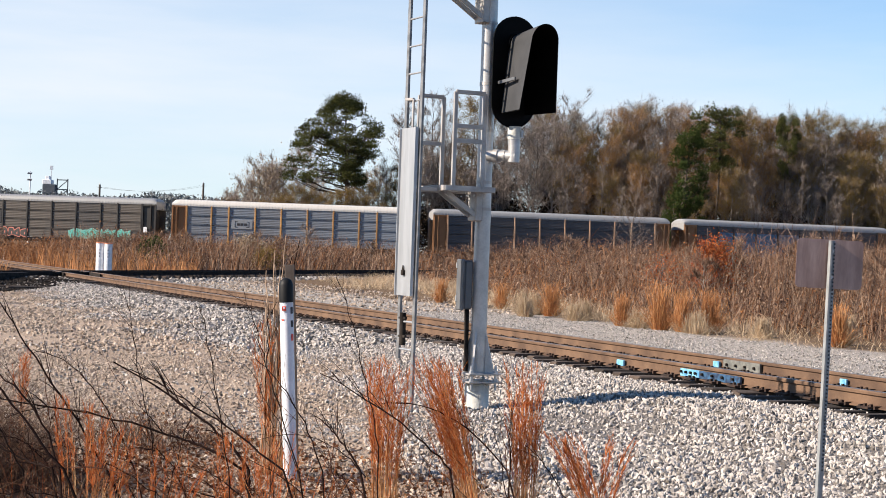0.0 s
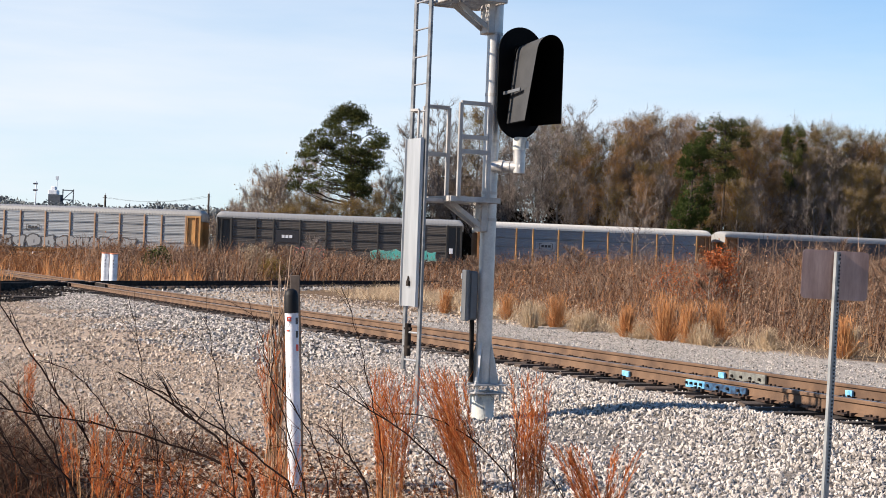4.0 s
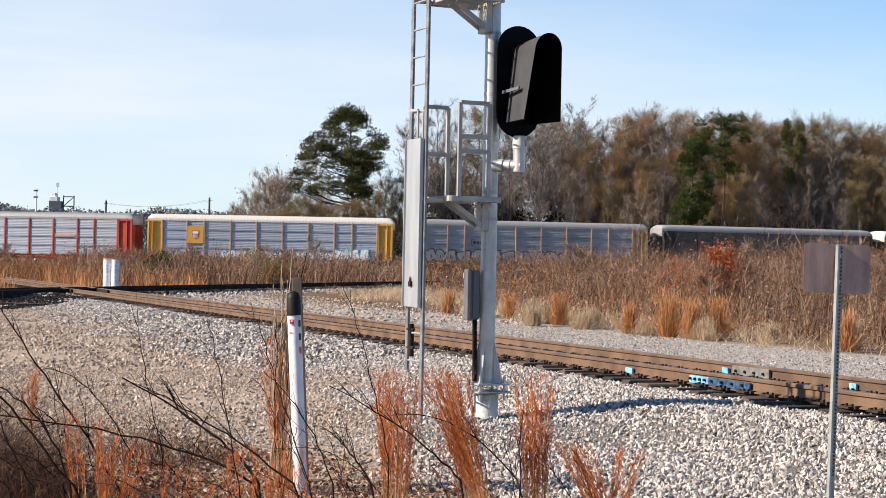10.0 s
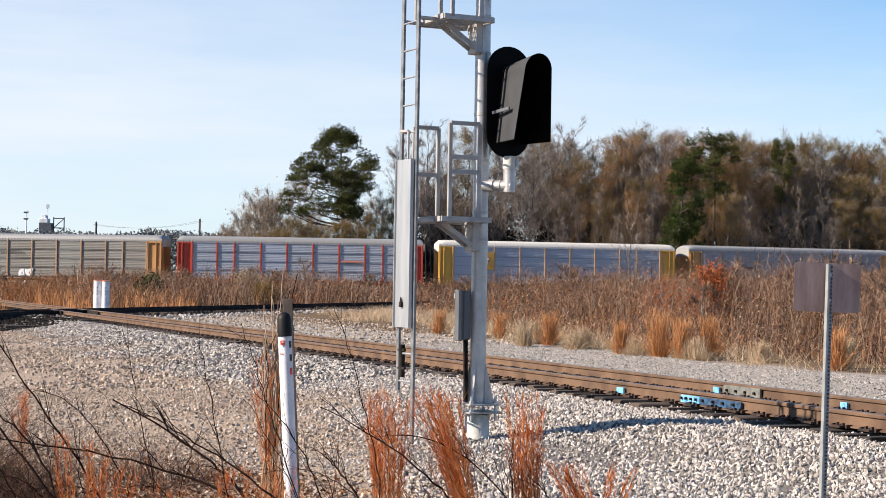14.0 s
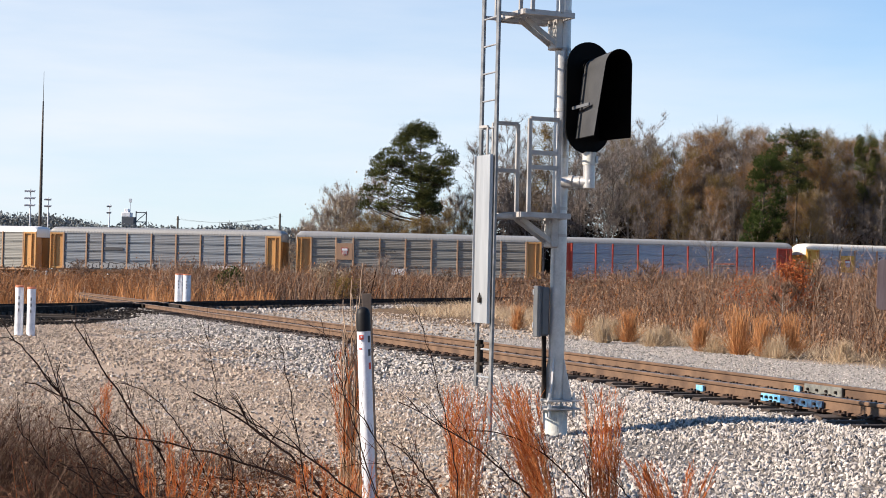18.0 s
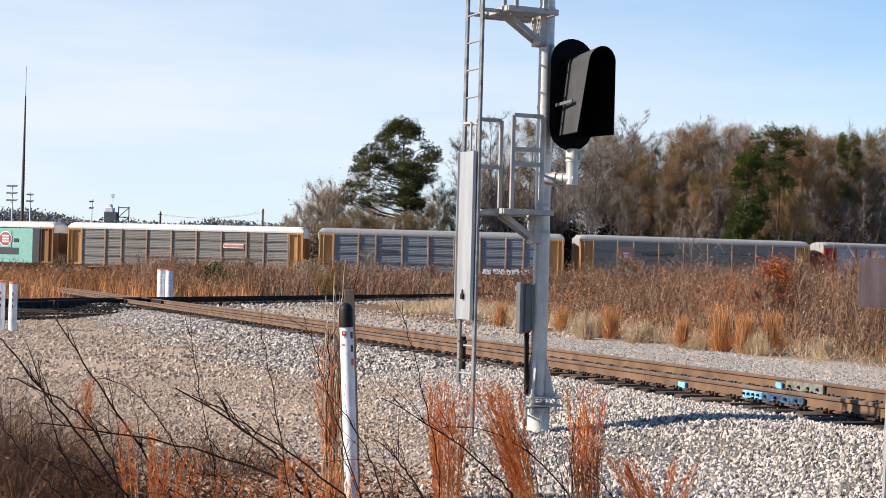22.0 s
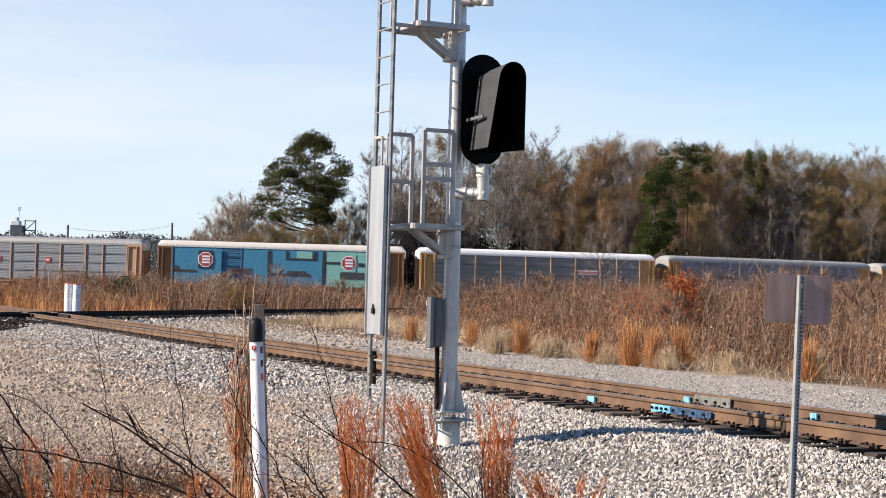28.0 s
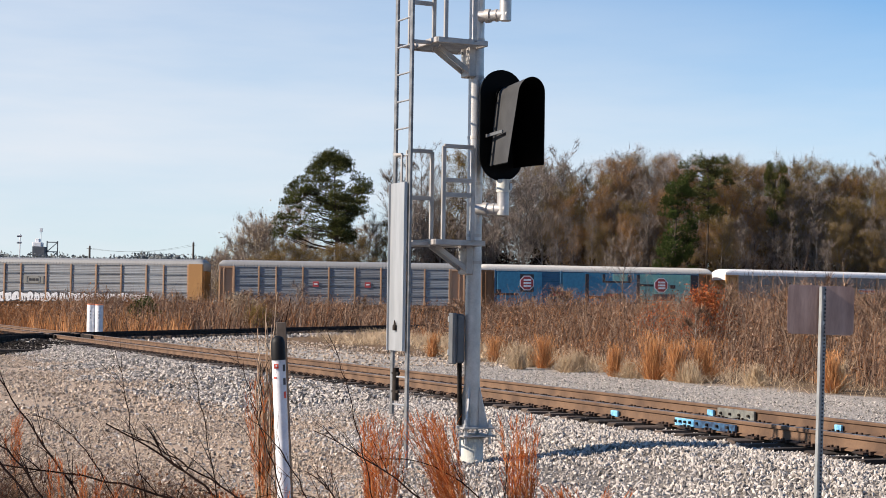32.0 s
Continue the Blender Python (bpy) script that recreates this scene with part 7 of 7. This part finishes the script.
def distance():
    """Low woods on the horizon; their haze is in the leaf colour."""
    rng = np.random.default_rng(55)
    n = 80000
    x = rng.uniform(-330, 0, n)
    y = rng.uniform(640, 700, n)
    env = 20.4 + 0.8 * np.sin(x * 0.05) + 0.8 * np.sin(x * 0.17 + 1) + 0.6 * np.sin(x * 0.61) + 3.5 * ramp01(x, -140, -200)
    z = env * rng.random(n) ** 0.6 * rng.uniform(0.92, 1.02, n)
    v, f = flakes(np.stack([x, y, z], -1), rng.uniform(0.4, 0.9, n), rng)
    tagged(new("far_woods", arrays_mesh("far_woods", v, f, M_FAR)), "low woods along the horizon in haze-paled blue-grey", "woods", kind="stuff")
    for k, (bx, by, s) in enumerate(((-195.0, 560, 1.9), (-122.0, 600, 0.9), (-99, 600, 0.8))):
        plant("bare", 1 + k % 3, bx, by, s * 0.9 if k == 0 else s * 0.75, 50 * k, 1.3)


distance()


# ---- far poles, lights and the tower ----
M_POLE = mat("dark_wood_pole", (0.05, 0.04, 0.035), (0.10, 0.085, 0.07), 0.9, 0, 2, 12, 0.1, 0.2)
# pale bluish steel: the distance haze is mixed into its colour
M_FARSTEEL = mat("haze_paled_steel", (0.50, 0.53, 0.57), (0.60, 0.63, 0.66), 0.7, 0.0, 2, 12, 0.05, 0.15)
M_TOWER = mat("dark_slate_cladding", (0.05, 0.06, 0.075), (0.085, 0.095, 0.11), 0.7, 0, 1, 8, 0.05, 0.2)
M_TOWER_WHITE = mat("white_cladding", (0.62, 0.63, 0.65), (0.75, 0.76, 0.78), 0.7, 0, 1, 8, 0.05, 0.1)


def utility_pole(x, y, h, arm, label):
    t = thing("utility_pole", pose(x, y, 0), label, "utility pole", "poles along the far road")
    part("pole", Geo().tube([(0, 0, -0.3), (0, 0, h)], [0.24, 0.17], 10), M_POLE, t)
    part("wire_bracket", Geo().bar((-arm * 0.4, 0, h - 0.5), (arm * 0.4, 0, h - 0.5), 0.08, 0.1), M_POLE, t)
    part("insulator", Geo().tube([(0, 0, h), (0, 0, h + 0.25)], 0.07, 8), M_FARSTEEL, t)
    return Vector((x, y, h - 0.45))


def stadium_light(x, y, h, w, rows):
    t = thing("floodlight_mast", pose(x, y, 0), "tall grey stadium floodlight mast", "floodlight", "stadium floodlights")
    part("pole", Geo().tube([(0, 0, 0), (0, 0, h)], [0.34, 0.2], 10), M_FARSTEEL, t)
    for k in range(rows):
        z = h - 0.6 - k * 2.4
        part("crossbar", Geo().bar((-w / 2, 0, z), (w / 2, 0, z), 0.25, 0.25), M_FARSTEEL, t)
        for i in range(6):
            part("lamp_head", Geo().tube([(-w / 2 + w * (i + 0.5) / 6, -0.3, z), (-w / 2 + w * (i + 0.5) / 6, -1.0, z - 0.3)], [0.22, 0.36], 8), M_FARSTEEL, t)


def far_things():
    a = utility_pole(-60.2, 300, 12.0, 0.9, "wooden utility pole on the horizon")
    b = utility_pole(-41.6, 300, 12.9, 0.6, "wooden utility pole on the horizon")
    utility_pole(-40.5, 318, 11.0, 0.5, "smaller wooden utility pole on the horizon")
    w = thing("overhead_wire", Matrix(), "thin sagging overhead wire between poles", "wire")
    for s in (-0.6, 0.6):
        pts = [a.lerp(b, i / 12) + Vector((s, 0, -0.9 * 4 * (i / 12) * (1 - i / 12))) for i in range(13)]
        part("wire", Geo().tube(pts, 0.02, 4), M_POLE, w)
    stadium_light(-163.0, 560, 29.2, 3.6, 3)
    stadium_light(-168.0, 600, 28.2, 2.4, 2)
    stadium_light(-150.3, 620, 27.0, 1.4, 2)
    m = thing("radio_mast", pose(-142.4, 500, 0), "tall thin dark radio mast", "mast")
    part("shaft", Geo().tube([(0, 0, 0), (0, 0, 30), (0, 0, 53)], [0.62, 0.45, 0.2], 8), M_POLE, m)
    part("whip", Geo().tube([(0, 0, 53), (0, 0, 62)], [0.1, 0.05], 6), M_POLE, m)
    t = thing("press_tower", pose(-161.3, 700, 0), "dark slate tower with white top and open steel stair", "tower")
    part("tower_body", Geo().box((0, 0, 12.5), (5.2, 5, 25), bevel=0.1), M_TOWER, t)
    part("tower_top", Geo().box((-0.8, 0, 25.9), (3.6, 5, 1.9), bevel=0.15), M_TOWER_WHITE, t, "white block")
    part("tower_cabin", Geo().box((-0.9, 0, 27.6), (1.7, 3, 1.6), bevel=0.15), M_TOWER_WHITE, t, "small white cabin")
    part("antenna", Geo().tube([(0.4, 0, 25), (0.4, 0, 31.5)], 0.16, 6).box((0.4, 0, 32), (1.2, 0.5, 1.6)), M_FARSTEEL, t)
    st = Geo()
    for x in (3.0, 7.4):
        st.bar((x, 0, 0), (x, 0, 27.5), 0.4, 0.4, up=(0, 1, 0))
    for z in range(3, 28, 4):
        st.bar((3.0, 0, z), (7.4, 0, z), 0.4, 0.4)
        st.bar((3.0, 0, z), (7.4, 0, z + (4 if z < 24 else 0)), 0.3, 0.3)
    part("stair_frame", st, M_TOWER, t, "open dark steel stair frame")


far_things()


# ---- stones ----
GOLD = (1 + 5 ** 0.5) / 2
ICO_V = np.array([p for a, b in product((-1, 1), (-GOLD, GOLD)) for p in ((0, a, b), (a, b, 0), (b, 0, a))]) / 1.75
ICO_F = np.array([(i, j, k) if np.dot(np.cross(ICO_V[j] - ICO_V[i], ICO_V[k] - ICO_V[i]), ICO_V[i]) > 0 else (i, k, j)
                  for i in range(12) for j in range(i + 1, 12) for k in range(j + 1, 12)
                  if max(np.linalg.norm(ICO_V[i] - ICO_V[j]), np.linalg.norm(ICO_V[j] - ICO_V[k]), np.linalg.norm(ICO_V[i] - ICO_V[k])) < 1.2])


def stones(name, n, u_range, q_range, size, material, label, seed, accept, round_stones=False):
    """Broken stones lying on the ground: crushed cubes, each turned its own way."""
    rng = np.random.default_rng(seed)
    u = rng.uniform(*u_range, n)
    q = rng.uniform(*q_range, n)
    x, y = q * NQ[0] + u * NU[0], q * NQ[1] + u * NU[1]
    k = accept(x, y, q, u, rng)
    x, y = x[k], y[k]
    n = len(x)
    if round_stones:
        corners, quad = ICO_V, ICO_F
        p = corners[None] * rng.uniform(0.6, 1.15, (n, 12, 1)) * np.array((1.3, 0.66, 0.48)) * rng.uniform(0.75, 1.2, (n, 1, 3))
    else:
        corners, quad = np.array(list(product((-1, 1), repeat=3)), float), np.array(((0, 1, 3, 2), (4, 6, 7, 5), (0, 4, 5, 1), (2, 3, 7, 6), (1, 5, 7, 3)))
        p = corners[None] * rng.uniform(0.5, 0.95, (n, 8, 3)) * np.array((1.0, 0.78, 0.6))
    e = rng.uniform(0, 6.28318, (n, 3)) * (np.array((1.0, 0.7, 1.0)) if round_stones else np.array((0.35, 0.35, 1.0)))
    ca, sa = np.cos(e), np.sin(e)
    one, nil = np.ones(n), np.zeros(n)
    rx = np.stack([one, nil, nil, nil, ca[:, 0], -sa[:, 0], nil, sa[:, 0], ca[:, 0]], -1).reshape(n, 3, 3)
    ry = np.stack([ca[:, 1], nil, sa[:, 1], nil, one, nil, -sa[:, 1], nil, ca[:, 1]], -1).reshape(n, 3, 3)
    rz = np.stack([ca[:, 2], -sa[:, 2], nil, sa[:, 2], ca[:, 2], nil, nil, nil, one], -1).reshape(n, 3, 3)
    p = np.einsum("nij,nkj->nki", rz @ ry @ rx, p) * (size * rng.uniform(0.5, 1.45, n))[:, None, None] / 2
    p += np.stack([x, y, ground_z(x, y) + size * 0.12], -1)[:, None, :]
    faces = (np.arange(n)[:, None, None] * len(corners) + quad[None]).reshape(-1, quad.shape[1])
    tagged(new(name, arrays_mesh(name, p.reshape(-1, 3), faces, material)), label, "gravel", kind="stuff")


def in_view(x, y):
    return (x > -0.33 * y) & (x < 0.34 * y) & (y > 10.5)


def ballast_edge(q, u, x, y):
    return q + 1.0 * soft_noise(x * 0.7, y * 0.7) + 2.3 * ramp01(u, -24, -13) - 7.6


def make_stones():
    shoulder = lambda q: (q < 10.4) | ((q > 10.55) & (q < 13.1)) | (q > 13.2)
    path = lambda x, y: np.hypot((x - 0.3) / 2.4, (y - 16.4 - 0.15 * x) / 1.3)          # fine pale gravel trodden round the mast's foot
    stones("ballast", 84000, (-26, -8), (4.8, 14.6), 0.050, M_STONE, "pale crushed-stone ballast beside the track", 1,
           lambda x, y, q, u, r: in_view(x, y) & (ballast_edge(q, u, x, y) > r.normal(0, 0.5, len(x))) & ((q < 10.75) | (r.random(len(x)) < 0.45)) & ((path(x, y) > 1) | (r.random(len(x)) < 0.3)), True)
    stones("gravel", 22000, (-22, -9), (4.0, 10.3), 0.026, M_STONE, "fine pale gravel round the mast's foot", 11,
           lambda x, y, q, u, r: path(x, y) < 1 + r.normal(0, 0.12, len(x)))
    stones("ballast", 48000, (-62, -26), (6.2, 14.6), 0.07, M_STONE, "pale crushed-stone ballast along the main track", 2,
           lambda x, y, q, u, r: in_view(x, y) & (ballast_edge(q, u, x, y) > r.normal(0, 0.5, len(x))) & ((q < 10.9) | (r.random(len(x)) < 0.5)))
    stones("ballast", 16000, (-100, -40), (9.0, 34.0), 0.13, M_STONE, "ballast around the crossing track", 3,
           lambda x, y, q, u, r: in_view(x, y) & (np.abs(beyond_crossing(x, y) + 0.75) < 3.4))
    sifted = lambda x, y, q, u, r: in_view(x, y) & (ballast_edge(q, u, x, y) < 0.5) & (soft_noise(x * 0.8 + 4, y * 0.8) > -0.5 + r.normal(0, 0.3, len(x)))
    stones("gravel", 70000, (-26, -8), (-2.0, 9.0), 0.031, M_STONE_TAN, "fine tan gravel on packed dirt", 4, sifted)
    stones("gravel", 34000, (-62, -26), (-2.0, 9.5), 0.055, M_STONE_TAN, "small tan gravel on packed dirt", 7, sifted)
    stones("gravel", 3500, (-30, -8), (0.0, 8.0), 0.05, M_STONE, "scattered white stones on the tan gravel", 8,
           lambda x, y, q, u, r: in_view(x, y) & (soft_noise(x * 0.9, y * 0.9 + 3) > 0.1 + r.normal(0, 0.25, len(x))))
    stones("gravel", 24000, (-50, -14), (13.4, 20.5), 0.032, M_STONE, "pale gravel of the service road", 5, lambda x, y, q, u, r: in_view(x, y))
    stones("gravel", 8000, (-95, -45), (13.2, 30), 0.085, M_STONE_TAN, "rough gravel between the two tracks", 6,
           lambda x, y, q, u, r: in_view(x, y) & (beyond_crossing(x, y) > 2.5) & (q < 24))


make_stones()


def scrap_timbers():
    """Old dark timbers left lying by the crossing."""
    rnd = random.Random(61)
    for x, y, ln, turn in ((-15.2, 57.5, 2.4, 12), (-13.4, 55.8, 1.6, 35), (-16.6, 59.0, 2.6, -8), (-12.4, 60.0, 1.3, 60), (-14.6, 53.0, 1.0, 5), (-17.8, 55.2, 2.2, 20)):
        z = float(ground_z(x, y))
        t = new("old_timber", Geo().box((0, 0, 0), (ln, 0.18, 0.1), bevel=0.02).mesh("old_timber", M_TIE))
        t.matrix_basis = pose(x, y, z + 0.06, rnd.uniform(-4, 4), rnd.uniform(-2, 2), turn)
        tagged(t, "dark weathered timber lying on the gravel", "timber", "scrap timbers by the crossing")
    stones("dark_ballast", 30000, (-70, -38), (0.0, 10.5), 0.11, M_DARKSTEEL, "oily dark ballast beside the crossing", 9,
           lambda x, y, q, u, r: in_view(x, y) & (np.abs(beyond_crossing(x, y) - 3.0) < 2.9) & (soft_noise(x * 1.3, y * 0.7 + 2) > -0.35 + r.normal(0, 0.3, len(x))))


scrap_timbers()


# ---- what moves ----
def motions():
    for n, car in AUTORACKS.items():
        walk(car, train_rows(n))


motions()
